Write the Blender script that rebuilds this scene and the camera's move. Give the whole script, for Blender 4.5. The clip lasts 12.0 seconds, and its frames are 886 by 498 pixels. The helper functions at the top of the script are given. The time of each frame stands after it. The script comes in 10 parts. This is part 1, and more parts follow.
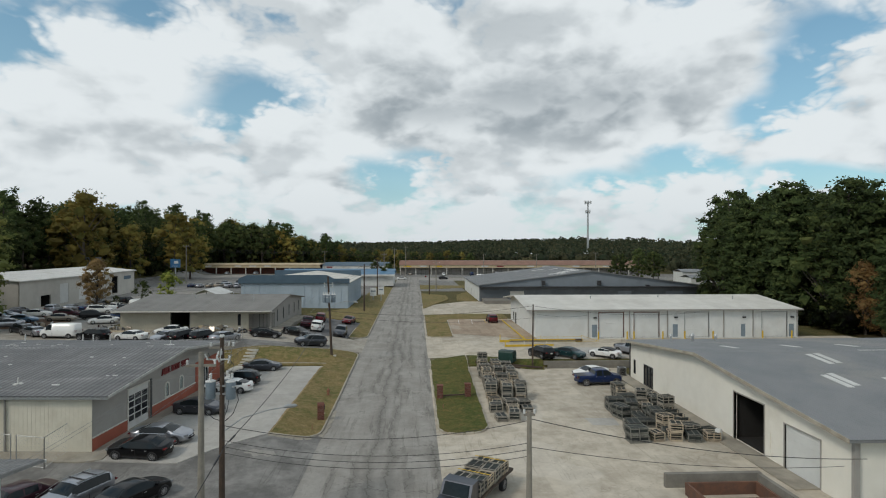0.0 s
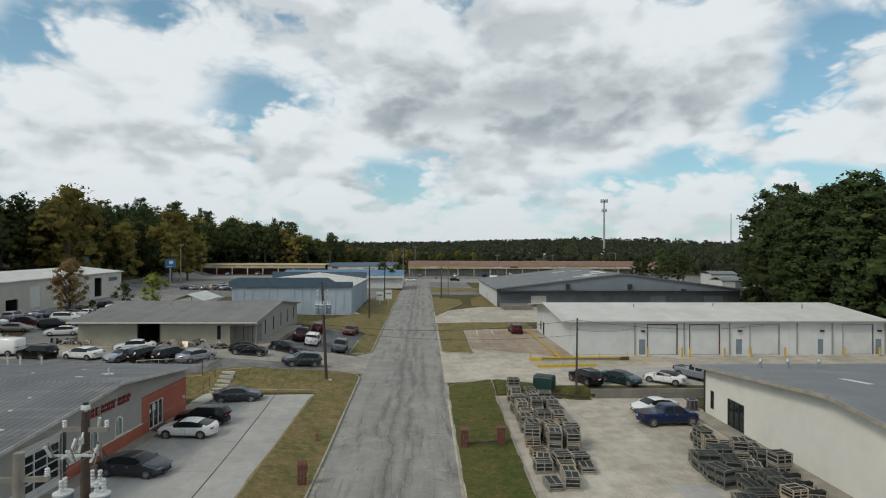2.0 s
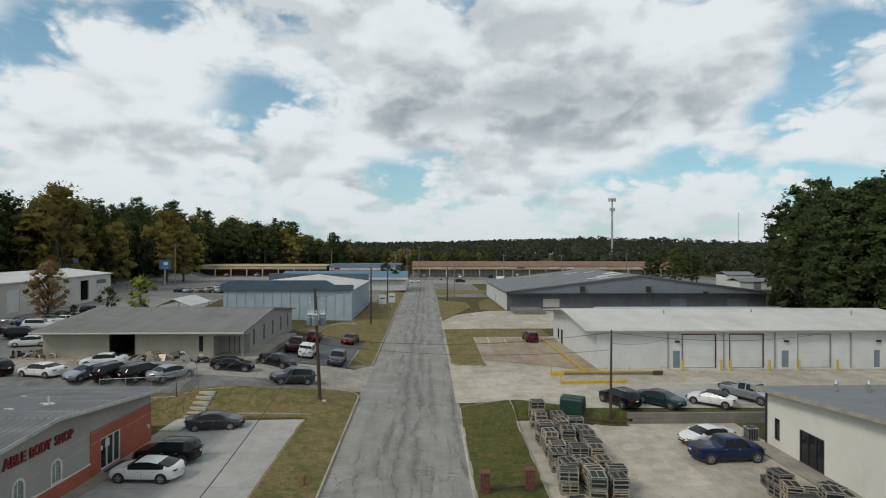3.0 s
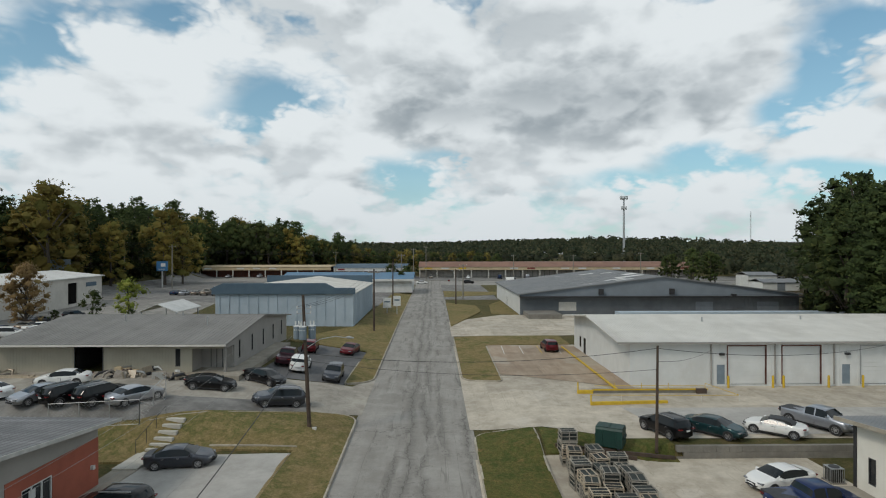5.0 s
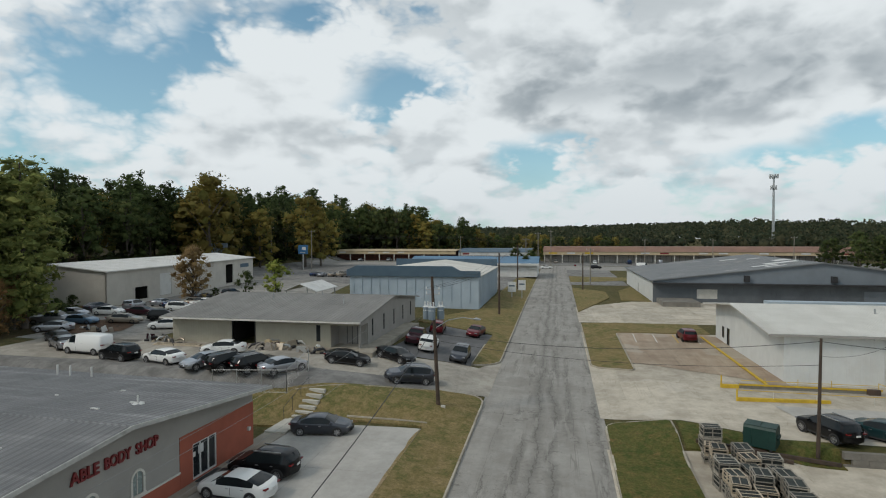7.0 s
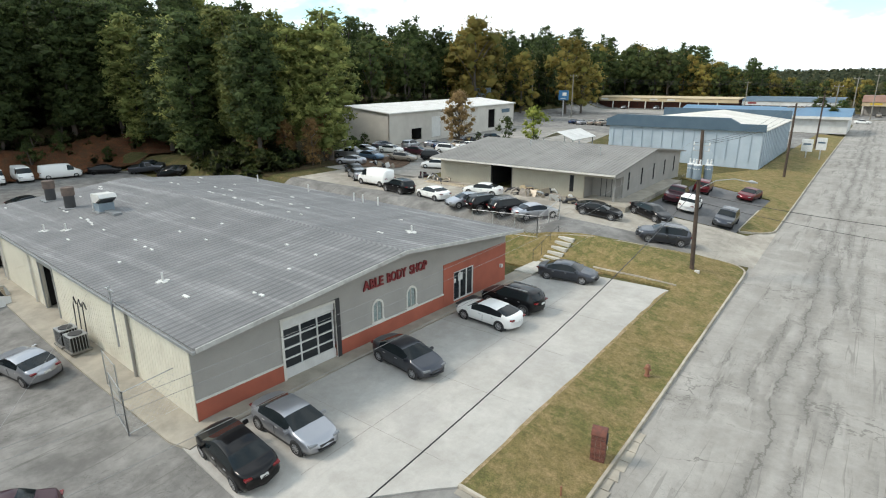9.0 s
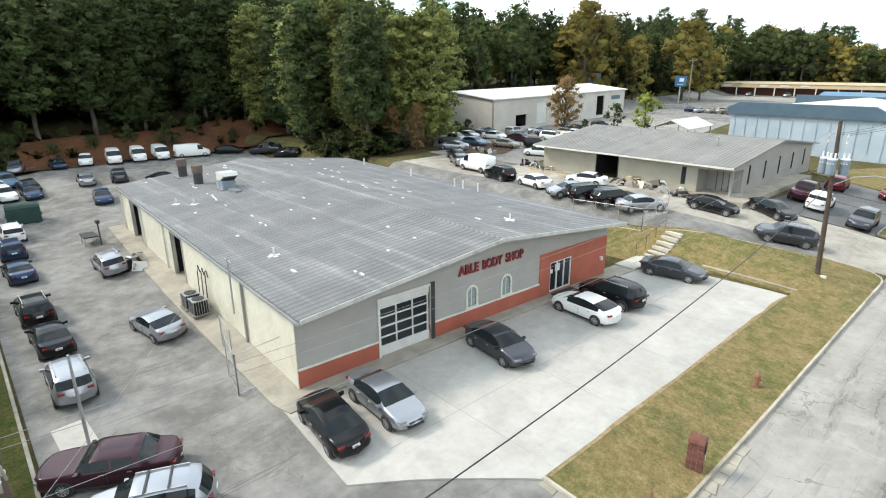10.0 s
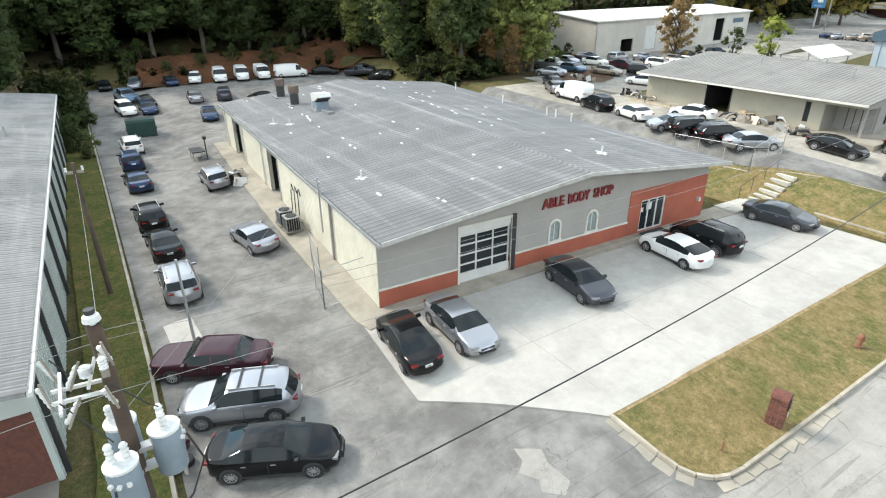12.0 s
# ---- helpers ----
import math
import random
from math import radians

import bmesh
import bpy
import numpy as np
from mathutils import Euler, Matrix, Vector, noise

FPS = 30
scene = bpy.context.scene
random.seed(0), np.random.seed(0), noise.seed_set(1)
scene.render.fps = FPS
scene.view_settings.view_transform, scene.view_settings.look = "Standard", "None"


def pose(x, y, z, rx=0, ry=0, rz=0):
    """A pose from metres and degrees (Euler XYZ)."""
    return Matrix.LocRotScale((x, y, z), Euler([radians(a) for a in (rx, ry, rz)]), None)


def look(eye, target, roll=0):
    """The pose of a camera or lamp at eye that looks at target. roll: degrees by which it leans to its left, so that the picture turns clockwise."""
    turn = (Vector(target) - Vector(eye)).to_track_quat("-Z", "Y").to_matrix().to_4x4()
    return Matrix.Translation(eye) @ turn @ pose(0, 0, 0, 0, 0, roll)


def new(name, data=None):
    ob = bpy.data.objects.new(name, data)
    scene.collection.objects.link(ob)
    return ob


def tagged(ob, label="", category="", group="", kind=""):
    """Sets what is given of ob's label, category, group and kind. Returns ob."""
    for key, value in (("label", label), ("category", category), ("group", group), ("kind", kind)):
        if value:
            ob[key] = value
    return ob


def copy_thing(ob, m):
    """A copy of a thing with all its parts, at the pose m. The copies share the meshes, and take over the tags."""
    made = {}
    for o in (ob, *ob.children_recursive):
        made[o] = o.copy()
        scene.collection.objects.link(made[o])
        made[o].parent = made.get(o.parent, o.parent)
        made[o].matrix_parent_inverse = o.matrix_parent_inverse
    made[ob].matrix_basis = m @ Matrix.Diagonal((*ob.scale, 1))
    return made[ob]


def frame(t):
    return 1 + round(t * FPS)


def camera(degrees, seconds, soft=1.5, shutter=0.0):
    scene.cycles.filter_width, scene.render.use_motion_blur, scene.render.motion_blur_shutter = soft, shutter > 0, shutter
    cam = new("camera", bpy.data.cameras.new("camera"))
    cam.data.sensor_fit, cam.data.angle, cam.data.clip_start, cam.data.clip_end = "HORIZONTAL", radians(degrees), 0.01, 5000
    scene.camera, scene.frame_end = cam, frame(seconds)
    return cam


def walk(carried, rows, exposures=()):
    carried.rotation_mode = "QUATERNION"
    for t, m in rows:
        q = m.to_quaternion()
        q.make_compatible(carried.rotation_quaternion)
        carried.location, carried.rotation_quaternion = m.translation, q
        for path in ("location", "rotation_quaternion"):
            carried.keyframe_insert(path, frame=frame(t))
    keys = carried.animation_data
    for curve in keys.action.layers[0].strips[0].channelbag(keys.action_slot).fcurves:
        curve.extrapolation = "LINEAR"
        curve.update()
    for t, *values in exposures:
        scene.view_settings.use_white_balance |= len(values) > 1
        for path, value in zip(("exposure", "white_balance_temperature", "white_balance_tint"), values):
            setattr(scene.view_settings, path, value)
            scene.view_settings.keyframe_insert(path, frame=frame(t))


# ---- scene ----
cam = camera(76.4, 12.0, soft=1.1)
METRES, EYE, TILT, LEAN, TURN = 34.0, 16.2, 0.0, -0.8, -2.9
ROWS = [
    (0.0, 0.0, 0.0, 0.0, -0.0, -0.03, 0.71),
    (0.5, -0.0044, 0.0795, -0.0004, 0.2, -0.03, 0.65),
    (1.0, -0.0129, 0.1801, -0.0003, 0.43, -0.03, 0.62),
    (1.5, -0.0257, 0.3003, -0.002, 0.66, -0.02, 0.59),
    (2.0, -0.0411, 0.438, -0.0017, 0.86, -0.01, 0.59),
    (2.5, -0.056, 0.5748, 0.0022, 1.01, -0.01, 0.63),
    (3.0, -0.0677, 0.6868, 0.0008, 1.19, -0.01, 0.68),
    (5.0, -0.0829, 0.9369, 0.0, 1.9, 0.01, 0.83),
    (5.5, -0.0873, 0.9562, -0.0014, 2.24, -0.0, 0.87),
    (6.0, -0.0889, 0.9571, -0.0029, 5.53, 0.03, 0.93),
    (6.5, -0.0904, 0.9519, -0.0029, 8.39, 0.1, 0.95),
    (7.0, -0.0945, 0.9483, -0.007, 14.4, -1.33, 0.95),
    (7.5, -0.0943, 0.9504, -0.0065, 21.39, -6.82, 0.96),
    (9.5, -0.0914, 0.9566, -0.0018, 45.25, -17.64, 0.84),
    (10.0, -0.0909, 0.9577, -0.0021, 50.47, -17.52, 0.82),
    (10.5, -0.0898, 0.9591, -0.0021, 55.36, -17.44, 0.77),
    (11.0, -0.088, 0.9623, -0.0026, 58.4, -17.41, 0.75),
    (11.5, -0.0874, 0.9638, -0.0045, 59.35, -21.12, 0.73),
    (12.0, -0.0887, 0.9668, -0.0026, 59.98, -24.6, 0.75),
]
EXPOSURES = [(0.0, -0.48), (6.5, -0.5), (7.7, -0.38), (9.3, 0.83), (10.5, 1.12), (11.0, 1.17), (12.0, 1.17)]
walk(cam, [(t, pose(0, 0, EYE, TILT, LEAN, TURN) @ pose(METRES * x, METRES * y, METRES * z, 90 + pitch, roll, yaw)) for t, x, y, z, yaw, pitch, roll in ROWS], EXPOSURES)


# ---- node helpers ----
class Nodes:
    """Short hand for building node trees."""
    def __init__(self, tree):
        self.t = tree

    def add(self, kind, **props):
        n = self.t.nodes.new(kind)
        for k, v in props.items():
            if k == "operation":
                n.operation = v
            elif k == "data_type":
                n.data_type = v
            elif k == "feature":
                n.feature = v
            elif k == "sky_type":
                n.sky_type = v
        return n

    def put(self, sock, v):
        if isinstance(v, bpy.types.NodeSocket):
            self.t.links.new(v, sock)
        else:
            sock.default_value = v

    def math(self, op, a, b=0.0, c=0.0, clamp=False):
        n = self.add("ShaderNodeMath", operation=op)
        n.use_clamp = clamp
        for i, v in enumerate((a, b, c)):
            self.put(n.inputs[i], v)
        return n.outputs[0]

    def vmath(self, op, a, b=(0, 0, 0)):
        n = self.add("ShaderNodeVectorMath", operation=op)
        self.put(n.inputs[0], a)
        self.put(n.inputs[1], b)
        return n.outputs[0]

    def noise(self, vec, scale, detail=4.0, rough=0.55, lac=2.0, dist=0.0, color=False):
        n = self.add("ShaderNodeTexNoise")
        self.put(n.inputs["Vector"], vec)
        n.inputs["Scale"].default_value = scale
        n.inputs["Detail"].default_value = detail
        n.inputs["Roughness"].default_value = rough
        n.inputs["Lacunarity"].default_value = lac
        n.inputs["Distortion"].default_value = dist
        return n.outputs["Color" if color else "Fac"]

    def voronoi(self, vec, scale, feature="F1", rand=1.0):
        n = self.add("ShaderNodeTexVoronoi", feature=feature)
        self.put(n.inputs["Vector"], vec)
        n.inputs["Scale"].default_value = scale
        n.inputs["Randomness"].default_value = rand
        return n

    def step(self, v, lo, hi, a=0.0, b=1.0):
        n = self.add("ShaderNodeMapRange")
        n.interpolation_type = "SMOOTHSTEP"
        for k, x in (("Value", v), ("From Min", lo), ("From Max", hi), ("To Min", a), ("To Max", b)):
            self.put(n.inputs[k], x)
        return n.outputs[0]

    def mix(self, f, a, b, mode="MIX"):
        n = self.add("ShaderNodeMix", data_type="RGBA")
        n.blend_type = mode
        self.put(n.inputs[0], f)
        self.put(n.inputs[6], a if isinstance(a, bpy.types.NodeSocket) else (*a, 1))
        self.put(n.inputs[7], b if isinstance(b, bpy.types.NodeSocket) else (*b, 1))
        return n.outputs[2]

    def xyz(self, v):
        n = self.add("ShaderNodeSeparateXYZ")
        self.put(n.inputs[0], v)
        return n.outputs

    def comb(self, x, y, z):
        n = self.add("ShaderNodeCombineXYZ")
        for i, v in enumerate((x, y, z)):
            self.put(n.inputs[i], v)
        return n.outputs[0]


# ---- world: broken cloud over a blue sky ----
SUN_EL, SUN_AZ = 42.0, 234.0
world = bpy.data.worlds.new("sky")
scene.world = world
world.use_nodes = True
N = Nodes(world.node_tree)
world.node_tree.nodes.clear()
sky = N.add("ShaderNodeTexSky", sky_type="NISHITA")
sky.sun_disc = False
sky.sun_elevation, sky.sun_rotation = radians(SUN_EL), radians(SUN_AZ)
sky.air_density, sky.dust_density, sky.ozone_density = 1.0, 0.6, 1.6
way = N.add("ShaderNodeTexCoord").outputs["Generated"]
dx, dy, dz = N.xyz(N.vmath("NORMALIZE", way))
# heaps of cloud over the whole sky; smaller ones towards the horizon
look_dir = N.vmath("NORMALIZE", way)
low_sky = N.step(dz, 0.04, 0.30, 1.0, 0.0)


def heaps(shift, fine_detail=9.0, lobe_detail=2.0):
    """Cloud thickness before openings: broad masses, smaller heaps low down, rounded lobes on both."""
    v = N.vmath("ADD", N.vmath("MULTIPLY", look_dir, (1.0, 1.0, 1.75)), (3.1, 0.4, shift))
    big = N.noise(v, 4.2, fine_detail, 0.52)
    fine = N.noise(N.vmath("MULTIPLY", v, (1.0, 1.0, 1.5)), 12.0, fine_detail - 2.0, 0.55)
    m = N.math("ADD", N.math("MULTIPLY", big, N.math("SUBTRACT", 1.0, N.math("MULTIPLY", low_sky, 0.55))), N.math("MULTIPLY", fine, N.math("MULTIPLY", low_sky, 0.55)))
    w = N.vmath("SUBTRACT", N.noise(v, 7.0, 4.0, 0.55, color=True), (0.5, 0.5, 0.5))
    k = N.voronoi(N.vmath("ADD", v, N.vmath("MULTIPLY", w, (0.2, 0.2, 0.2))), 7.5)
    k.inputs["Detail"].default_value = lobe_detail
    k.inputs["Roughness"].default_value = 0.6
    k.inputs["Lacunarity"].default_value = 2.4
    return N.math("ADD", m, N.math("MULTIPLY", N.math("SUBTRACT", 0.55, k.outputs["Distance"]), 0.26))


body = heaps(0.0)
soft, soft_up = heaps(0.0, 3.5, 1.0), heaps(0.10, 3.5, 1.0)
# openings and thick masses: centre (sideways, up), half sizes, as slopes seen to the north
ahead = N.math("MAXIMUM", dy, 0.05)
stir = N.math("MULTIPLY_ADD", body, 0.22, -0.11)
sp = N.math("ADD", N.math("DIVIDE", dx, ahead), stir)
sq = N.math("SUBTRACT", N.math("DIVIDE", dz, ahead), N.math("MULTIPLY", stir, 0.5))


def blob(px, pq, a, b, gain):
    u = N.math("MULTIPLY", N.math("SUBTRACT", sp, px), 1 / a)
    v = N.math("MULTIPLY", N.math("SUBTRACT", sq, pq), 1 / b)
    r = N.math("ADD", N.math("MULTIPLY", u, u), N.math("MULTIPLY", v, v))
    return N.math("MULTIPLY", N.math("EXPONENT", N.math("MULTIPLY", r, -1.0)), gain)


def total(rows):
    s = 0.0
    for r in rows:
        s = N.math("ADD", s, blob(*r))
    return s


OPEN = total([(-0.32, 0.275, 0.075, 0.05, 0.33), (-0.71, 0.41, 0.06, 0.05, 0.24), (-0.09, 0.145, 0.06, 0.032, 0.36), (-0.02, 0.19, 0.06, 0.014, 0.2), (-0.42, 0.24, 0.05, 0.03, 0.14), (-0.95, 0.34, 0.12, 0.05, 0.25),
              (0.66, 0.335, 0.045, 0.06, 0.34), (0.60, 0.255, 0.06, 0.04, 0.36), (0.45, 0.18, 0.09, 0.03, 0.36), (0.33, 0.13, 0.08, 0.022, 0.3), (0.74, 0.42, 0.07, 0.035, 0.34), (0.70, 0.15, 0.12, 0.022, 0.34), (-0.52, 0.44, 0.06, 0.025, 0.18)])
FULL = total([(0.10, 0.33, 0.30, 0.13, 0.30), (-0.55, 0.30, 0.14, 0.10, 0.16), (-0.20, 0.40, 0.2, 0.06, 0.22), (0.42, 0.33, 0.14, 0.10, 0.24), (0.84, 0.34, 0.09, 0.06, 0.24), (0.80, 0.225, 0.16, 0.04, 0.26), (0.06, 0.165, 0.09, 0.05, 0.2),
              (-0.24, 0.19, 0.14, 0.06, 0.2), (-0.6, 0.17, 0.2, 0.06, 0.16), (0.30, 0.21, 0.14, 0.03, 0.2), (0.58, 0.20, 0.05, 0.03, 0.14)])
GREY = total([(0.12, 0.29, 0.22, 0.075, 0.75), (0.38, 0.26, 0.16, 0.045, 0.45), (-0.05, 0.25, 0.12, 0.035, 0.45), (0.0, 0.43, 0.25, 0.03, 0.2), (-0.66, 0.22, 0.16, 0.04, 0.25), (-0.38, 0.205, 0.14, 0.025, 0.25), (-0.20, 0.13, 0.18, 0.02, 0.4),
              (0.08, 0.12, 0.14, 0.015, 0.35), (0.40, 0.17, 0.14, 0.02, 0.25), (0.84, 0.19, 0.12, 0.02, 0.35), (0.80, 0.29, 0.12, 0.02, 0.3), (0.60, 0.36, 0.12, 0.05, 0.3)])
dens = N.math("SUBTRACT", N.math("ADD", body, FULL), OPEN)
cover = N.step(dens, 0.15, 0.43)
lowhaze = N.step(dz, 0.0, 0.15, 1.0, 0.0)
cover = N.math("MAXIMUM", cover, N.math("MULTIPLY", lowhaze, 0.35))
base = N.step(N.math("SUBTRACT", soft_up, soft), -0.16, 0.20, 0.0, 0.52)
thick = N.step(dens, 0.45, 1.0, 0.0, 0.34)
shade = N.math("ADD", N.math("ADD", base, thick), N.math("ADD", N.math("MULTIPLY", GREY, 0.75), N.step(dz, 0.42, 0.75, 0.0, 0.5)))
shade = N.step(shade, 0.16, 1.15)
cloud = N.mix(shade, (10.6, 11.3, 11.6), (3.75, 4.45, 4.95))
cloud = N.mix(N.math("MULTIPLY", lowhaze, 0.35), cloud, (6.9, 7.7, 8.2))
blue = N.mix(1.0, sky.outputs[0], (1.0, 1.58, 1.55), "MULTIPLY")
blue = N.mix(N.step(dz, 0.03, 0.50, 0.5, 0.12), blue, (6.0, 7.9, 8.8))
heaven = N.mix(cover, blue, cloud)
ground_glow = N.step(dz, -0.02, 0.0)
heaven = N.mix(ground_glow, (1.1, 1.1, 1.0), heaven)
bg = N.add("ShaderNodeBackground")
N.put(bg.inputs[0], heaven)
bg.inputs[1].default_value = 0.1
N.t.links.new(bg.outputs[0], N.add("ShaderNodeOutputWorld").inputs[0])

# sun behind thin cloud
sun = new("sun", bpy.data.lights.new("sun", "SUN"))
sun.data.energy, sun.data.angle, sun.data.color = 1.85, radians(12), (1.0, 0.915, 0.80)
sun.matrix_world = look((0, 0, 0), (-math.sin(radians(SUN_AZ)) * math.cos(radians(SUN_EL)), -math.cos(radians(SUN_AZ)) * math.cos(radians(SUN_EL)), -math.sin(radians(SUN_EL))))


# ---- materials ----
def mat(name, build):
    m = bpy.data.materials.new(name)
    m.use_nodes = True
    m.node_tree.nodes.clear()
    n = Nodes(m.node_tree)
    b = n.add("ShaderNodeBsdfPrincipled")
    n.t.links.new(b.outputs[0], n.add("ShaderNodeOutputMaterial").inputs[0])
    build(n, b)
    return m


def bump(n, b, h, strength=0.4, dist=0.02):
    k = n.add("ShaderNodeBump")
    k.inputs["Strength"].default_value = strength
    k.inputs["Distance"].default_value = dist
    n.put(k.inputs["Height"], h)
    n.t.links.new(k.outputs[0], b.inputs["Normal"])


def place(n):
    return n.add("ShaderNodeNewGeometry").outputs["Position"]


def local(n):
    return n.add("ShaderNodeTexCoord").outputs["Object"]


def surf(name, c1, c2, scale=1.0, rough=0.8, metal=0.0, grain=12.0, amount=0.25, rel=0.3, dirt=None, obj=False, vary=0.0):
    """Two-scale surface: stains at scale, grain on top; dirt is a third colour in patches."""
    def build(n, b):
        v = local(n) if obj else place(n)
        s = n.noise(v, scale, 6, 0.6)
        col = n.mix(n.step(s, 0.32, 0.68), c1, c2)
        if dirt:
            col = n.mix(n.step(n.noise(v, scale * 0.37, 5, 0.65), 0.52, 0.72, 0.0, 0.75), col, dirt)
        g = n.noise(v, grain, 4, 0.6)
        col = n.mix(amount, col, n.mix(1.0, col, n.mix(g, (0.45, 0.45, 0.45), (1.55, 1.55, 1.55)), "MULTIPLY"))
        if vary:
            r = n.add("ShaderNodeObjectInfo").outputs["Random"]
            k = n.step(r, 0.0, 1.0, 1.0 - vary, 1.0 + vary)
            col = n.mix(1.0, col, n.comb(k, k, k), "MULTIPLY")
        n.put(b.inputs["Base Color"], col)
        n.put(b.inputs["Roughness"], n.step(g, 0.2, 0.8, rough - 0.1, min(1.0, rough + 0.1)))
        b.inputs["Metallic"].default_value = metal
        if rel:
            bump(n, b, g, rel, 0.01)
    return mat(name, build)


def plain(name, c, rough=0.5, metal=0.0, coat=0.0):
    def build(n, b):
        g = n.noise(local(n), 6.0, 4, 0.6)
        n.put(b.inputs["Base Color"], n.mix(n.step(g, 0.3, 0.7), tuple(x * 0.9 for x in c), tuple(min(1, x * 1.08) for x in c)))
        n.put(b.inputs["Roughness"], n.step(g, 0.3, 0.7, max(0.02, rough - 0.06), min(1, rough + 0.06)))
        b.inputs["Metallic"].default_value = metal
        b.inputs["Coat Weight"].default_value = coat
        b.inputs["Coat Roughness"].default_value = 0.05
    return mat(name, build)


def road_mat(name, c1, c2, crack, patch, cells=0.33, force=0.55, run_y=0.12, lanes=(), slab=None, net=0.55):
    """Worn paving: stains along the way, wandering cracks, sealed lines, patches; lanes lists where long cracks run, slab the size of cast bays."""
    def build(n, b):
        v = place(n)
        x, y, z = n.xyz(v)
        stretch = n.comb(n.math("MULTIPLY", x, 1.0), n.math("MULTIPLY", y, run_y), 0.0)
        tracks = n.noise(stretch, 0.9, 5, 0.6)
        stain = n.noise(v, 0.22, 7, 0.62)
        blot = n.noise(n.vmath("ADD", v, (17, 31, 0)), 0.55, 6, 0.68)
        mixv = n.math("ADD", n.math("ADD", n.math("MULTIPLY", tracks, 0.3), n.math("MULTIPLY", stain, 0.4)), n.math("MULTIPLY", blot, 0.3))
        col = n.mix(n.step(mixv, 0.38, 0.62), c1, c2)
        if slab:
            white = n.add("ShaderNodeTexWhiteNoise")
            cell = n.comb(n.math("FLOOR", n.math("DIVIDE", x, slab[0])), n.math("FLOOR", n.math("DIVIDE", y, slab[1])), 0.0)
            n.put(white.inputs["Vector"], cell)
            k = n.step(white.outputs["Value"], 0.0, 1.0, 0.90, 1.08)
            col = n.mix(1.0, col, n.comb(k, k, n.math("MULTIPLY", k, 0.99)), "MULTIPLY")
        warp = n.noise(v, 0.8, 4, 0.6, color=True)
        vw = n.vmath("ADD", v, n.vmath("MULTIPLY", warp, (1.3, 1.3, 0.0)))
        e1 = n.voronoi(n.vmath("MULTIPLY", vw, (1.0, 0.55, 0.0)), cells, "DISTANCE_TO_EDGE").outputs["Distance"]
        e2 = n.voronoi(n.vmath("MULTIPLY", vw, (1.0, 0.8, 0.0)), cells * 4.6, "DISTANCE_TO_EDGE").outputs["Distance"]
        l1 = n.step(e1, 0.003, 0.011, 1.0, 0.0)
        web = n.math("MULTIPLY", n.step(n.noise(v, 0.2, 4, 0.6), 0.44, 0.60), n.step(n.noise(v, 1.1, 4, 0.6), 0.40, 0.56))
        l2 = n.math("MULTIPLY", n.step(e2, 0.008, 0.035, 1.0, 0.0), web)
        lines = n.math("MAXIMUM", n.math("MULTIPLY", l1, n.step(n.noise(v, 0.3, 3, 0.5), 0.50, 0.62, 0.0, net)), n.math("MULTIPLY", l2, net * 1.3))
        run = n.noise(n.comb(n.math("MULTIPLY", x, 0.55), n.math("MULTIPLY", y, 0.02), 0.0), 1.0, 5, 0.5)
        ridge = n.step(n.math("ABSOLUTE", n.math("SUBTRACT", run, 0.5)), 0.0018, 0.007, 0.62, 0.0)
        lines = n.math("MAXIMUM", lines, n.math("MULTIPLY", ridge, n.step(n.noise(v, 0.13, 4, 0.6), 0.40, 0.56)))
        soil = 0.0
        for i, (lx, wide, gate) in enumerate(lanes):
            wander = n.math("MULTIPLY_ADD", n.noise(n.comb(7.0 * i, n.math("MULTIPLY", y, 0.13), 0.0), 1.0, 6, 0.62), 2.6, -1.3)
            jit = n.math("MULTIPLY_ADD", n.noise(n.vmath("ADD", v, (0, 0, 5.0 * i)), 1.6, 5, 0.65), 0.9, -0.45)
            d = n.math("ABSOLUTE", n.math("SUBTRACT", n.math("SUBTRACT", x, lx), n.math("ADD", wander, jit)))
            on = n.step(n.noise(n.comb(x, n.math("MULTIPLY_ADD", y, 0.12, 3.7 * i), 0.0), 1.0, 4, 0.6), gate, gate + 0.06)
            lines = n.math("MAXIMUM", lines, n.math("MULTIPLY", n.step(d, wide * 0.35, wide, 1.0, 0.0), on))
            soil = n.math("MAXIMUM", soil, n.math("MULTIPLY", n.step(d, 0.1, 0.75, 1.0, 0.0), on))
        if lanes:
            cross = n.noise(n.comb(n.math("MULTIPLY", x, 0.10), n.math("MULTIPLY", y, 0.16), 0.0), 1.0, 6, 0.6)
            l3 = n.step(n.math("ABSOLUTE", n.math("SUBTRACT", cross, 0.5)), 0.0015, 0.0055, 0.9, 0.0)
            lines = n.math("MAXIMUM", lines, n.math("MULTIPLY", l3, n.step(n.noise(v, 0.17, 4, 0.6), 0.46, 0.56)))
            gator = n.math("MULTIPLY", n.step(e2, 0.006, 0.03, 1.0, 0.0), n.math("MULTIPLY", soil, n.step(n.noise(v, 0.5, 4, 0.6), 0.42, 0.56)))
            lines = n.math("MAXIMUM", lines, n.math("MULTIPLY", gator, 0.8))
            col = n.mix(n.math("MULTIPLY", soil, 0.42), col, tuple(0.55 * q for q in c1))
        col = n.mix(n.step(n.noise(n.vmath("ADD", v, (40, 7, 0)), 0.11, 3, 0.5), 0.6, 0.63, 0.0, 0.4), col, patch)
        col = n.mix(n.math("MULTIPLY", lines, force), col, crack)
        g = n.noise(v, 26.0, 4, 0.7)
        m2 = n.noise(v, 3.0, 5, 0.65)
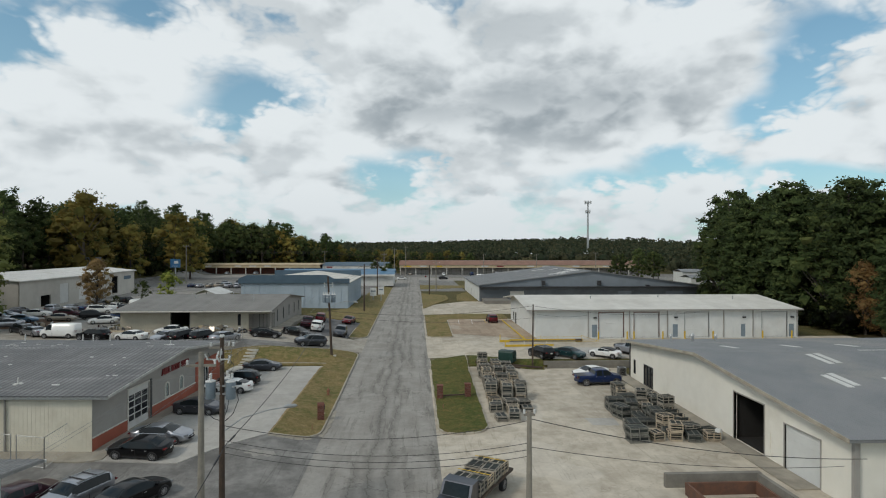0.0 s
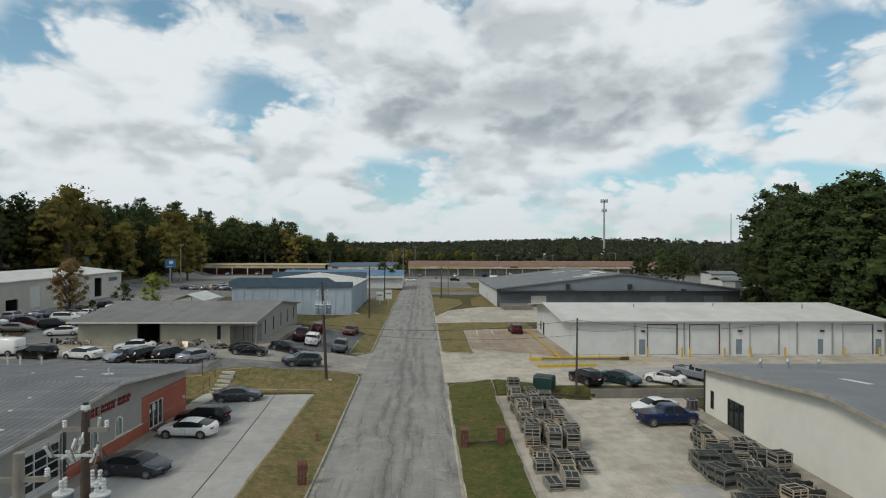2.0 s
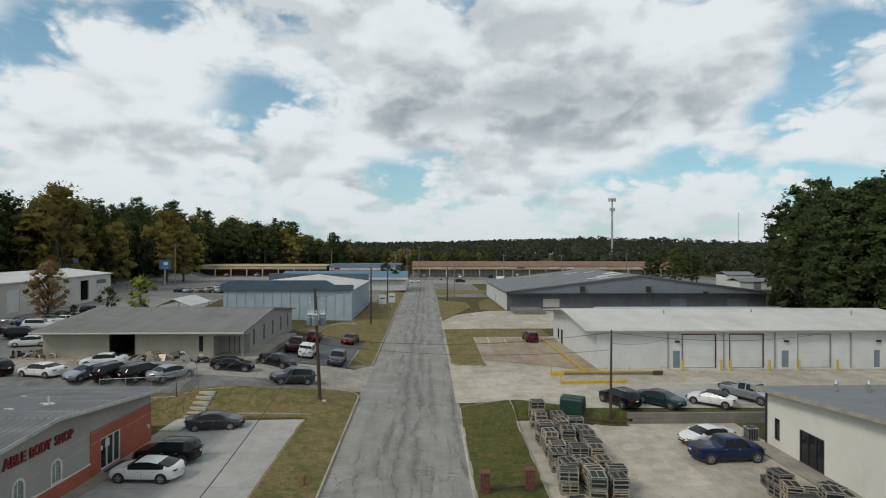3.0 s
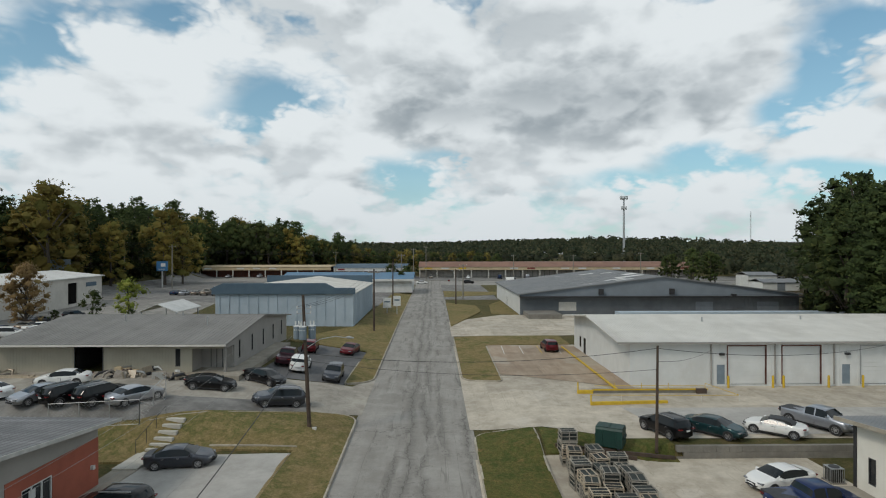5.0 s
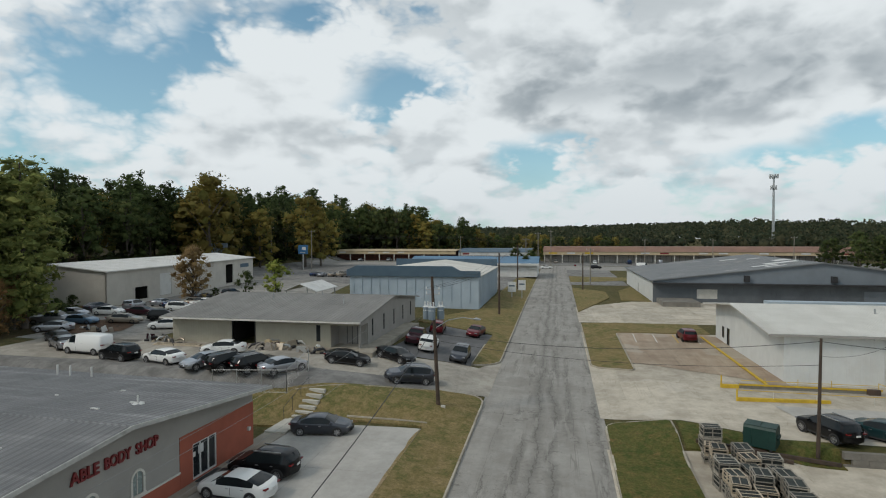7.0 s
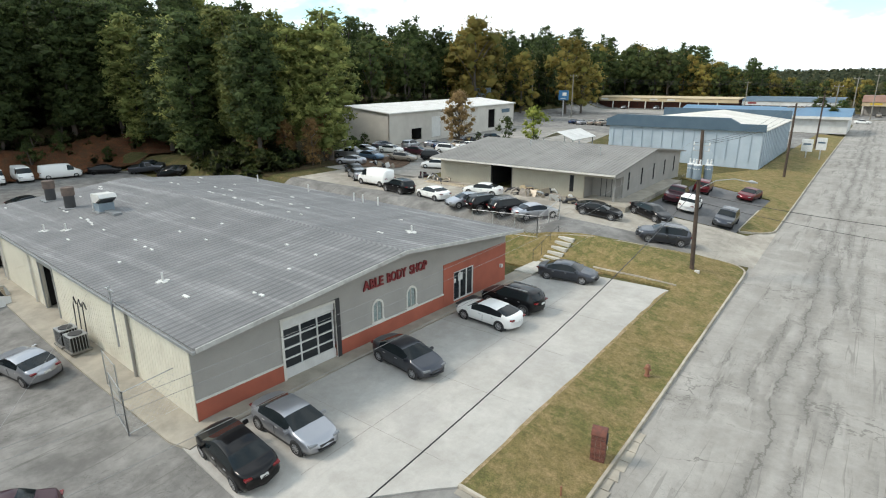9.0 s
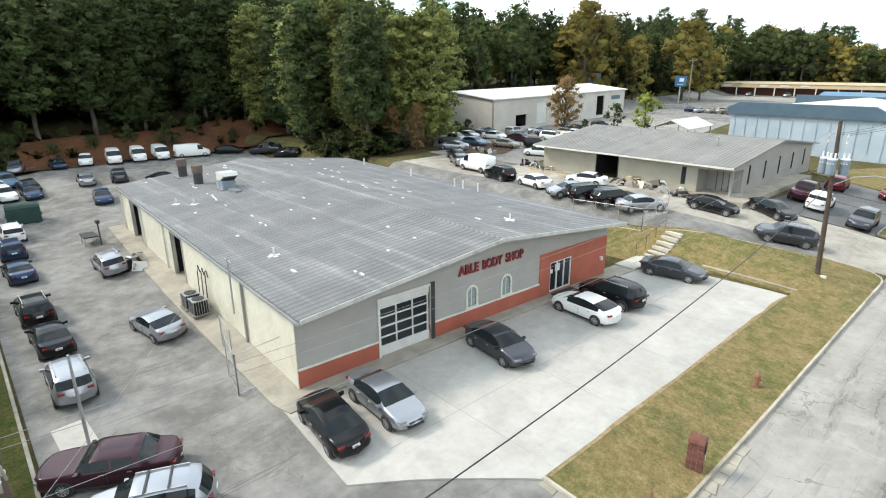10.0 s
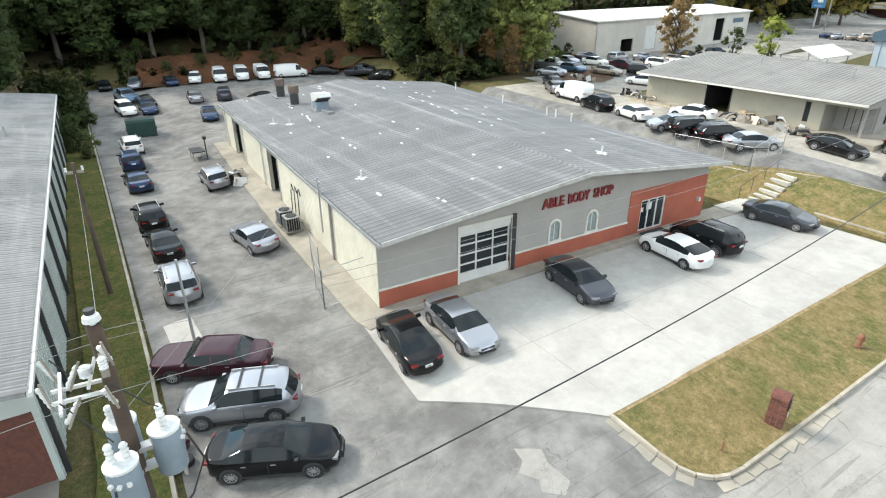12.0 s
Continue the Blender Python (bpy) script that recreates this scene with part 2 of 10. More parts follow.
        col = n.mix(0.3, col, n.mix(1.0, col, n.mix(g, (0.5, 0.5, 0.5), (1.5, 1.5, 1.5)), "MULTIPLY"))
        col = n.mix(0.35, col, n.mix(1.0, col, n.mix(m2, (0.6, 0.6, 0.6), (1.4, 1.4, 1.4)), "MULTIPLY"))
        n.put(b.inputs["Base Color"], col)
        b.inputs["Roughness"].default_value = 0.9
        b.inputs["Specular IOR Level"].default_value = 0.25
        bump(n, b, n.math("SUBTRACT", n.math("MULTIPLY", g, 0.4), lines), 0.5, 0.012)
    return mat(name, build)


def grass_mat(name, c1, c2, c3, bare):
    def build(n, b):
        v = place(n)
        s = n.noise(v, 0.28, 6, 0.6)
        m = n.noise(v, 1.3, 7, 0.7)
        k = n.noise(n.vmath("ADD", v, (5, 9, 0)), 4.5, 6, 0.7)
        g = n.noise(v, 17.0, 4, 0.75)
        col = n.mix(n.step(s, 0.4, 0.6), c1, c2)
        col = n.mix(n.step(m, 0.42, 0.62, 0.0, 0.75), col, c3)
        col = n.mix(n.step(n.noise(n.vmath("ADD", v, (11, 3, 0)), 0.9, 7, 0.72), 0.55, 0.7, 0.0, 0.6), col, bare)
        col = n.mix(0.5, col, n.mix(1.0, col, n.mix(n.step(k, 0.3, 0.7), (0.5, 0.55, 0.5), (1.5, 1.42, 1.4)), "MULTIPLY"))
        col = n.mix(0.5, col, n.mix(1.0, col, n.mix(n.step(g, 0.25, 0.75), (0.3, 0.3, 0.3), (1.7, 1.7, 1.7)), "MULTIPLY"))
        n.put(b.inputs["Base Color"], col)
        b.inputs["Roughness"].default_value = 0.95
        b.inputs["Specular IOR Level"].default_value = 0.1
        bump(n, b, n.math("ADD", g, k), 0.9, 0.06)
    return mat(name, build)


def leaf_mat(name, c1, c2, c3, flat=False):
    """Leaves in sprays: colour varies by tree, by spray and by leaf; some light comes through."""
    def build(n, b):
        r = n.add("ShaderNodeObjectInfo").outputs["Random"]
        geo = n.add("ShaderNodeNewGeometry")
        isl = geo.outputs["Random Per Island"]
        v = local(n)
        s = n.noise(v, 0.10 if flat else 0.45, 4, 0.6)
        col = n.mix(n.step(s, 0.35, 0.65), c1, c2)
        col = n.mix(n.math("MULTIPLY", n.step(isl, 0.6, 1.0), 0.6), col, c3)
        k = n.step(r, 0.0, 1.0, 0.75, 1.25)
        k2 = n.math("MULTIPLY", k, n.step(isl, 0.0, 1.0, 0.75, 1.2))
        col = n.mix(1.0, col, n.comb(k2, k2, n.math("MULTIPLY", k2, 0.95)), "MULTIPLY")
        x, y, z = n.xyz(v)
        turn = n.add("ShaderNodeVectorTransform")
        turn.vector_type, turn.convert_from, turn.convert_to = "NORMAL", "OBJECT", "WORLD"
        n.put(turn.inputs[0], n.vmath("NORMALIZE", n.comb(x, y, 1.8)))
        out = n.comb(0.0, -0.2, 0.5) if flat else turn.outputs[0]
        nor = n.vmath("NORMALIZE", n.vmath("ADD", n.vmath("MULTIPLY", out, (1.3, 1.3, 1.3)), geo.outputs["Normal"]))
        n.put(b.inputs["Base Color"], col)
        n.put(b.inputs["Normal"], nor)
        b.inputs["Roughness"].default_value = 0.7
        b.inputs["Specular IOR Level"].default_value = 0.15
        tl = n.add("ShaderNodeBsdfTranslucent")
        n.put(tl.inputs[0], col)
        mx = n.add("ShaderNodeMixShader")
        mx.inputs[0].default_value = 0.38
        n.t.links.new(b.outputs[0], mx.inputs[1])
        n.t.links.new(tl.outputs[0], mx.inputs[2])
        for o in n.t.nodes:
            if o.bl_idname == "ShaderNodeOutputMaterial":
                n.t.links.new(mx.outputs[0], o.inputs[0])
    return mat(name, build)


M_ROAD = road_mat("worn_asphalt", (0.245, 0.231, 0.208), (0.335, 0.319, 0.291), (0.10, 0.093, 0.082), (0.20, 0.188, 0.168), 0.62, 0.62, 0.12,
                  [(-3.2, 0.075, 0.34), (-4.4, 0.05, 0.46), (-1.9, 0.06, 0.42), (-0.6, 0.045, 0.50), (-6.0, 0.045, 0.52), (1.55, 0.09, 0.46)], None, 0.4)
M_DRIVE = road_mat("old_asphalt", (0.128, 0.123, 0.116), (0.262, 0.254, 0.238), (0.0734, 0.0703, 0.0613), (0.15, 0.146, 0.14), 1.1, 0.7, 0.8, (), None, 0.6)
M_LOTDARK = road_mat("dark_asphalt", (0.11, 0.11, 0.112), (0.155, 0.155, 0.155), (0.06, 0.06, 0.06), (0.09, 0.09, 0.09))
M_CONC = road_mat("pale_concrete", (0.35, 0.335, 0.306), (0.445, 0.428, 0.396), (0.25, 0.235, 0.21), (0.34, 0.325, 0.305), 0.14, 0.12, 0.7)
M_CONCOLD = road_mat("stained_concrete", (0.37, 0.325, 0.262), (0.545, 0.492, 0.408), (0.173, 0.142, 0.103), (0.60, 0.555, 0.48), 0.3, 0.45, 0.75, (), (4.6, 6.1))
M_YARD = road_mat("dirty_gravel_yard", (0.20, 0.19, 0.172), (0.33, 0.315, 0.285), (0.09, 0.085, 0.075), (0.15, 0.142, 0.13), 0.5, 0.5, 0.8)
M_FORECOURT = road_mat("worn_grey_concrete", (0.27, 0.245, 0.21), (0.41, 0.38, 0.33), (0.13, 0.115, 0.095), (0.24, 0.215, 0.18), 0.3, 0.45, 0.75, (), (4.6, 6.1))
M_CONCRED = road_mat("rusty_concrete", (0.30, 0.225, 0.165), (0.41, 0.335, 0.255), (0.173, 0.137, 0.103), (0.446, 0.413, 0.347), 0.3, 0.55, 0.12, (), (3.0, 4.5))
M_GRASS = grass_mat("dry_grass", (0.195, 0.155, 0.068), (0.13, 0.128, 0.048), (0.265, 0.20, 0.10), (0.31, 0.235, 0.135))
M_GREEN = grass_mat("green_grass", (0.072, 0.09, 0.026), (0.10, 0.105, 0.033), (0.145, 0.12, 0.043), (0.253, 0.15, 0.072))
M_SCRAPSOIL = grass_mat("brown_earth", (0.13, 0.085, 0.06), (0.17, 0.105, 0.07), (0.08, 0.06, 0.045), (0.22, 0.17, 0.13))
M_DIRT = grass_mat("red_clay", (0.15, 0.064, 0.032), (0.10, 0.046, 0.025), (0.085, 0.054, 0.031), (0.06, 0.046, 0.025))
M_LITTER = grass_mat("leaf_litter", (0.075, 0.052, 0.03), (0.05, 0.04, 0.022), (0.045, 0.05, 0.02), (0.11, 0.07, 0.04))
M_SAND = grass_mat("sandy_edge", (0.36, 0.27, 0.17), (0.30, 0.23, 0.13), (0.24, 0.19, 0.08), (0.40, 0.33, 0.24))
# arched window panes: a grey-teal reflection is put into the base colour
M_PALEPANE = plain("pane_with_painted_reflection", (0.24, 0.29, 0.28), 0.25)
M_WILD = grass_mat("rough_ground", (0.09, 0.085, 0.035), (0.13, 0.105, 0.05), (0.07, 0.075, 0.03), (0.2, 0.13, 0.075))
M_KERB = surf("kerb_concrete", (0.42, 0.38, 0.31), (0.30, 0.265, 0.21), 1.2, 0.9, 0, 20, 0.4, 0.4, vary=0.12)
M_TREAD = surf("step_concrete", (0.52, 0.50, 0.45), (0.42, 0.40, 0.35), 1.2, 0.9, 0, 20, 0.3, 0.3)
M_WALK = surf("walkway_concrete", (0.36, 0.325, 0.265), (0.265, 0.242, 0.20), 0.7, 0.9, 0, 16, 0.3, 0.3, dirt=(0.19, 0.17, 0.14))
M_BLOCK = surf("grey_block", (0.235, 0.22, 0.19), (0.17, 0.158, 0.138), 0.8, 0.9, 0, 14, 0.4, 0.4, dirt=(0.14, 0.13, 0.11))
M_BRICK = surf("red_brick", (0.17, 0.062, 0.042), (0.115, 0.047, 0.035), 6, 0.85, 0, 40, 0.4, 0.3, vary=0.22)
M_MORTAR = surf("mortar", (0.34, 0.31, 0.27), (0.25, 0.22, 0.19), 4, 0.95, 0, 40, 0.3, 0.3)
def roof_mat(name, c1, c2, pale, run):
    """Weathered metal roof: stains, and pale chalky bands along the laps; run is the way of the bands."""
    def build(n, b):
        v = local(n)
        x, y, z = n.xyz(place(n))
        a, c = (x, y) if run == "x" else (y, x)
        bands = n.noise(n.comb(n.math("MULTIPLY", a, 0.06), n.math("MULTIPLY", c, 0.9), 0.0), 1.0, 6, 0.62)
        stain = n.noise(n.comb(x, y, 0.0), 0.35, 7, 0.62)
        streak = n.noise(n.comb(n.math("MULTIPLY", a, 2.2), n.math("MULTIPLY", c, 0.25), 0.0), 1.0, 5, 0.65)
        g = n.noise(n.comb(x, y, z), 9.0, 4, 0.6)
        col = n.mix(n.step(stain, 0.35, 0.65), c1, c2)
        col = n.mix(n.step(bands, 0.50, 0.72, 0.0, 0.6), col, pale)
        col = n.mix(n.step(streak, 0.54, 0.74, 0.0, 0.45), col, tuple(0.72 * q for q in c2))
        k = n.step(n.add("ShaderNodeObjectInfo").outputs["Random"], 0.0, 1.0, 0.94, 1.06)
        # stripes along the ribs: first part of each spacing paler, the rest darker
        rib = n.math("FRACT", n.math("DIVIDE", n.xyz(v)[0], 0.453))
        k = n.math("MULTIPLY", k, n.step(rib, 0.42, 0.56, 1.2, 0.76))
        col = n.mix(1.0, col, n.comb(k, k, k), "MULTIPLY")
        col = n.mix(0.25, col, n.mix(1.0, col, n.mix(g, (0.5, 0.5, 0.5), (1.5, 1.5, 1.5)), "MULTIPLY"))
        n.put(b.inputs["Base Color"], col)
        n.put(b.inputs["Roughness"], n.step(g, 0.2, 0.8, 0.7, 0.9))
    return mat(name, build)


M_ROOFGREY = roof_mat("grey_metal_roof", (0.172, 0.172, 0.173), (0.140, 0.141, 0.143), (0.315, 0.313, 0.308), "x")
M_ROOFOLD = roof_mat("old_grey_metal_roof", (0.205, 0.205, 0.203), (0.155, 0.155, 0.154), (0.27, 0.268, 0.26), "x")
M_ROOFDARK = surf("dark_grey_roof", (0.172, 0.184, 0.19), (0.213, 0.218, 0.224), 0.3, 0.6, 0.1, 8, 0.25, 0.05, dirt=(0.265, 0.259, 0.241))
M_ROOFTAN = surf("taupe_metal_roof", (0.239, 0.23, 0.211), (0.203, 0.194, 0.18), 0.4, 0.7, 0.0, 8, 0.2, 0.05, dirt=(0.171, 0.162, 0.149), vary=0.05)
M_ROOFWHITE = surf("off_white_roof", (0.60, 0.585, 0.54), (0.52, 0.505, 0.46), 0.3, 0.6, 0.0, 6, 0.15, 0.05, dirt=(0.44, 0.42, 0.38), vary=0.03)
M_WHITE = surf("white_metal_wall", (0.66, 0.67, 0.655), (0.59, 0.60, 0.585), 0.5, 0.6, 0, 8, 0.12, 0.05, dirt=(0.56, 0.555, 0.53))
M_SHEDWALL = surf("dull_grey_metal_wall", (0.52, 0.495, 0.445), (0.46, 0.435, 0.39), 0.4, 0.7, 0, 8, 0.2, 0.1, dirt=(0.38, 0.355, 0.31))
M_STUCCO = surf("cream_stucco", (0.78, 0.755, 0.68), (0.73, 0.705, 0.63), 0.5, 0.85, 0, 20, 0.2, 0.2, dirt=(0.63, 0.60, 0.525))
M_CREAM = surf("cream_metal_wall", (0.686, 0.655, 0.546), (0.623, 0.589, 0.486), 0.5, 0.6, 0, 8, 0.15, 0.05, dirt=(0.519, 0.48, 0.389))
M_TAUPE = surf("taupe_stucco", (0.335, 0.32, 0.295), (0.30, 0.287, 0.265), 0.6, 0.9, 0, 22, 0.25, 0.25)
M_REDWALL = surf("brick_red_paint", (0.36, 0.10, 0.06), (0.30, 0.085, 0.052), 0.8, 0.8, 0, 22, 0.25, 0.25)
M_TRIM = surf("pale_trim", (0.62, 0.60, 0.55), (0.54, 0.52, 0.47), 1.0, 0.7, 0, 12, 0.2, 0.1)
M_FASCIA = surf("weathered_fascia", (0.46, 0.455, 0.43), (0.36, 0.355, 0.335), 2.0, 0.7, 0, 15, 0.3, 0.1, dirt=(0.19, 0.18, 0.165))
M_B2WALL = surf("khaki_metal_wall", (0.40, 0.375, 0.30), (0.36, 0.335, 0.265), 0.5, 0.65, 0, 8, 0.15, 0.05, dirt=(0.30, 0.28, 0.22))
M_B2SIDE = surf("grey_taupe_wall", (0.30, 0.285, 0.265), (0.26, 0.25, 0.23), 0.5, 0.75, 0, 10, 0.15, 0.1)
M_BLUEWALL = surf("pale_blue_metal", (0.40, 0.47, 0.53), (0.35, 0.42, 0.48), 0.4, 0.55, 0.05, 8, 0.15, 0.05, dirt=(0.30, 0.36, 0.41))
M_NAVY = surf("slate_blue_fascia", (0.055, 0.095, 0.135), (0.07, 0.115, 0.155), 0.5, 0.6, 0, 8, 0.15, 0.05)
M_GREYWALL = surf("slate_grey_wall", (0.135, 0.15, 0.165), (0.105, 0.118, 0.13), 0.3, 0.7, 0, 6, 0.2, 0.05, dirt=(0.08, 0.085, 0.09))
M_GREYFASC = surf("blue_grey_gable", (0.21, 0.24, 0.27), (0.18, 0.205, 0.23), 0.3, 0.7, 0, 6, 0.2, 0.05)
M_GREENWALL = surf("grey_green_metal", (0.46, 0.50, 0.485), (0.40, 0.44, 0.425), 0.5, 0.6, 0, 8, 0.15, 0.05)
M_BEIGE = surf("beige_fascia", (0.52, 0.42, 0.27), (0.45, 0.36, 0.23), 0.3, 0.8, 0, 6, 0.15, 0.05)
M_SHINGLE = surf("brown_red_shingle", (0.25, 0.145, 0.105), (0.20, 0.115, 0.085), 0.2, 0.9, 0, 5, 0.25, 0.1)
# near-black: shade inside door openings put into the colour; also coil casings
M_DARK = plain("near_black_bay_shade_and_casing", (0.018, 0.017, 0.016), 0.9)
M_BLACK = plain("black_metal", (0.03, 0.03, 0.032), 0.55)
M_STEEL = plain("galvanised_steel", (0.42, 0.43, 0.43), 0.45, 0.7)
M_WOOD = surf("weathered_pole", (0.085, 0.058, 0.041), (0.05, 0.037, 0.029), 1.5, 0.9, 0, 30, 0.4, 0.4, obj=True)
M_WOODGREY = surf("grey_pole", (0.26, 0.24, 0.20), (0.19, 0.175, 0.15), 1.5, 0.9, 0, 30, 0.4, 0.4, obj=True)
M_PALLET = surf("crate_timber", (0.47, 0.40, 0.30), (0.35, 0.29, 0.215), 2.5, 0.9, 0, 25, 0.3, 0.3, vary=0.25)
M_PALGREY = surf("grey_timber", (0.36, 0.33, 0.275), (0.24, 0.22, 0.185), 2.5, 0.9, 0, 25, 0.3, 0.3, vary=0.25)
M_PALDARK = surf("dark_grey_timber", (0.20, 0.195, 0.17), (0.125, 0.125, 0.108), 2.5, 0.9, 0, 25, 0.3, 0.3, vary=0.3)
M_SLATE = surf("dark_stone", (0.014, 0.018, 0.017), (0.03, 0.037, 0.034), 1.5, 0.85, 0, 18, 0.3, 0.2, vary=0.3)
M_YELLOW = surf("yellow_paint", (0.62, 0.42, 0.03), (0.50, 0.33, 0.03), 2, 0.7, 0, 15, 0.25, 0.1)
M_GREENBIN = surf("dark_green_paint", (0.007, 0.042, 0.032), (0.006, 0.031, 0.025), 1.5, 0.55, 0, 10, 0.3, 0.1)
M_REDSIGN = plain("dark_red_letters", (0.19, 0.022, 0.024), 0.5)
M_SIGNBLUE = plain("blue_sign_face", (0.04, 0.14, 0.28), 0.4)
M_PAPER = surf("white_paint", (0.62, 0.62, 0.60), (0.54, 0.54, 0.52), 0.6, 0.6, 0, 10, 0.2, 0.05, dirt=(0.42, 0.41, 0.38))
M_TRAFO = surf("transformer_grey", (0.205, 0.255, 0.295), (0.165, 0.21, 0.25), 2, 0.45, 0, 12, 0.15, 0.05, obj=True)
M_PORC = plain("white_porcelain", (0.60, 0.61, 0.60), 0.3)
M_WIRE = plain("black_cable", (0.022, 0.022, 0.023), 0.6)
M_WIREPALE = plain("bare_conductor", (0.26, 0.26, 0.25), 0.5, 0.5)
M_CARGLASS = plain("tinted_car_glass", (0.012, 0.016, 0.018), 0.04)
M_CARGLASS.node_tree.nodes["Principled BSDF"].inputs["Specular IOR Level"].default_value = 0.28
M_WINGLASS = plain("dark_window_glass", (0.02, 0.023, 0.026), 0.08)
M_TYRE = plain("tyre_rubber", (0.018, 0.018, 0.019), 0.85)
M_RIM = plain("alloy_rim", (0.44, 0.44, 0.45), 0.32, 0.75)
M_LAMP = plain("headlamp_lens", (0.20, 0.21, 0.22), 0.12)
M_TAIL = plain("tail_lamp_red", (0.15, 0.008, 0.010), 0.25)
M_BARK = surf("bark", (0.0975, 0.08, 0.0638), (0.0562, 0.048, 0.0408), 1.0, 0.95, 0, 18, 0.4, 0.5, obj=True)
M_PINE = leaf_mat("pine_needles", (0.046, 0.070, 0.027), (0.075, 0.106, 0.037), (0.110, 0.130, 0.046))
M_PINELIGHT = leaf_mat("fresh_pine_needles", (0.130, 0.158, 0.050), (0.195, 0.222, 0.070), (0.28, 0.26, 0.085))
M_OAK = leaf_mat("green_leaves", (0.046, 0.072, 0.024), (0.080, 0.104, 0.034), (0.122, 0.125, 0.042))
M_GOLD = leaf_mat("yellowing_leaves", (0.1980, 0.1716, 0.0454), (0.3060, 0.2256, 0.0568), (0.1344, 0.1536, 0.0421))
M_RUST = leaf_mat("rusty_leaves", (0.17, 0.10, 0.045), (0.24, 0.14, 0.058), (0.14, 0.12, 0.048))
M_PINKLEAF = leaf_mat("fading_leaves", (0.31, 0.205, 0.10), (0.40, 0.27, 0.135), (0.26, 0.21, 0.08))
M_LIME = leaf_mat("light_green_leaves", (0.1650, 0.2112, 0.0429), (0.2310, 0.2640, 0.0572), (0.2970, 0.2816, 0.0715))
M_FAR = leaf_mat("far_woods", (0.034, 0.050, 0.030), (0.068, 0.076, 0.042), (0.092, 0.082, 0.046), True)
M_HAZE = surf("hazy_far_hill", (0.075, 0.10, 0.115), (0.065, 0.09, 0.105), 0.01, 0.95, 0, 0.05, 0.3, 0)


def paint(name, c, metal=0.25, rough=0.32):
    def build(n, b):
        v = local(n)
        g = n.noise(v, 3.0, 4, 0.6)
        z = n.xyz(v)[2]
        k = n.math("MULTIPLY", n.step(g, 0.45, 0.7), n.step(z, 0.25, 0.6, 0.12, 0.0))
        n.put(b.inputs["Base Color"], n.mix(k, c, (0.22, 0.19, 0.15)))
        n.put(b.inputs["Roughness"], n.step(g, 0.3, 0.7, rough, rough + 0.08))
        b.inputs["Metallic"].default_value = metal
        b.inputs["Coat Weight"].default_value = 0.5
        b.inputs["Coat Roughness"].default_value = 0.03
        b.inputs["Specular IOR Level"].default_value = 0.08
    return mat(name, build)


PAINT = {
    "black": paint("black_car_paint", (0.005, 0.005, 0.006), 0.0),
    "white": paint("white_car_paint", (0.74, 0.74, 0.72), 0.0),
    "silver": paint("silver_car_paint", (0.38, 0.39, 0.42), 0.8, 0.3),
    "grey": paint("grey_car_paint", (0.075, 0.08, 0.094), 0.8, 0.3),
    "dark_blue": paint("dark_blue_car_paint", (0.022, 0.042, 0.095), 0.6),
    "navy": paint("blue_pickup_paint", (0.010, 0.024, 0.085), 0.3),
    "blue": paint("blue_car_paint", (0.10, 0.17, 0.25), 0.6),
    "teal": paint("dark_teal_car_paint", (0.015, 0.045, 0.05), 0.4),
    "maroon": paint("maroon_car_paint", (0.042, 0.014, 0.021), 0.3),
    "red": paint("red_car_paint", (0.12, 0.010, 0.016), 0.3),
    "tan": paint("tan_car_paint", (0.30, 0.26, 0.21), 0.5),
}


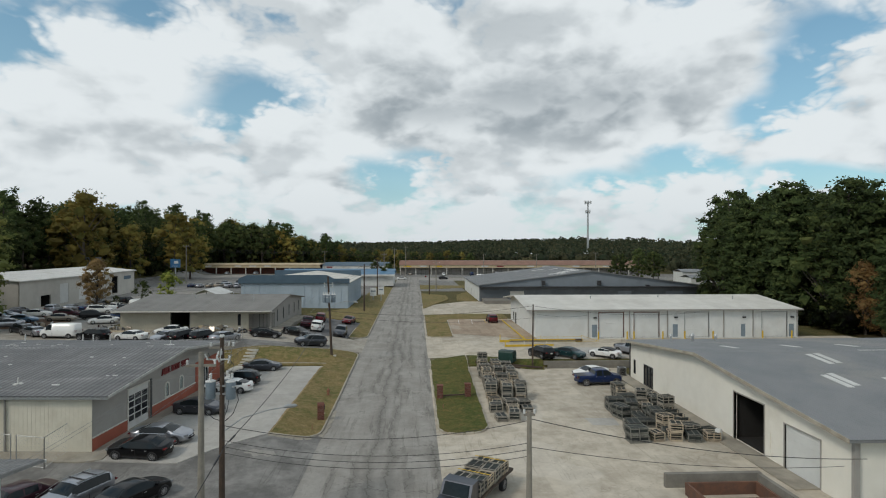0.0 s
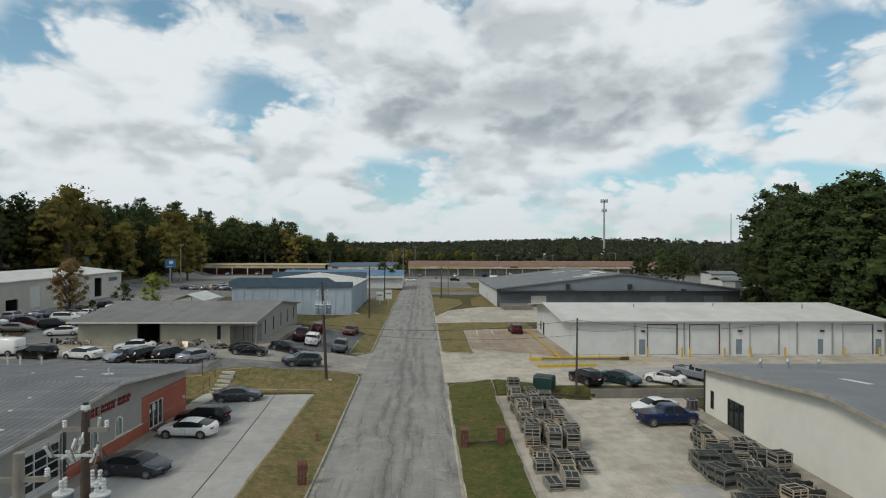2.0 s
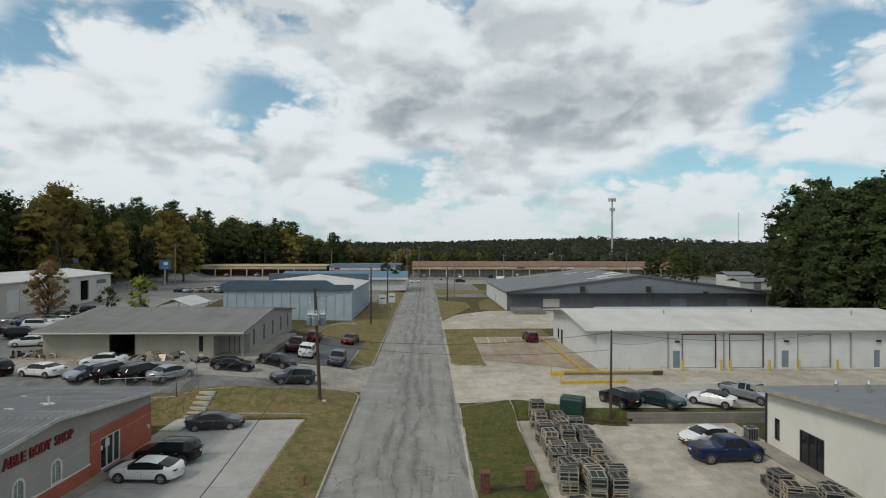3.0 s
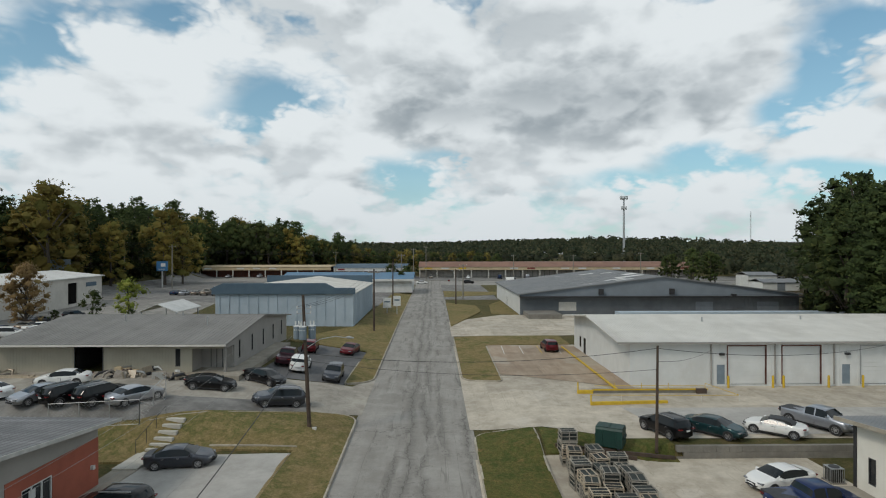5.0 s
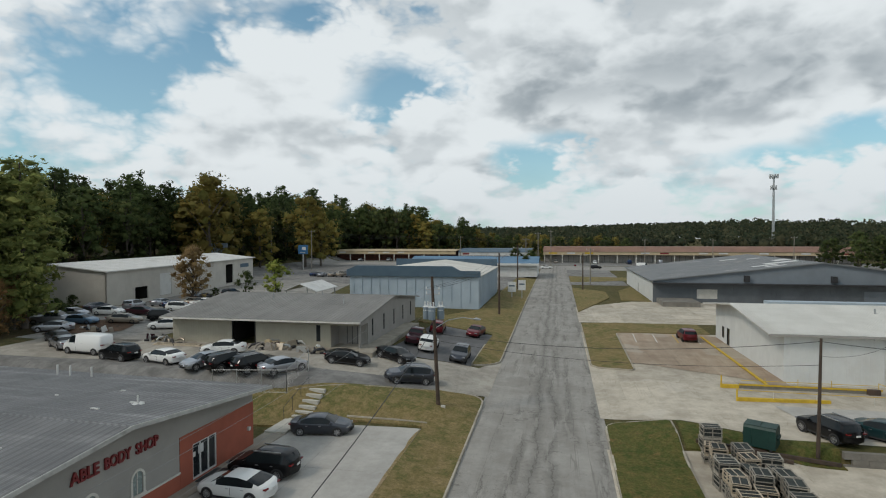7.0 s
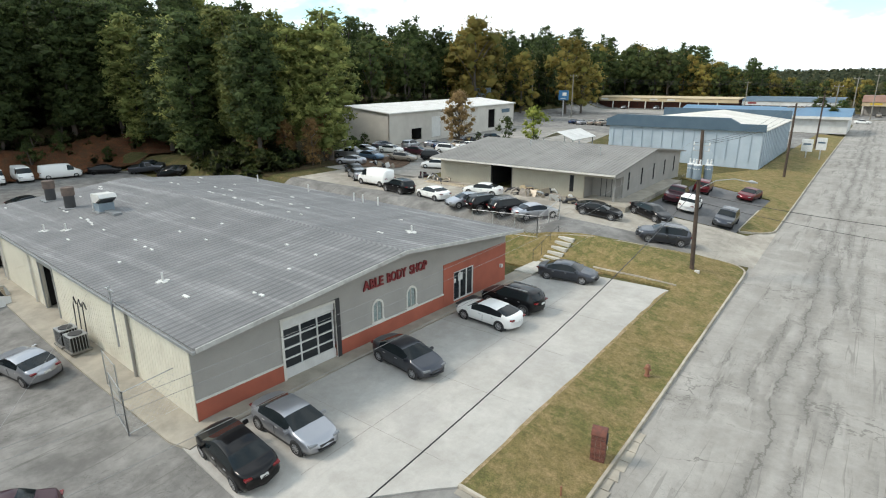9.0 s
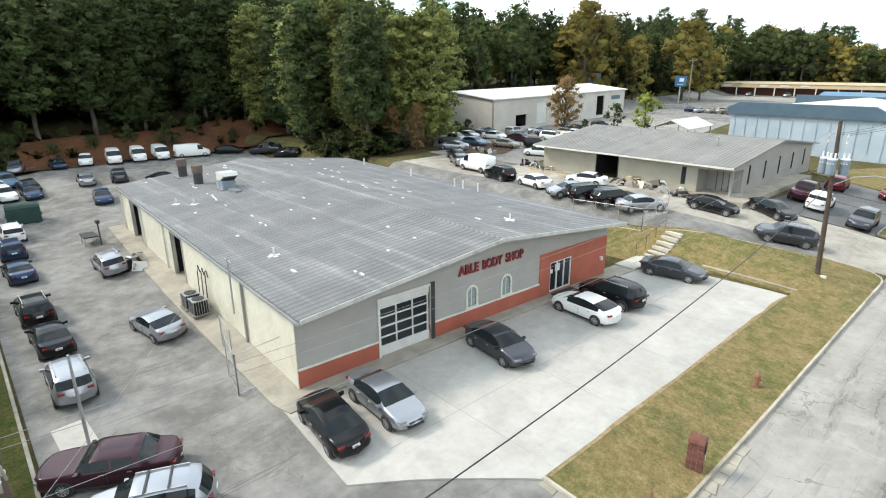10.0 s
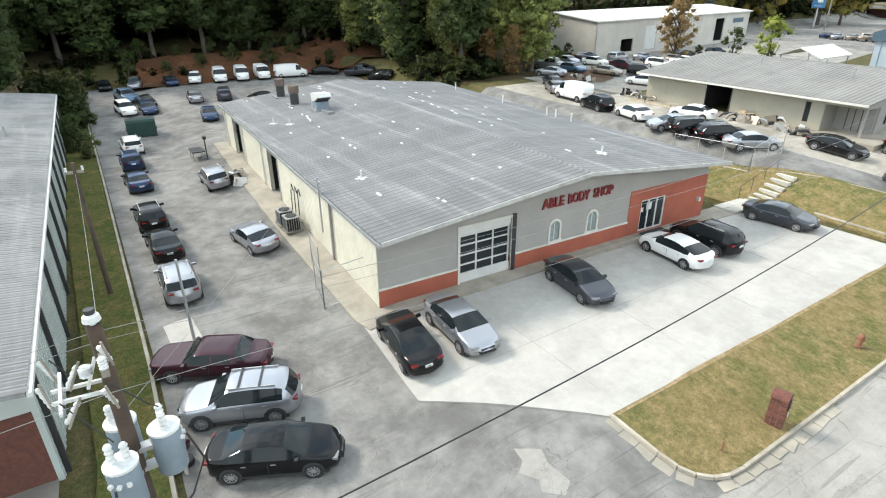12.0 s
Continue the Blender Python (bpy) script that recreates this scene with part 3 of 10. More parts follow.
# ---- mesh helpers ----
class MB:
    """Collects vertices and faces of one mesh."""
    def __init__(self):
        self.v, self.f, self.ribs = [], [], []

    def add(self, verts, faces):
        o = len(self.v)
        self.v += [tuple(p) for p in verts]
        self.f += [tuple(i + o for i in q) for q in faces]
        return self

    def box(self, x0, y0, z0, x1, y1, z1):
        return self.add([(x0, y0, z0), (x1, y0, z0), (x1, y1, z0), (x0, y1, z0), (x0, y0, z1), (x1, y0, z1), (x1, y1, z1), (x0, y1, z1)],
                        [(3, 2, 1, 0), (4, 5, 6, 7), (0, 1, 5, 4), (1, 2, 6, 5), (2, 3, 7, 6), (3, 0, 4, 7)])

    def bar(self, p, q, w, h=None, upv=(0, 0, 1)):
        """A square bar from p to q."""
        p, q = Vector(p), Vector(q)
        d = (q - p).normalized()
        u = d.cross(Vector(upv))
        if u.length < 1e-4:
            u = d.cross(Vector((1, 0, 0)))
        u.normalize()
        n = u.cross(d)
        h = h or w
        c = [u * a * w / 2 + n * b * h / 2 for a, b in ((-1, -1), (1, -1), (1, 1), (-1, 1))]
        return self.add([p + k for k in c] + [q + k for k in c], [(3, 2, 1, 0), (4, 5, 6, 7), (0, 1, 5, 4), (1, 2, 6, 5), (2, 3, 7, 6), (3, 0, 4, 7)])

    def tube(self, pts, radii, seg=8, caps=True):
        """A round tube along points."""
        pts = [Vector(p) for p in pts]
        o = len(self.v)
        for i, p in enumerate(pts):
            d = (pts[min(i + 1, len(pts) - 1)] - pts[max(i - 1, 0)]).normalized()
            u = d.cross(Vector((0, 0, 1)) if abs(d.z) < 0.95 else Vector((1, 0, 0))).normalized()
            n = u.cross(d)
            r = radii[i] if isinstance(radii, (list, tuple)) else radii
            for k in range(seg):
                a = 2 * math.pi * k / seg
                self.v.append(tuple(p + (u * math.cos(a) + n * math.sin(a)) * r))
        for i in range(len(pts) - 1):
            for k in range(seg):
                a, b = o + i * seg + k, o + i * seg + (k + 1) % seg
                self.f.append((a, b, b + seg, a + seg))
        if caps:
            self.f.append(tuple(o + k for k in reversed(range(seg))))
            self.f.append(tuple(o + (len(pts) - 1) * seg + k for k in range(seg)))
        return self

    def prism(self, poly, z0, z1):
        """A polygon in plan (anticlockwise) pulled up from z0 to z1."""
        n = len(poly)
        return self.add([(x, y, z0) for x, y in poly] + [(x, y, z1) for x, y in poly],
                        [tuple(reversed(range(n))), tuple(range(n, 2 * n))] + [(i, (i + 1) % n, n + (i + 1) % n, n + i) for i in range(n)])

    def slab(self, poly, axis, a0, a1):
        """A polygon in an upright plane pulled along axis 'x' or 'y' from a0 to a1; poly holds (across, up)."""
        n = len(poly)
        pt = (lambda p, a: (a, p[0], p[1])) if axis == "x" else (lambda p, a: (p[0], a, p[1]))
        return self.add([pt(p, a0) for p in poly] + [pt(p, a1) for p in poly],
                        [tuple(reversed(range(n))), tuple(range(n, 2 * n))] + [(i, (i + 1) % n, n + (i + 1) % n, n + i) for i in range(n)])

    def mesh(self, name, material, smooth=0.0):
        me = bpy.data.meshes.new(name)
        me.from_pydata(self.v, [], self.f)
        if material:
            me.materials.append(material)
        bm = bmesh.new()
        bm.from_mesh(me)
        bmesh.ops.recalc_face_normals(bm, faces=bm.faces)
        bm.to_mesh(me)
        bm.free()
        if smooth:
            me.shade_smooth()
            me.set_sharp_from_angle(angle=radians(smooth))
        return me


def thing(name, label, category, at=(0, 0, 0), group="", turn=0.0, kind=""):
    ob = new(name)
    ob.empty_display_size = 0.3
    ob.matrix_basis = pose(*at, 0, 0, turn)
    return tagged(ob, label, category, group, kind)


def part(name, mb, material, parent, label="", smooth=0.0, at=None):
    """Links one mesh as ONE object under a thing or a part."""
    me = mb if isinstance(mb, bpy.types.Mesh) else mb.mesh(name, material, smooth)
    ob = new(name, me)
    ob.parent = parent
    if at is not None:
        ob.matrix_basis = at
    shared = {}
    for axis, a, f0, f1, lo, hi in (mb.ribs if isinstance(mb, MB) else ()):
        if hi - lo > 0.2:
            key = (axis, f0, f1, lo, hi)
            if key not in shared:
                shared[key] = (MB().box(0, f0, lo, 0.06, f1, hi) if axis == "x" else MB().box(f0, 0, lo, f1, 0.06, hi)).mesh("rib", material)
            r = new("rib", shared[key])
            r.parent = ob
            r.location = (a, 0, 0) if axis == "x" else (0, a, 0)
    return tagged(ob, label)


def solid(name, mb, material, label, category, kind="", smooth=0.0, group=""):
    """A top-level mesh."""
    return tagged(new(name, mb.mesh(name, material, smooth)), label, category, group, kind)


def ss(a, b, x):
    t = min(1.0, max(0.0, (x - a) / (b - a)))
    return t * t * (3 - 2 * t)


def lerp(a, b, t):
    return a + (b - a) * t


# ---- ground ----
def road_z(y):
    return float(np.interp(y, [20, 58, 95, 140, 300, 1200], [0.0, 0.0, 0.8, 1.3, 1.5, 1.5]))


def gz(x, y):
    r = road_z(y)
    if x < -8:
        low = lerp(0.25, 0.7, ss(40, 45, y))
        low = lerp(r, low, ss(-8, -13, x))
        low += 1.3 * ss(-66, -100, x) + 5.0 * ss(-104, -124, x)
        high = float(np.interp(-x, [8, 12, 17, 24, 30], [r, 1.55, 2.2, 3.1, 3.3]))
        high = lerp(high, float(np.interp(-x, [8, 14, 24, 40], [r, 1.9, 2.0, 2.4])), ss(112, 126, y))
        high += 0.4 * ss(-50, -70, x)
        edge = lerp(2.4, 0.0, ss(-20, -10, x))
        z = lerp(low, high, ss(74.5, 79.0 + edge * 0.2, y))
        z += 6.0 * ss(-104, -124, x) * ss(60, 90, y) * ss(400, 330, y)
        return z
    if x > 2:
        near = lerp(r, 0.2, ss(2, 9, x))
        far = lerp(r, float(np.interp(y, [70, 140], [1.1, 1.3])), ss(2, 9, x))
        wide = lerp(2.2, 0.15, ss(12, 17, x))
        return lerp(near, far, ss(74.6 - wide, 74.6 + wide, y))
    return r


GX = sorted(set([-1500, -900, -600, -420, -320, -260, -220, -190, -170, -155, -145, -135, -130] + [x * 2 for x in range(-64, -12)] + list(range(-24, 36)) + [-7.9, 1.95, 16.5, 17.5]
                + [x * 4 for x in range(9, 30)] + [130, 150, 180, 220, 280, 360, 500, 700, 1000, 1500]))
GY = sorted(set([-400, -200, -120, -80, -50, -30, -20, -10, 0, 6, 12, 16] + list(range(20, 126)) + [74.45, 74.75] + [x * 4 for x in range(32, 60)]
                + [250, 270, 290, 320, 360, 420, 500, 620, 800, 1100, 1600]))


def drape(poly, lift):
    """A polygon laid on the ground, cut along the ground's own lines."""
    bm = bmesh.new()
    bm.faces.new([bm.verts.new((x, y, 0)) for x, y in poly])
    x0, x1 = min(p[0] for p in poly), max(p[0] for p in poly)
    y0, y1 = min(p[1] for p in poly), max(p[1] for p in poly)
    for lines, axis, a, b in ((GX, 0, x0, x1), (GY, 1, y0, y1)):
        for c in lines:
            if a < c < b:
                co, no = [0, 0, 0], [0, 0, 0]
                co[axis], no[axis] = c, 1
                bmesh.ops.bisect_plane(bm, geom=bm.verts[:] + bm.edges[:] + bm.faces[:], plane_co=co, plane_no=no)
    for v in bm.verts:
        v.co.z = gz(v.co.x, v.co.y) + lift
    bmesh.ops.recalc_face_normals(bm, faces=bm.faces)
    if sum(f.normal.z for f in bm.faces) < 0:
        bmesh.ops.reverse_faces(bm, faces=bm.faces)
    return bm


def sheet(name, poly, lift, material, label, category, skirt=0.0):
    bm = drape(poly, lift)
    if skirt:
        rim = [e for e in bm.edges if e.is_boundary]
        got = bmesh.ops.extrude_edge_only(bm, edges=rim)
        for v in got["geom"]:
            if isinstance(v, bmesh.types.BMVert):
                v.co.z -= skirt
    me = bpy.data.meshes.new(name)
    bm.to_mesh(me)
    bm.free()
    me.materials.append(material)
    return tagged(new(name, me), label, category, "", "structure")


def round_poly(pts, rad, n=5):
    """Rounds the corners of a plan polygon; rad is one radius or one for each corner."""
    out = []
    k = len(pts)
    for i, p in enumerate(pts):
        r = rad[i] if isinstance(rad, (list, tuple)) else rad
        if r <= 0:
            out.append(p)
            continue
        p, a, b = Vector(p), Vector(pts[i - 1]), Vector(pts[(i + 1) % k])
        u, w = (a - p), (b - p)
        ru = min(r, u.length * 0.49, w.length * 0.49)
        s, e = p + u.normalized() * ru, p + w.normalized() * ru
        for j in range(n + 1):
            t = j / n
            q = s * (1 - t) ** 2 + p * 2 * t * (1 - t) + e * t * t
            out.append((q.x, q.y))
    return out


ground = MB()
for y in GY:
    for x in GX:
        ground.v.append((x, y, gz(x, y)))
W = len(GX)
for j in range(len(GY) - 1):
    for i in range(W - 1):
        a = j * W + i
        ground.f.append((a, a + 1, a + W + 1, a + W))
solid("ground", ground, M_WILD, "rough grassy ground with bare brown patches", "ground", "structure")

sheet("road", [(-8.2, -60), (2.25, -60), (2.25, 262), (-8.2, 262)], 0.03, M_ROAD, "cracked pale grey asphalt street", "road")
sheet("road_2", [(-260, 262), (240, 262), (240, 290), (-260, 290)], 0.035, M_ROAD, "wide grey main road crossing the far end", "road")
sheet("road_3", [(-200, 292), (200, 292), (200, 330), (-200, 330)], 0.03, M_DRIVE, "grey asphalt car park before the shops", "car park")
# body shop: asphalt yard, concrete apron
sheet("pavement_1", [(-104, 34.3), (-26, 33.3), (-16, 33.0), (-7.9, 34.5), (-7.9, 53.5), (-9.6, 50.5), (-12.3, 48.3), (-16.5, 44.5), (-22.5, 46.0), (-66, 47.6), (-66, 74), (-96, 74), (-104, 60)], 0.05, M_DRIVE, "patched grey asphalt yard and driveway", "driveway")
sheet("pavement_2", [(-23.4, 42.5), (-17.3, 42.0), (-12.2, 47.6), (-11.95, 74.5), (-20.6, 74.1), (-21.6, 73.9), (-21.9, 69.0), (-22.5, 58), (-23.1, 43.4)], 0.12, M_CONC, "pale concrete parking apron with faint joints", "parking apron", 0.2)
sheet("pavement_3", [(-64, 44.4), (-50.2, 43.5), (-41.7, 43.0), (-35, 42.7), (-24.2, 42.35), (-22.95, 42.6), (-22.75, 52.5), (-22.4, 60), (-21.9, 69.0), (-21.7, 71.2), (-23.4, 71.2), (-24.7, 45.0), (-64, 46.9)], 0.17, M_WALK, "stained tan concrete walkway along the body shop", "walkway", 0.2)
# drive up to the second building
sheet("pavement_4", [(-24, 77.8), (-12, 82.2), (-7.9, 84.6), (-7.9, 99.5), (-10, 93.2), (-21, 92.0), (-48, 91), (-62, 91), (-62, 76.5)], 0.05, M_FORECOURT, "stained concrete forecourt and driveway", "driveway")
sheet("pavement_5", round_poly([(-62, 76.4), (-25, 77.6), (-12.5, 82.0), (-12.5, 85.0), (-25, 82.0), (-62, 80.0)], 0.5), 0.09, M_DRIVE, "grey asphalt strip of the driveway", "driveway")
sheet("pavement_6", [(-20.6, 92.6), (-10.9, 93.0), (-10.4, 112), (-19.5, 113.5)], 0.08, M_LOTDARK, "dark asphalt parking lot", "parking lot")
sheet("pavement_7", [(-84, 88), (-50, 88), (-50, 100), (-47, 120), (-60, 200), (-66, 240), (-110, 240), (-78, 120)], 0.05, M_YARD, "grey gravelly yard full of parked cars", "yard")
sheet("pavement_8", [(-110, 190), (-46, 172), (-12, 172), (-12, 262), (-110, 262)], 0.075, M_DRIVE, "grey asphalt car park behind the blue building", "car park")
sheet("ground_9", round_poly([(-63.5, 89.6), (-56.8, 95.0), (-58.5, 99.5), (-64.5, 103.5), (-68, 97)], 1.0), 0.12, M_SCRAPSOIL, "red-brown bare earth strewn with scrap", "soil")
# east side: stone yard, apron of the bay building
sheet("pavement_9", [(1.95, -40), (27.2, -40), (27.2, 74.3), (7.6, 74.3), (1.95, 74)], 0.035, M_CONCOLD, "stained cracked concrete stone yard", "yard")
sheet("pavement_10", [(1.95, 80.5), (8, 79.4), (14, 76.2), (75, 75.3), (75, 94), (21, 94), (21, 119), (1.95, 119)], 0.05, M_CONCOLD, "stained concrete apron before the bay building", "apron")
sheet("pavement_11", [(6.8, 99), (19, 92.5), (19.5, 118.5), (7.0, 118.5)], 0.09, M_CONCRED, "rust-stained concrete parking bay", "parking lot")
sheet("pavement_12", [(18.0, 77.0), (70, 76.5), (70, 84.0), (16.5, 84.5)], 0.09, M_CONC, "newer pale concrete strip", "apron")
sheet("pavement_13", [(1.95, 128), (20, 128), (80, 132), (80, 158), (14, 158), (1.95, 146)], 0.05, M_CONCOLD, "worn concrete yard with rubble", "yard")
sheet("pavement_14", [(1.95, 196), (18, 196), (18, 262), (1.95, 262)], 0.05, M_DRIVE, "grey asphalt forecourt", "forecourt")

# grass verges, raised behind their kerbs
VERGES = [
    ("grass_1", round_poly([(-8.1, 48.2), (-8.15, 84.2), (-12.2, 82.0), (-25, 77.5), (-40, 77.0), (-40, 72.8), (-24.3, 72.8), (-20.4, 73.4), (-18.5, 75.2), (-11.9, 74.95), (-12.2, 47.7)], [3.6, 2.5, 2, 0, 0, 0, 0, 0.3, 0.3, 0, 0]), 0.15, M_GRASS, "dry yellow-green verge and bank"),
    ("grass_2", round_poly([(-8.1, 96.5), (-8.1, 212), (-14, 212), (-15.5, 135), (-22, 122), (-22, 114), (-10.6, 112.3), (-10.9, 93.4)], [3, 1.5, 1.5, 0, 0, 0, 0.5, 0.8]), 0.18, M_GRASS, "dry grass verge along the street"),
    ("grass_3", round_poly([(2.2, 48.6), (6.6, 48.6), (7.2, 79.2), (2.2, 79.2)], [2.1, 2.6, 0.5, 1.6]), 0.2, M_GREEN, "green lawn island with a kerb"),
    ("grass_4", round_poly([(2.2, 97.2), (6.6, 95.4), (6.8, 118.4), (20, 119), (20, 127.5), (2.2, 127.0)], [1.5, 0.8, 0.3, 0.3, 0.3, 1.5]), 0.16, M_GRASS, "dry grass verge beside the parking bay"),
    ("grass_5", round_poly([(2.2, 139), (10, 164), (10, 178), (2.2, 186)], [0.8, 2, 2, 2]), 0.16, M_GRASS, "dry grass patch beside the street"),
    ("grass_6", [(12, 160), (18, 158), (18, 192), (13.5, 180)], 0.14, M_GRASS, "small dry grass patch by the grey building"),
    ("grass_7", [(2.2, 204), (22, 214), (26, 224), (2.2, 228)], 0.12, M_GRASS, "strip of dry grass by the crossing"),
    ("grass_8", round_poly([(-104, 30.2), (-20.6, 30.6), (-8.2, 29.5), (-8.2, 33.4), (-16.5, 32.6), (-26, 33.0), (-104, 34.0)], [0, 0, 0.5, 1.5, 0.5, 0, 0]), 0.2, M_GREEN, "mown grass strip beside the driveway"),
    ("grass_9", [(7.4, 74.5), (17.2, 73.6), (17.2, 76.0), (13.8, 76.0), (7.6, 79.2)], 0.12, M_GREEN, "weedy grass bank"),
]
for nm, pl, lift, m, lab in VERGES:
    sheet(nm, pl, lift, m, lab, "grass", 0.35)

bank = MB()
rng = random.Random(4)
BX = [-98 - 1.9 * i for i in range(10)]
BYS = [40 + 3 * j for j in range(18)]
for y in BYS:
    for i, x in enumerate(BX):
        bank.v.append((x + rng.uniform(-0.6, 0.6), y + rng.uniform(-0.6, 0.6) + i * 0.5, gz(x, y) + 0.12 + rng.uniform(-0.1, 0.35) + (1.2 * ss(3, 6, i) * (1 - ss(7, 9, i)))))
for j in range(len(BYS) - 1):
    for i in range(len(BX) - 1):
        a = j * len(BX) + i
        bank.f.append((a, a + 1, a + len(BX) + 1, a + len(BX)))
solid("ground_2", bank, M_DIRT, "bare red clay bank below the wood", "bank", "structure", 60)


def kerb(name, pts, label, w=0.18, h=0.2, step=2.4):
    """Kerb stones laid end to end along a plan line, each one a piece of its own."""
    base = new(name)
    tagged(base, label, "kerb", "", "structure")
    k = 0
    for a, b in zip(pts[:-1], pts[1:]):
        a, b = Vector(a), Vector(b)
        n = max(1, round((b - a).length / step))
        for i in range(n):
            p, q = a.lerp(b, i / n), a.lerp(b, (i + 1) / n)
            g = (q - p).normalized() * 0.012
            p, q = p + g, q - g
            m = MB()
            s = Vector((-(q - p).y, (q - p).x)).normalized() * w / 2
            t = s * 0.72
            zp, zq = gz(p.x, p.y), gz(q.x, q.y)
            j = 0.012 * math.sin(k * 2.3)
            m.add([(p.x - s.x, p.y - s.y, zp - 0.12), (p.x + s.x, p.y + s.y, zp - 0.12), (p.x + t.x, p.y + t.y, zp + h + j), (p.x - t.x, p.y - t.y, zp + h + j),
                   (q.x - s.x, q.y - s.y, zq - 0.12), (q.x + s.x, q.y + s.y, zq - 0.12), (q.x + t.x, q.y + t.y, zq + h + j), (q.x - t.x, q.y - t.y, zq + h + j)],
                  [(0, 1, 2, 3), (7, 6, 5, 4), (0, 4, 5, 1), (1, 5, 6, 2), (2, 6, 7, 3), (3, 7, 4, 0)])
            part("kerb_stone", m, M_KERB, base)
            k += 1


def verge_line(i, a, b):
    """The outline of a verge from corner number a to b."""
    return VERGES[i][1][a:b]


v1 = VERGES[0][1]
kerb("trim_1", [v1[-1], *v1[0:6], (-8.13, 62), (-8.15, 75), *v1[6:12]], "pale kerb round the dry verge")
gut = tagged(new("trim_10"), "broken tan gutter slabs outside the kerb", "gutter", "", "structure")
grng = random.Random(31)
line = [Vector(p) for p in [v1[-1], *v1[0:6], (-8.13, 54), (-8.13, 56.5)]]
for a, b in zip(line[:-1], line[1:]):
    n = max(1, round((b - a).length / 0.8))
    for i in range(n):
        p, q = a.lerp(b, (i + 0.03) / n), a.lerp(b, (i + 0.97) / n)
        o = Vector(((q - p).y, -(q - p).x)).normalized()
        w0, w1 = grng.uniform(0.3, 0.5), grng.uniform(0.3, 0.5)
        pl = [p + o * 0.1, p + o * (0.1 + w0), q + o * (0.1 + w1), q + o * 0.1]
        h = grng.uniform(0.055, 0.085)
        m = MB()
        m.add([(c.x, c.y, gz(c.x, c.y) + d) for d in (-0.05, h) for c in pl], [(3, 2, 1, 0), (4, 5, 6, 7), (0, 1, 5, 4), (1, 2, 6, 5), (2, 3, 7, 6), (3, 0, 4, 7)])
        part("gutter_slab", m, M_WALK, gut)
kerb("trim_2", [(-24, 77.55), (-18, 79.7), (-12.3, 81.9)], "low kerb of the driveway", 0.15, 0.16)
kerb("trim_3", [(-18.4, 75.5), (-11.7, 75.5)], "low kerb behind the parking apron", 0.16, 0.26)
v2 = VERGES[1][1]
kerb("trim_4", [(-10.8, 105), (-10.9, 95)] + v2[-6:] + v2[0:7] + [(-8.15, 150), (-8.15, 205)], "pale kerb of the street verge", step=3.2)
v3 = VERGES[2][1]
kerb("trim_5", v3 + [v3[0]], "weathered kerb round the lawn island")
v4 = VERGES[3][1]
kerb("trim_6", [(6.8, 117), *reversed(v4[6:12]), *reversed(v4[0:6]), (2.2, 125)], "pale kerb of the grass corner")
kerb("trim_7", [(-104, 34.05), (-60, 33.6), (-26, 33.05), (-16.5, 32.65)], "long pale kerb of the driveway", 0.2, 0.22, 3.0)


# ---- building helpers ----
def wall(mb, axis, a0, a1, t0, t1, z0, z1, holes=(), ribs=0.0, side=-1, deep=0.02):
    """A wall along an axis from a0 to a1, of thickness t0 to t1, with openings (a, a, z, z) through it; ribs stand proud on one side."""
    ca = sorted({a0, a1, *(min(max(q, a0), a1) for h in holes for q in h[:2])})
    cz = sorted({z0, z1, *(min(max(q, z0), z1) for h in holes for q in h[2:])})

    def full(i, j):
        if not (0 <= i < len(ca) - 1 and 0 <= j < len(cz) - 1):
            return False
        x, z = (ca[i] + ca[i + 1]) / 2, (cz[j] + cz[j + 1]) / 2
        return not any(p < x < q and u < z < v for p, q, u, v in holes)
    known = {}

    def pt(i, j, k):
        if (i, j, k) not in known:
            t = (t0, t1)[k]
            known[i, j, k] = len(mb.v)
            mb.v.append((ca[i], t, cz[j]) if axis == "x" else (t, ca[i], cz[j]))
        return known[i, j, k]
    for i in range(len(ca) - 1):
        for j in range(len(cz) - 1):
            if full(i, j):
                c = [(i, j), (i + 1, j), (i + 1, j + 1), (i, j + 1)]
                mb.f.append(tuple(pt(*q, 0) for q in c))
                mb.f.append(tuple(pt(*q, 1) for q in reversed(c)))
                for (di, dj), p, q in (((0, -1), 0, 1), ((1, 0), 1, 2), ((0, 1), 2, 3), ((-1, 0), 3, 0)):
                    if not full(i + di, j + dj):
                        mb.f.append((pt(*c[p], 0), pt(*c[p], 1), pt(*c[q], 1), pt(*c[q], 0)))
    if ribs:
        f0, f1 = (t0 - deep, t0 + 0.002) if side < 0 else (t1 - 0.002, t1 + deep)
        x = a0 + ribs / 2
        while x < a1 - 0.1:
            lo = z0
            for p, q, u, v in sorted(holes, key=lambda h: h[2]):
                if p - 0.12 < x + 0.03 < q + 0.12:
                    mb.ribs.append((axis, x, f0, f1, lo, u - 0.05))
                    lo = v + 0.05
            mb.ribs.append((axis, x, f0, f1, lo, z1))
            x += ribs


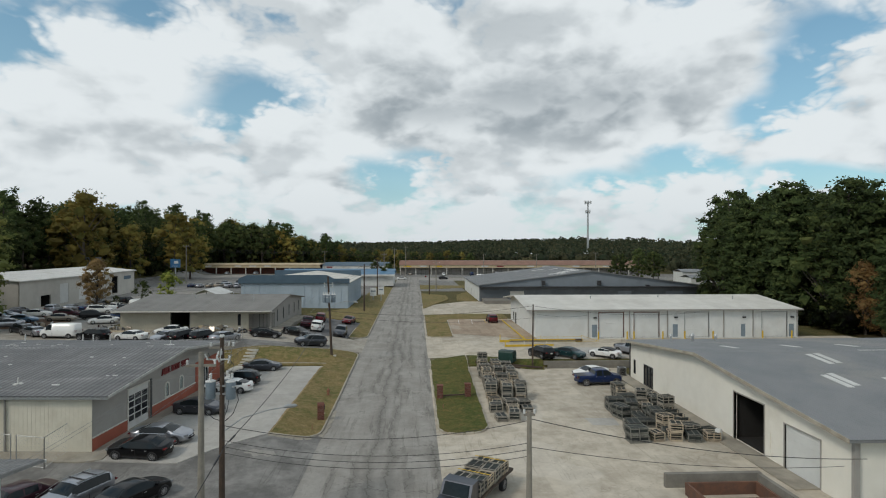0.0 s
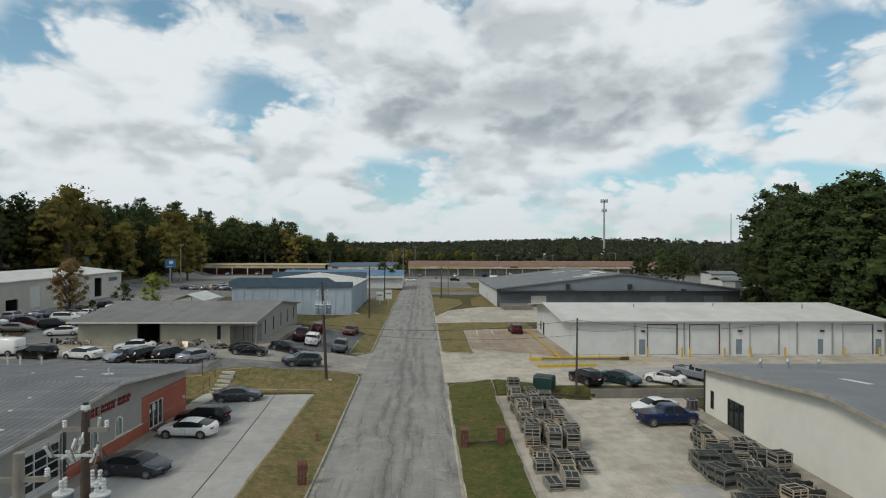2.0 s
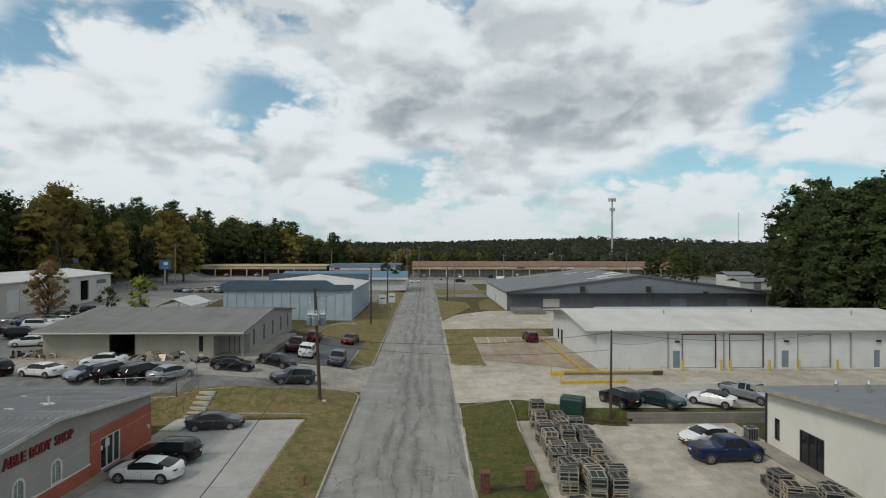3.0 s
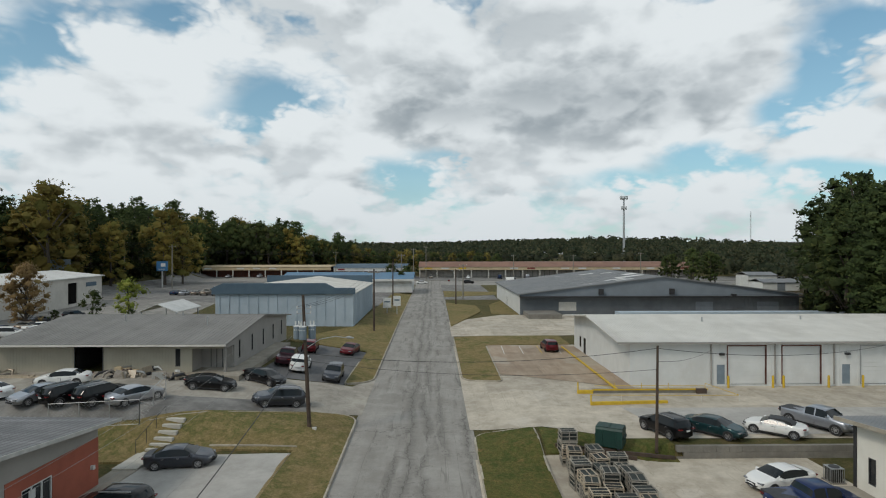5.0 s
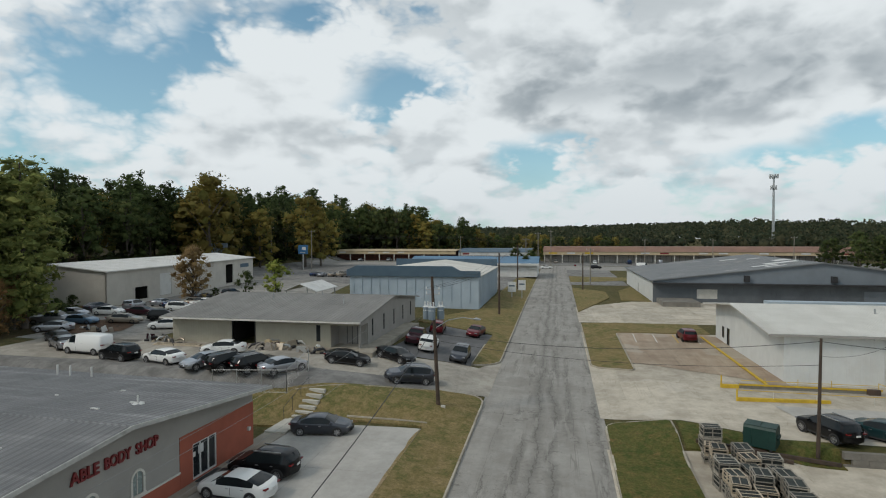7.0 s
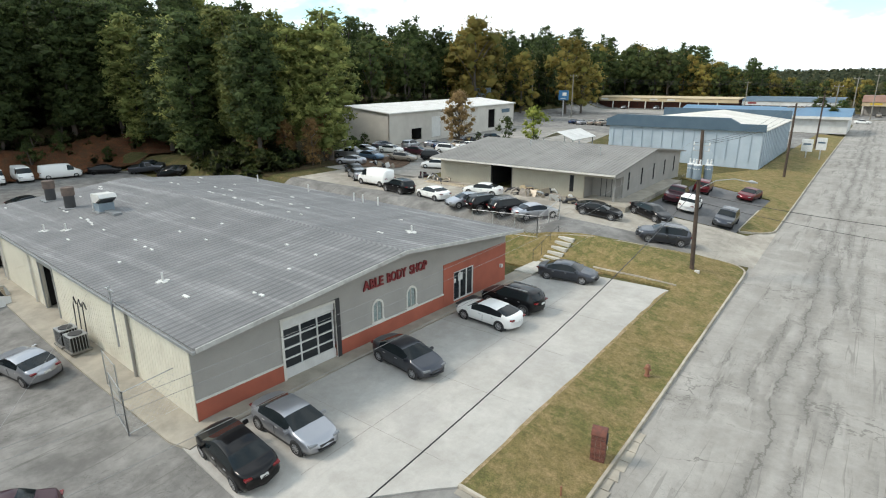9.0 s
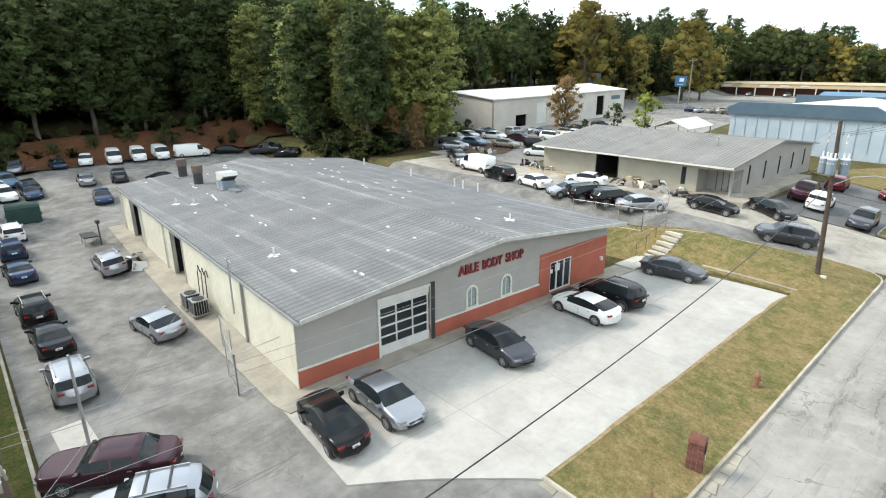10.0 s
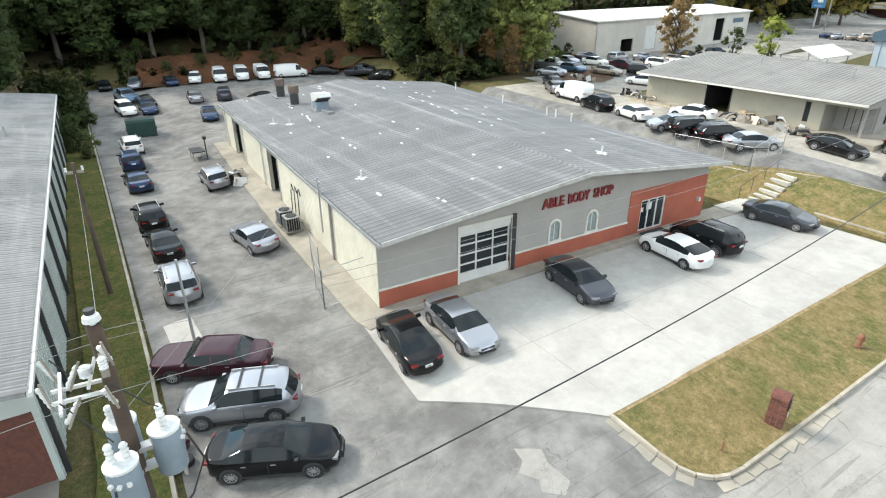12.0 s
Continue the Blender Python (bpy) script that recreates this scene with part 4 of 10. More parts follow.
def gable_roof(bld, axis, r0, r1, e0, ridge, e1, z0, zr, z1, material, label, pitch=0.9, thick=0.14, rib=0.035, gap=0.3):
    """A ribbed metal roof: ridge along an axis from r0 to r1, eaves at e0 (height z0) and e1 (height z1)."""
    pt = (lambda a, b, z: (a, b, z)) if axis == "x" else (lambda a, b, z: (b, a, z))
    deck = MB()
    poly = [(e0, z0 - thick), (ridge, zr - thick), (e1, z1 - thick), (e1, z1), (ridge, zr), (e0, z0)]
    n = len(poly)
    deck.add([pt(r0, b, z) for b, z in poly] + [pt(r1, b, z) for b, z in poly],
             [(0, 1, 4, 5), (1, 2, 3, 4), (6, 11, 10, 7), (7, 10, 9, 8)] + [(i, (i + 1) % n, n + (i + 1) % n, n + i) for i in range(n)])
    roof = part("roof", deck, material, bld, label)
    cnt = max(1, round((r1 - r0) / pitch))
    w = (r1 - r0) / cnt
    k = max(1, round(w / gap))
    prof = []
    for i in range(k):
        s = i * w / k
        prof += [(s + 0.005, 0.0), (s + 0.03, rib), (s + 0.075 + 0.15 * (gap - 0.3), rib), (s + 0.10 + 0.2 * (gap - 0.3), 0.0)]
    prof.append((w - 0.004, 0.0))
    for ea, za in ((e0, z0), (e1, z1)):
        over = 0.05 if ea > ridge else -0.05
        m = MB()
        m.v = [pt(s, ridge, zr + 0.012 + h) for s, h in prof] + [pt(s, ea + over, za + 0.012 + h) for s, h in prof]
        q = len(prof)
        m.f = [(i, i + 1, q + i + 1, q + i) for i in range(q - 1)]
        me = m.mesh("roof_panel", material)
        for i in range(cnt):
            part("roof_panel", me, material, roof, at=Matrix.Translation(pt(r0 + i * w, 0, 0)))
    cap = MB()
    cap.add([pt(a, ridge + d, zr + 0.03 + h) for a in (r0, r1) for d, h in ((-0.1, -0.05 + rib), (0, rib - 0.015), (0.1, -0.05 + rib))], [(0, 1, 4, 3), (1, 2, 5, 4)])
    part("ridge_cap", cap, material, roof)
    return roof


def roll_door(bld, axis, a0, a1, t, z0, z1, material, out=-1, n=8, label="ribbed roll-up door"):
    """A sectional door of lying panels, set back in its opening; t is the wall's outer face."""
    d = part("garage_door", MB().box(*( (a0, t - 0.02, z0, a1, t + 0.02, z0 + 0.02) if axis == "x" else (t - 0.02, a0, z0, t + 0.02, a1, z0 + 0.02))), M_BLACK, bld, label)
    h = (z1 - z0 - 0.02) / n
    for i in range(n):
        u = z0 + 0.02 + i * h
        m = MB()
        s = t - out * 0.10
        if axis == "x":
            m.box(a0, min(s, s + out * -0.04), u + 0.003, a1, max(s, s + out * -0.04), u + h - 0.003)
        else:
            m.box(min(s, s + out * -0.04), a0, u + 0.003, max(s, s + out * -0.04), a1, u + h - 0.003)
        part("door_panel", m, material, d)
    return d


def glazing(bld, name, axis, a0, a1, t, z0, z1, cols, rows, frame_mat, out, label, bar=0.06, pane=None):
    """A framed window or door with panes; t is the outer face of the wall, out the way it faces."""
    f = MB()

    def bx(m, p, q, u, v, s0, s1):
        s0, s1 = min(s0, s1), max(s0, s1)
        m.box(p, s0, u, q, s1, v) if axis == "x" else m.box(s0, p, u, s1, q, v)
    o0, o1 = t + out * 0.02, t - out * 0.08
    xs = [a0 + (a1 - a0) * i / cols for i in range(cols + 1)]
    zs = [z0 + (z1 - z0) * i / rows for i in range(rows + 1)]
    holes = []
    for i, (x0, x1) in enumerate(zip(xs[:-1], xs[1:])):
        for j, (u, v) in enumerate(zip(zs[:-1], zs[1:])):
            holes.append((x0 + bar * (1 if i == 0 else 0.5), x1 - bar * (1 if i == cols - 1 else 0.5), u + bar * (1 if j == 0 else 0.5), v - bar * (1 if j == rows - 1 else 0.5)))
    wall(f, axis, a0, a1, min(o0, o1), max(o0, o1), z0, z1, holes)
    w = part(name, f, frame_mat, bld, label)
    for x0, x1 in zip(xs[:-1], xs[1:]):
        for u, v in zip(zs[:-1], zs[1:]):
            m = MB()
            bx(m, x0 + 0.01, x1 - 0.01, u + 0.01, v - 0.01, t - out * 0.05, t - out * 0.065)
            part("pane", m, pane or M_WINGLASS, w)
    return w


# ---- the body shop ----
def body_shop():
    b = thing("body_shop", "low metal body shop, taupe and brick-red front, grey roof", "workshop", (0, 0, 0))
    b.matrix_basis = pose(-24.4, 43.8, 0, 0, 0, -2.9) @ pose(24.4, -43.8, 0)
    X0, X1, Y0, Y1, Z, E, R, RY = -62.4, -24.3, 43.85, 69.0, 0.85, 5.05, 6.36, 56.6
    # south wall: cream ribbed metal with two tall door openings
    holes = [(-58.7, -55.5, Z, 4.25), (-45.4, -42.7, Z, 4.25)]
    m = MB()
    wall(m, "x", X0, X1 - 0.25, Y0, Y0 + 0.2, Z - 0.4, E, holes, 0.32, -1, 0.012)
    part("wall", m, M_CREAM, b, "cream ribbed metal side wall")
    part("corner_trim", MB().box(X1 - 0.26, Y0 - 0.05, Z - 0.3, X1 - 0.02, Y0 - 0.004, E), M_CREAM, b)
    m = MB()
    wall(m, "x", X0, X1 - 0.25, Y1 - 0.2, Y1, Z - 0.4, E, (), 0.32, 1)
    part("wall", m, M_CREAM, b, "cream ribbed metal rear wall")
    m = MB()
    m.slab([(Y0 + 0.2, Z - 0.4), (Y1 - 0.2, Z - 0.4), (Y1 - 0.2, E), (RY, R - 0.15), (Y0 + 0.2, E)], "x", X0, X0 + 0.2)
    part("wall", m, M_CREAM, b, "cream metal back gable")
    # front: red plinth band, taupe stucco above, taller red panel round the entrance
    gar, ent = (48.68, 52.1, Z, 4.2), (62.6, 64.9, Z + 0.1, 3.15)
    wins = [(54.98, 55.7, 2.02, 3.27), (57.95, 58.68, 2.02, 3.27)]
    F0, F1 = X1 - 0.25, X1
    m = MB()
    wall(m, "y", Y0, 61.5, F0, F1 + 0.03, Z - 0.4, 1.8, [(gar[0], gar[1], Z, 1.8)])
    part("wall", m, M_REDWALL, b, "brick-red plinth band")
    m = MB()
    wall(m, "y", Y0, 61.5, F0, F1, 1.9, 4.95, [(gar[0], gar[1], 1.9, gar[3])] + wins)
    m.slab([(Y0, 4.95), (Y1, 4.95), (Y1, E), (RY, R - 0.15), (Y0, E)], "x", F0, F1)
    part("wall", m, M_TAUPE, b, "smooth taupe stucco front")
    m = MB()
    wall(m, "y", 61.5, Y1, F0, F1 + 0.04, Z - 0.4, 3.95, [ent])
    part("wall", m, M_REDWALL, b, "brick-red entrance panel")
    m = MB()
    wall(m, "y", 61.5, Y1, F0, F1, 3.95, 4.95)
    part("wall", m, M_TAUPE, b)
    m = MB()
    wall(m, "y", Y0, gar[0] - 0.14, F0, F1 + 0.07, 1.8, 1.9)
    wall(m, "y", gar[1] + 0.14, 61.5, F0, F1 + 0.07, 1.8, 1.9)
    part("trim", m, M_TRIM, b, "pale trim band")
    m = MB()
    for y in (gar[0] - 0.14, gar[1]):
        m.box(F1 - 0.2, y, Z, F1 + 0.07, y + 0.14, gar[3])
    m.box(F1 - 0.2, gar[0] - 0.14, gar[3], F1 + 0.07, gar[1] + 0.14, gar[3] + 0.14)
    part("door_frame", m, M_TRIM, b, "pale door surround")
    part("jamb", MB().box(F1 - 0.05, gar[1] - 0.28, Z, F1 + 0.03, gar[1] - 0.01, 4.4), M_BLACK, b, "dark downpipe beside the garage door", at=Matrix.Translation((0.08, 0.3, 0)))
    # garage door: white lower panel, grid of dark panes, white head panel
    g = glazing(b, "garage_door", "y", gar[0], gar[1] - 0.1, F1 - 0.06, Z + 0.55, 3.75, 3, 4, M_PAPER, 1, "white sectional door with dark panes", 0.07)
    part("door_panel", MB().box(F1 - 0.16, gar[0], Z, F1 - 0.08, gar[1], Z + 0.54), M_PAPER, g)
    part("door_panel", MB().box(F1 - 0.16, gar[0], 3.76, F1 - 0.08, gar[1], gar[3]), M_PAPER, g)
    # arched windows with pale surrounds
    for y0, y1, u, v in wins:
        s = MB()
        c, r = (y0 + y1) / 2, (y1 - y0) / 2
        arc = [(c + math.cos(a) * r, v - r + math.sin(a) * r) for a in np.linspace(0, math.pi, 11)]
        out = [(c + math.cos(a) * (r + 0.13), v - r + math.sin(a) * (r + 0.13)) for a in np.linspace(0, math.pi, 11)]
        ring = [(y1, u), *arc, (y0, u)]
        rim = [(y1 + 0.13, u - 0.12), *out, (y0 - 0.13, u - 0.12)]
        k = len(ring)
        s.add([(F1 + 0.05, *p) for p in ring] + [(F1 + 0.05, *p) for p in rim] + [(F1 - 0.02, *p) for p in ring] + [(F1 - 0.02, *p) for p in rim],
              [(i, i + 1, k + i + 1, k + i) for i in range(k - 1)] + [(k + i, k + i + 1, 3 * k + i + 1, 3 * k + i) for i in range(k - 1)]
              + [(i, 2 * k + i, 2 * k + i + 1, i + 1) for i in range(k - 1)])
        s.box(F1 - 0.02, y0 - 0.18, u - 0.14, F1 + 0.08, y1 + 0.18, u)
        w = part("window", s, M_TRIM, b, "small arched window with pale surround")
        part("pane", MB().box(F1 - 0.1, y0 - 0.02, u, F1 - 0.06, y1 + 0.02, v), M_PALEPANE, w)
        m = MB()
        m.add([(F1 - 0.002, *p) for p in arc] + [(F1 - 0.002, y0 - 0.02, v + 0.02), (F1 - 0.002, y1 + 0.02, v + 0.02)], [tuple(range(5, 11)) + (11,), tuple(range(0, 6)) + (11, 12)])
        part("spandrel", m, M_TAUPE, w)
        part("mullion", MB().box(F1 - 0.055, c - 0.025, u, F1 - 0.02, c + 0.025, v), M_TRIM, w)
    e = glazing(b, "entrance_door", "y", ent[0], ent[1], F1 - 0.02, ent[2], ent[3], 3, 1, M_PAPER, 1, "glazed entrance with white door frame", 0.09)
    part("sticker", MB().box(F1 - 0.045, 63.2, 2.35, F1 - 0.04, 63.7, 2.9), M_PAPER, e, "white notices on the glass")
    part("sticker", MB().box(F1 - 0.045, 62.7, 2.3, F1 - 0.04, 62.95, 2.6), M_PAPER, e)
    part("doormat", MB().box(F1 + 0.25, 62.5, Z + 0.09, F1 + 1.5, 64.6, Z + 0.12), M_BLACK, b, "dark entrance mat")
    # insides behind the two side doors, their shade put into a near-black colour
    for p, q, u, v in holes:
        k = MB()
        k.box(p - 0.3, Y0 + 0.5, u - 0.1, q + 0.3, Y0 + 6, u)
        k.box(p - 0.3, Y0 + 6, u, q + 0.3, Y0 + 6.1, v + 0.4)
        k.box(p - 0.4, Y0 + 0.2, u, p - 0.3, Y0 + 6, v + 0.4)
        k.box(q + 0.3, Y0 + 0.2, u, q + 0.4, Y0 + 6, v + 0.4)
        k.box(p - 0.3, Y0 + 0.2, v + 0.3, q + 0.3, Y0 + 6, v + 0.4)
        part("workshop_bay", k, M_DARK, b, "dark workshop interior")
        f = MB()
        for x in (p - 0.12, q):
            f.box(x, Y0 - 0.07, u, x + 0.12, Y0 + 0.22, v)
        f.box(p - 0.12, Y0 - 0.07, v, q + 0.12, Y0 + 0.22, v + 0.14)
        part("door_frame", f, M_STEEL, b, "steel door frame")
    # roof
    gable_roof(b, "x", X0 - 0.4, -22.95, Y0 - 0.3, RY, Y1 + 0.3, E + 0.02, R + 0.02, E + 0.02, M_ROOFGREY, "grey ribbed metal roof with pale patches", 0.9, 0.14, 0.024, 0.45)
    # fascia under the front overhang, gutters, soffit, downpipes
    m = MB()
    for (ya, za), (yb, zb) in (((Y0 - 0.3, E + 0.02), (RY, R + 0.02)), ((RY, R + 0.02), (Y1 + 0.3, E + 0.02))):
        m.add([(-22.95 + d, y, z + h) for d in (0.0, 0.06) for y, z in ((ya, za), (yb, zb)) for h in (-0.17, 0.05)],
              [(0, 1, 3, 2), (4, 6, 7, 5), (0, 4, 5, 1), (2, 3, 7, 6), (1, 5, 7, 3), (0, 2, 6, 4)])
    part("fascia", m, M_FASCIA, b, "pale weathered roof fascia")
    m = MB()
    for y in (Y0 - 0.45, Y1 + 0.31):
        part("gutter", MB().box(X0 - 0.4, y, E - 0.2, -22.95, y + 0.14, E - 0.06), M_STEEL, b, "dull metal gutter")
    for x in (-30.9, -47.3, -54.6, -62.3):
        m = MB()
        m.box(x, Y0 - 0.16, Z, x + 0.1, Y0 - 0.035, E - 0.15)
        part("downpipe", m, M_TRIM if x < -40 else M_B2SIDE, b)
    # sign letters
    for word, y, wide in (("ABLE", 54.2, 1.62), ("BODY", 56.15, 1.68), ("SHOP", 58.15, 1.6)):
        cu = bpy.data.curves.new("lettering", "FONT")
        cu.body, cu.size, cu.extrude, cu.offset = word, 1.0, 0.05, 0.022
        ob = new("lettering", cu)
        deps = bpy.context.evaluated_depsgraph_get()
        me = bpy.data.meshes.new_from_object(ob.evaluated_get(deps))
        bpy.data.objects.remove(ob)
        me.materials.clear()
        me.materials.append(M_REDSIGN)
        xs, ys = [v.co.x for v in me.vertices], [v.co.y for v in me.vertices]
        kx, ky = wide / (max(xs) - min(xs)), 0.60 / (max(ys) - min(ys))
        part("sign_word", me, M_REDSIGN, b, "dark red raised letters", at=pose(F1 + 0.08, y - min(xs) * kx, 4.24, 90, 0, 90) @ Matrix.Diagonal((kx, ky, 1, 1)))
    # roof fittings
    def rz(y):
        return lerp(R, E, abs(y - RY) / (RY - Y0 + 0.3) if y < RY else (y - RY) / (Y1 + 0.3 - RY))
    for x, y in ((-60.2, 49.2), (-55.3, 49.2)):
        z = rz(y)
        s = part("exhaust_pipe", MB().tube([(x, y, z - 0.1), (x, y, z + 1.7)], 0.42, 14), M_BLACK, b, "rusty dark exhaust stack", 40)
        part("collar", MB().tube([(x, y, z + 1.1), (x, y, z + 1.75), (x, y, z + 1.8)], [0.5, 0.5, 0.44], 14), surf("rust_brown", (0.09, 0.07, 0.06), (0.14, 0.10, 0.08), 2, 0.8), s, "", 40)
        part("flashing", MB().box(x - 0.8, y - 0.7, z - 0.15, x + 0.8, y + 0.7, z + 0.06), M_ROOFDARK, s)
    x, y = -50.9, 50.4
    z = rz(y)
    u = part("air_handler", MB().box(x - 0.741, y - 0.585, z + 0.094, x + 0.273, y + 0.585, z + 0.764), M_TRAFO, b, "pale grey rooftop air unit")
    part("hood", MB().slab([(x - 0.741, z + 0.764), (x - 0.741, z + 1.451), (x + 0.663, z + 1.544), (x + 0.936, z + 1.264), (x - 0.117, z + 0.764)], "y", y - 0.663, y + 0.663), M_PAPER, u, "white flared intake hood")
    part("louver", MB().slab([(x + 0.913, z + 1.186), (x - 0.039, z + 0.733), (x - 0.016, z + 0.702), (x + 0.936, z + 1.154)], "y", y - 0.562, y + 0.562), M_BLACK, u, "dark louvred mouth")
    part("back_panel", MB().box(x - 0.803, y - 0.702, z + 0.039, x - 0.741, y + 0.702, z + 1.482), M_PAPER, u)
    part("curb", MB().box(x - 0.858, y - 0.741, z - 0.195, x + 0.39, y + 0.741, z + 0.094), M_STEEL, u)
    # dark box added in place of the shadow on the roof beside the unit
    part("duct", MB().box(x + 0.5, y - 0.3, z - 0.2, x + 2.4, y + 0.3, z + 0.22), M_ROOFDARK, u, "low dark duct")
    for x, y in ((-26.7, 61.0), (-31.7, 46.2), (-48.2, 46.6), (-49.6, 45.6)):
        z = rz(y)
        v = part("vent_pipe", MB().tube([(x, y, z - 0.1), (x, y, z + 0.55)], 0.06, 8), M_PAPER, b, "white vent pipe on a pale flashing", 40)
        part("flashing", MB().box(x - 0.36, y - 0.14, z - 0.05, x + 0.36, y + 0.14, z + 0.075), M_PAPER, v)
        part("flashing", MB().box(x - 0.14, y - 0.36, z - 0.05, x + 0.14, y + 0.36, z + 0.08), M_PAPER, v)
    for x in (-37, -39, -40.2, -47, -56):
        part("vent_pipe", MB().tube([(x, 67.6, rz(67.6) - 0.1), (x, 67.6, rz(67.6) + 0.8)], 0.07, 8), M_PAPER, b)
    r = random.Random(5)
    for i in range(60):
        x, y = r.uniform(-61, -25), r.choice((46.0, 48.4, 50.9, 53.4, 58.9, 61.3, 63.8)) + r.uniform(-0.25, 0.25)
        z = rz(y)
        s = (rz(y + 0.3) - rz(y - 0.3)) / 0.6
        w, d = r.uniform(0.1, 0.28), r.uniform(0.04, 0.09)
        m = MB().add([(x - w, y - d, z + 0.102 - s * d), (x + w, y - d, z + 0.102 - s * d), (x + w, y + d, z + 0.102 + s * d), (x - w, y + d, z + 0.102 + s * d)], [(0, 1, 2, 3)])
        m.add([(x - w, y - d, z - 0.02 - s * d), (x + w, y - d, z - 0.02 - s * d), (x + w, y + d, z - 0.02 + s * d), (x - w, y + d, z - 0.02 + s * d)], [(0, 1, 2, 3)])
        m.f += [(0, 1, 5, 4), (1, 2, 6, 5), (2, 3, 7, 6), (3, 0, 4, 7)]
        part("roof_patch", m, M_PAPER, b)
    # electrical mast and meter by the corner
    m = MB().tube([(-31.3, Y0 - 0.5, 2.6), (-31.3, Y0 - 0.5, 6.0)], 0.05, 8)
    m.bar((-31.8, Y0 - 0.5, 5.8), (-30.8, Y0 - 0.5, 5.8), 0.07)
    part("service_mast", m, M_STEEL, b, "grey electrical mast at the eave")
    part("wall_light", MB().box(F1 + 0.04, 68.2, 2.1, F1 + 0.24, 68.4, 2.35), M_PAPER, b)


body_shop()


# ---- second building, up the bank ----
def second_shop():
    b = thing("warehouse", "khaki metal warehouse with taupe ribbed roof and recessed entrance", "warehouse", (0, 0, 0))
    X0, X1, Y0, Y1, Z, E, R, RY = -46.3, -22.9, 91.2, 115.6, 3.2, 6.45, 7.85, 103.4
    door, porch, slit = (-38.45, -35.65, Z, 6.05), (-26.4, -22.9, Z, 5.75), (-28.1, -27.6, 3.9, 5.75)
    m = MB()
    wall(m, "x", X0, X1 - 0.2, Y0, Y0 + 0.2, Z - 1.0, E, [door, slit, porch], 0.32, -1)
    part("wall", m, M_B2WALL, b, "khaki ribbed metal front")
    m = MB()
    wins = [(y, y + 0.45, 4.0, 6.0) for y in (95.2, 99.6, 104.0, 108.4, 112.6)]
    wall(m, "y", Y0 + 2.6, Y1 - 0.2, X1 - 0.2, X1, Z - 1.5, E, wins)
    m.box(X1 - 0.2, Y0 + 0.2, 5.75, X1, Y0 + 2.6, E)
    m.box(X1 - 0.2, Y0, Z - 1.0, X1, Y0 + 0.25, E)
    m.slab([(Y0 + 0.2, E), (Y1 - 0.2, E), (RY, R - 0.12)], "x", X1 - 0.2, X1)
    part("wall", m, M_B2SIDE, b, "grey-taupe gable wall")
    m = MB()
    m.slab([(Y0 + 0.2, Z - 1.0), (Y1 - 0.2, Z - 1.0), (Y1 - 0.2, E), (RY, R - 0.12), (Y0 + 0.2, E)], "x", X0, X0 + 0.2)
    wall(m, "x", X0, X1, Y1 - 0.2, Y1, Z - 1.5, E)
    part("wall", m, M_B2WALL, b)
    for y0, y1, u, v in wins:
        glazing(b, "window", "y", y0, y1, X1, u, v, 1, 1, M_BLACK, 1, "tall narrow dark window", 0.05)
    glazing(b, "window", "x", slit[0], slit[1], Y0, slit[2], slit[3], 1, 1, M_BLACK, -1, "tall narrow dark window", 0.05)
    m = MB()
    m.box(porch[0] - 0.15, Y0 + 0.2, Z - 0.2, porch[0], Y0 + 2.6, 5.75)
    m.box(porch[0], Y0 + 2.45, Z - 0.2, X1 - 0.2, Y0 + 2.6, 5.75)
    m.box(porch[0] - 0.15, Y0 + 0.2, 5.75, X1 - 0.2, Y0 + 2.6, 5.85)
    part("porch", m, M_B2SIDE, b, "recessed shaded porch")
    glazing(b, "entrance_door", "x", -25.4, -24.1, Y0 + 2.45, Z, 5.5, 2, 1, M_BLACK, -1, "dark glazed entrance door", 0.07)
    # bay lining, its inside shade painted near-black
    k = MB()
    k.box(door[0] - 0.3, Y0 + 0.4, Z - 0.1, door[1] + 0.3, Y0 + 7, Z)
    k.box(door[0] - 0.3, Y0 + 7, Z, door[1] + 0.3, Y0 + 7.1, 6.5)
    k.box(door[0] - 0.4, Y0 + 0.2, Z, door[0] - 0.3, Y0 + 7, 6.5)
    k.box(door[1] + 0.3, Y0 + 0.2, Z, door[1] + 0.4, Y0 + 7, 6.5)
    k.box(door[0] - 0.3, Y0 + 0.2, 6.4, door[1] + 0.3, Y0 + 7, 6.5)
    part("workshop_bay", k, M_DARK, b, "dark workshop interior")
    f = MB()
    for x in (door[0] - 0.1, door[1]):
        f.box(x, Y0 - 0.06, Z, x + 0.1, Y0 + 0.2, door[3])
    f.box(door[0] - 0.1, Y0 - 0.06, door[3], door[1] + 0.1, Y0 + 0.2, door[3] + 0.12)
    part("door_frame", f, M_BLACK, b)
    gable_roof(b, "x", X0 - 0.7, X1 + 0.5, Y0 - 1.3, RY, Y1 + 1.0, E - 0.05, R + 0.05, E - 0.05, M_ROOFTAN, "taupe ribbed metal roof", 0.9, 0.14, 0.045, 0.45)
    m = MB().box(X0 - 0.7, Y0 - 1.45, E - 0.24, X1 + 0.5, Y0 - 1.3, E - 0.06)
    part("gutter", m, M_TRIM, b, "pale gutter")
    for x in (-44, -40.5, -33, -29):
        part("flood_light", MB().box(x, Y0 - 0.25, 6.15, x + 0.25, Y0 - 0.02, 6.3), M_PAPER, b)
    for x, y in ((-38, 100), (-27.5, 98.0), (-32.5, 103)):
        part("vent_pipe", MB().tube([(x, y, 7.2), (x, y, 8.3)], 0.09, 8), M_STEEL, b, "", 40)
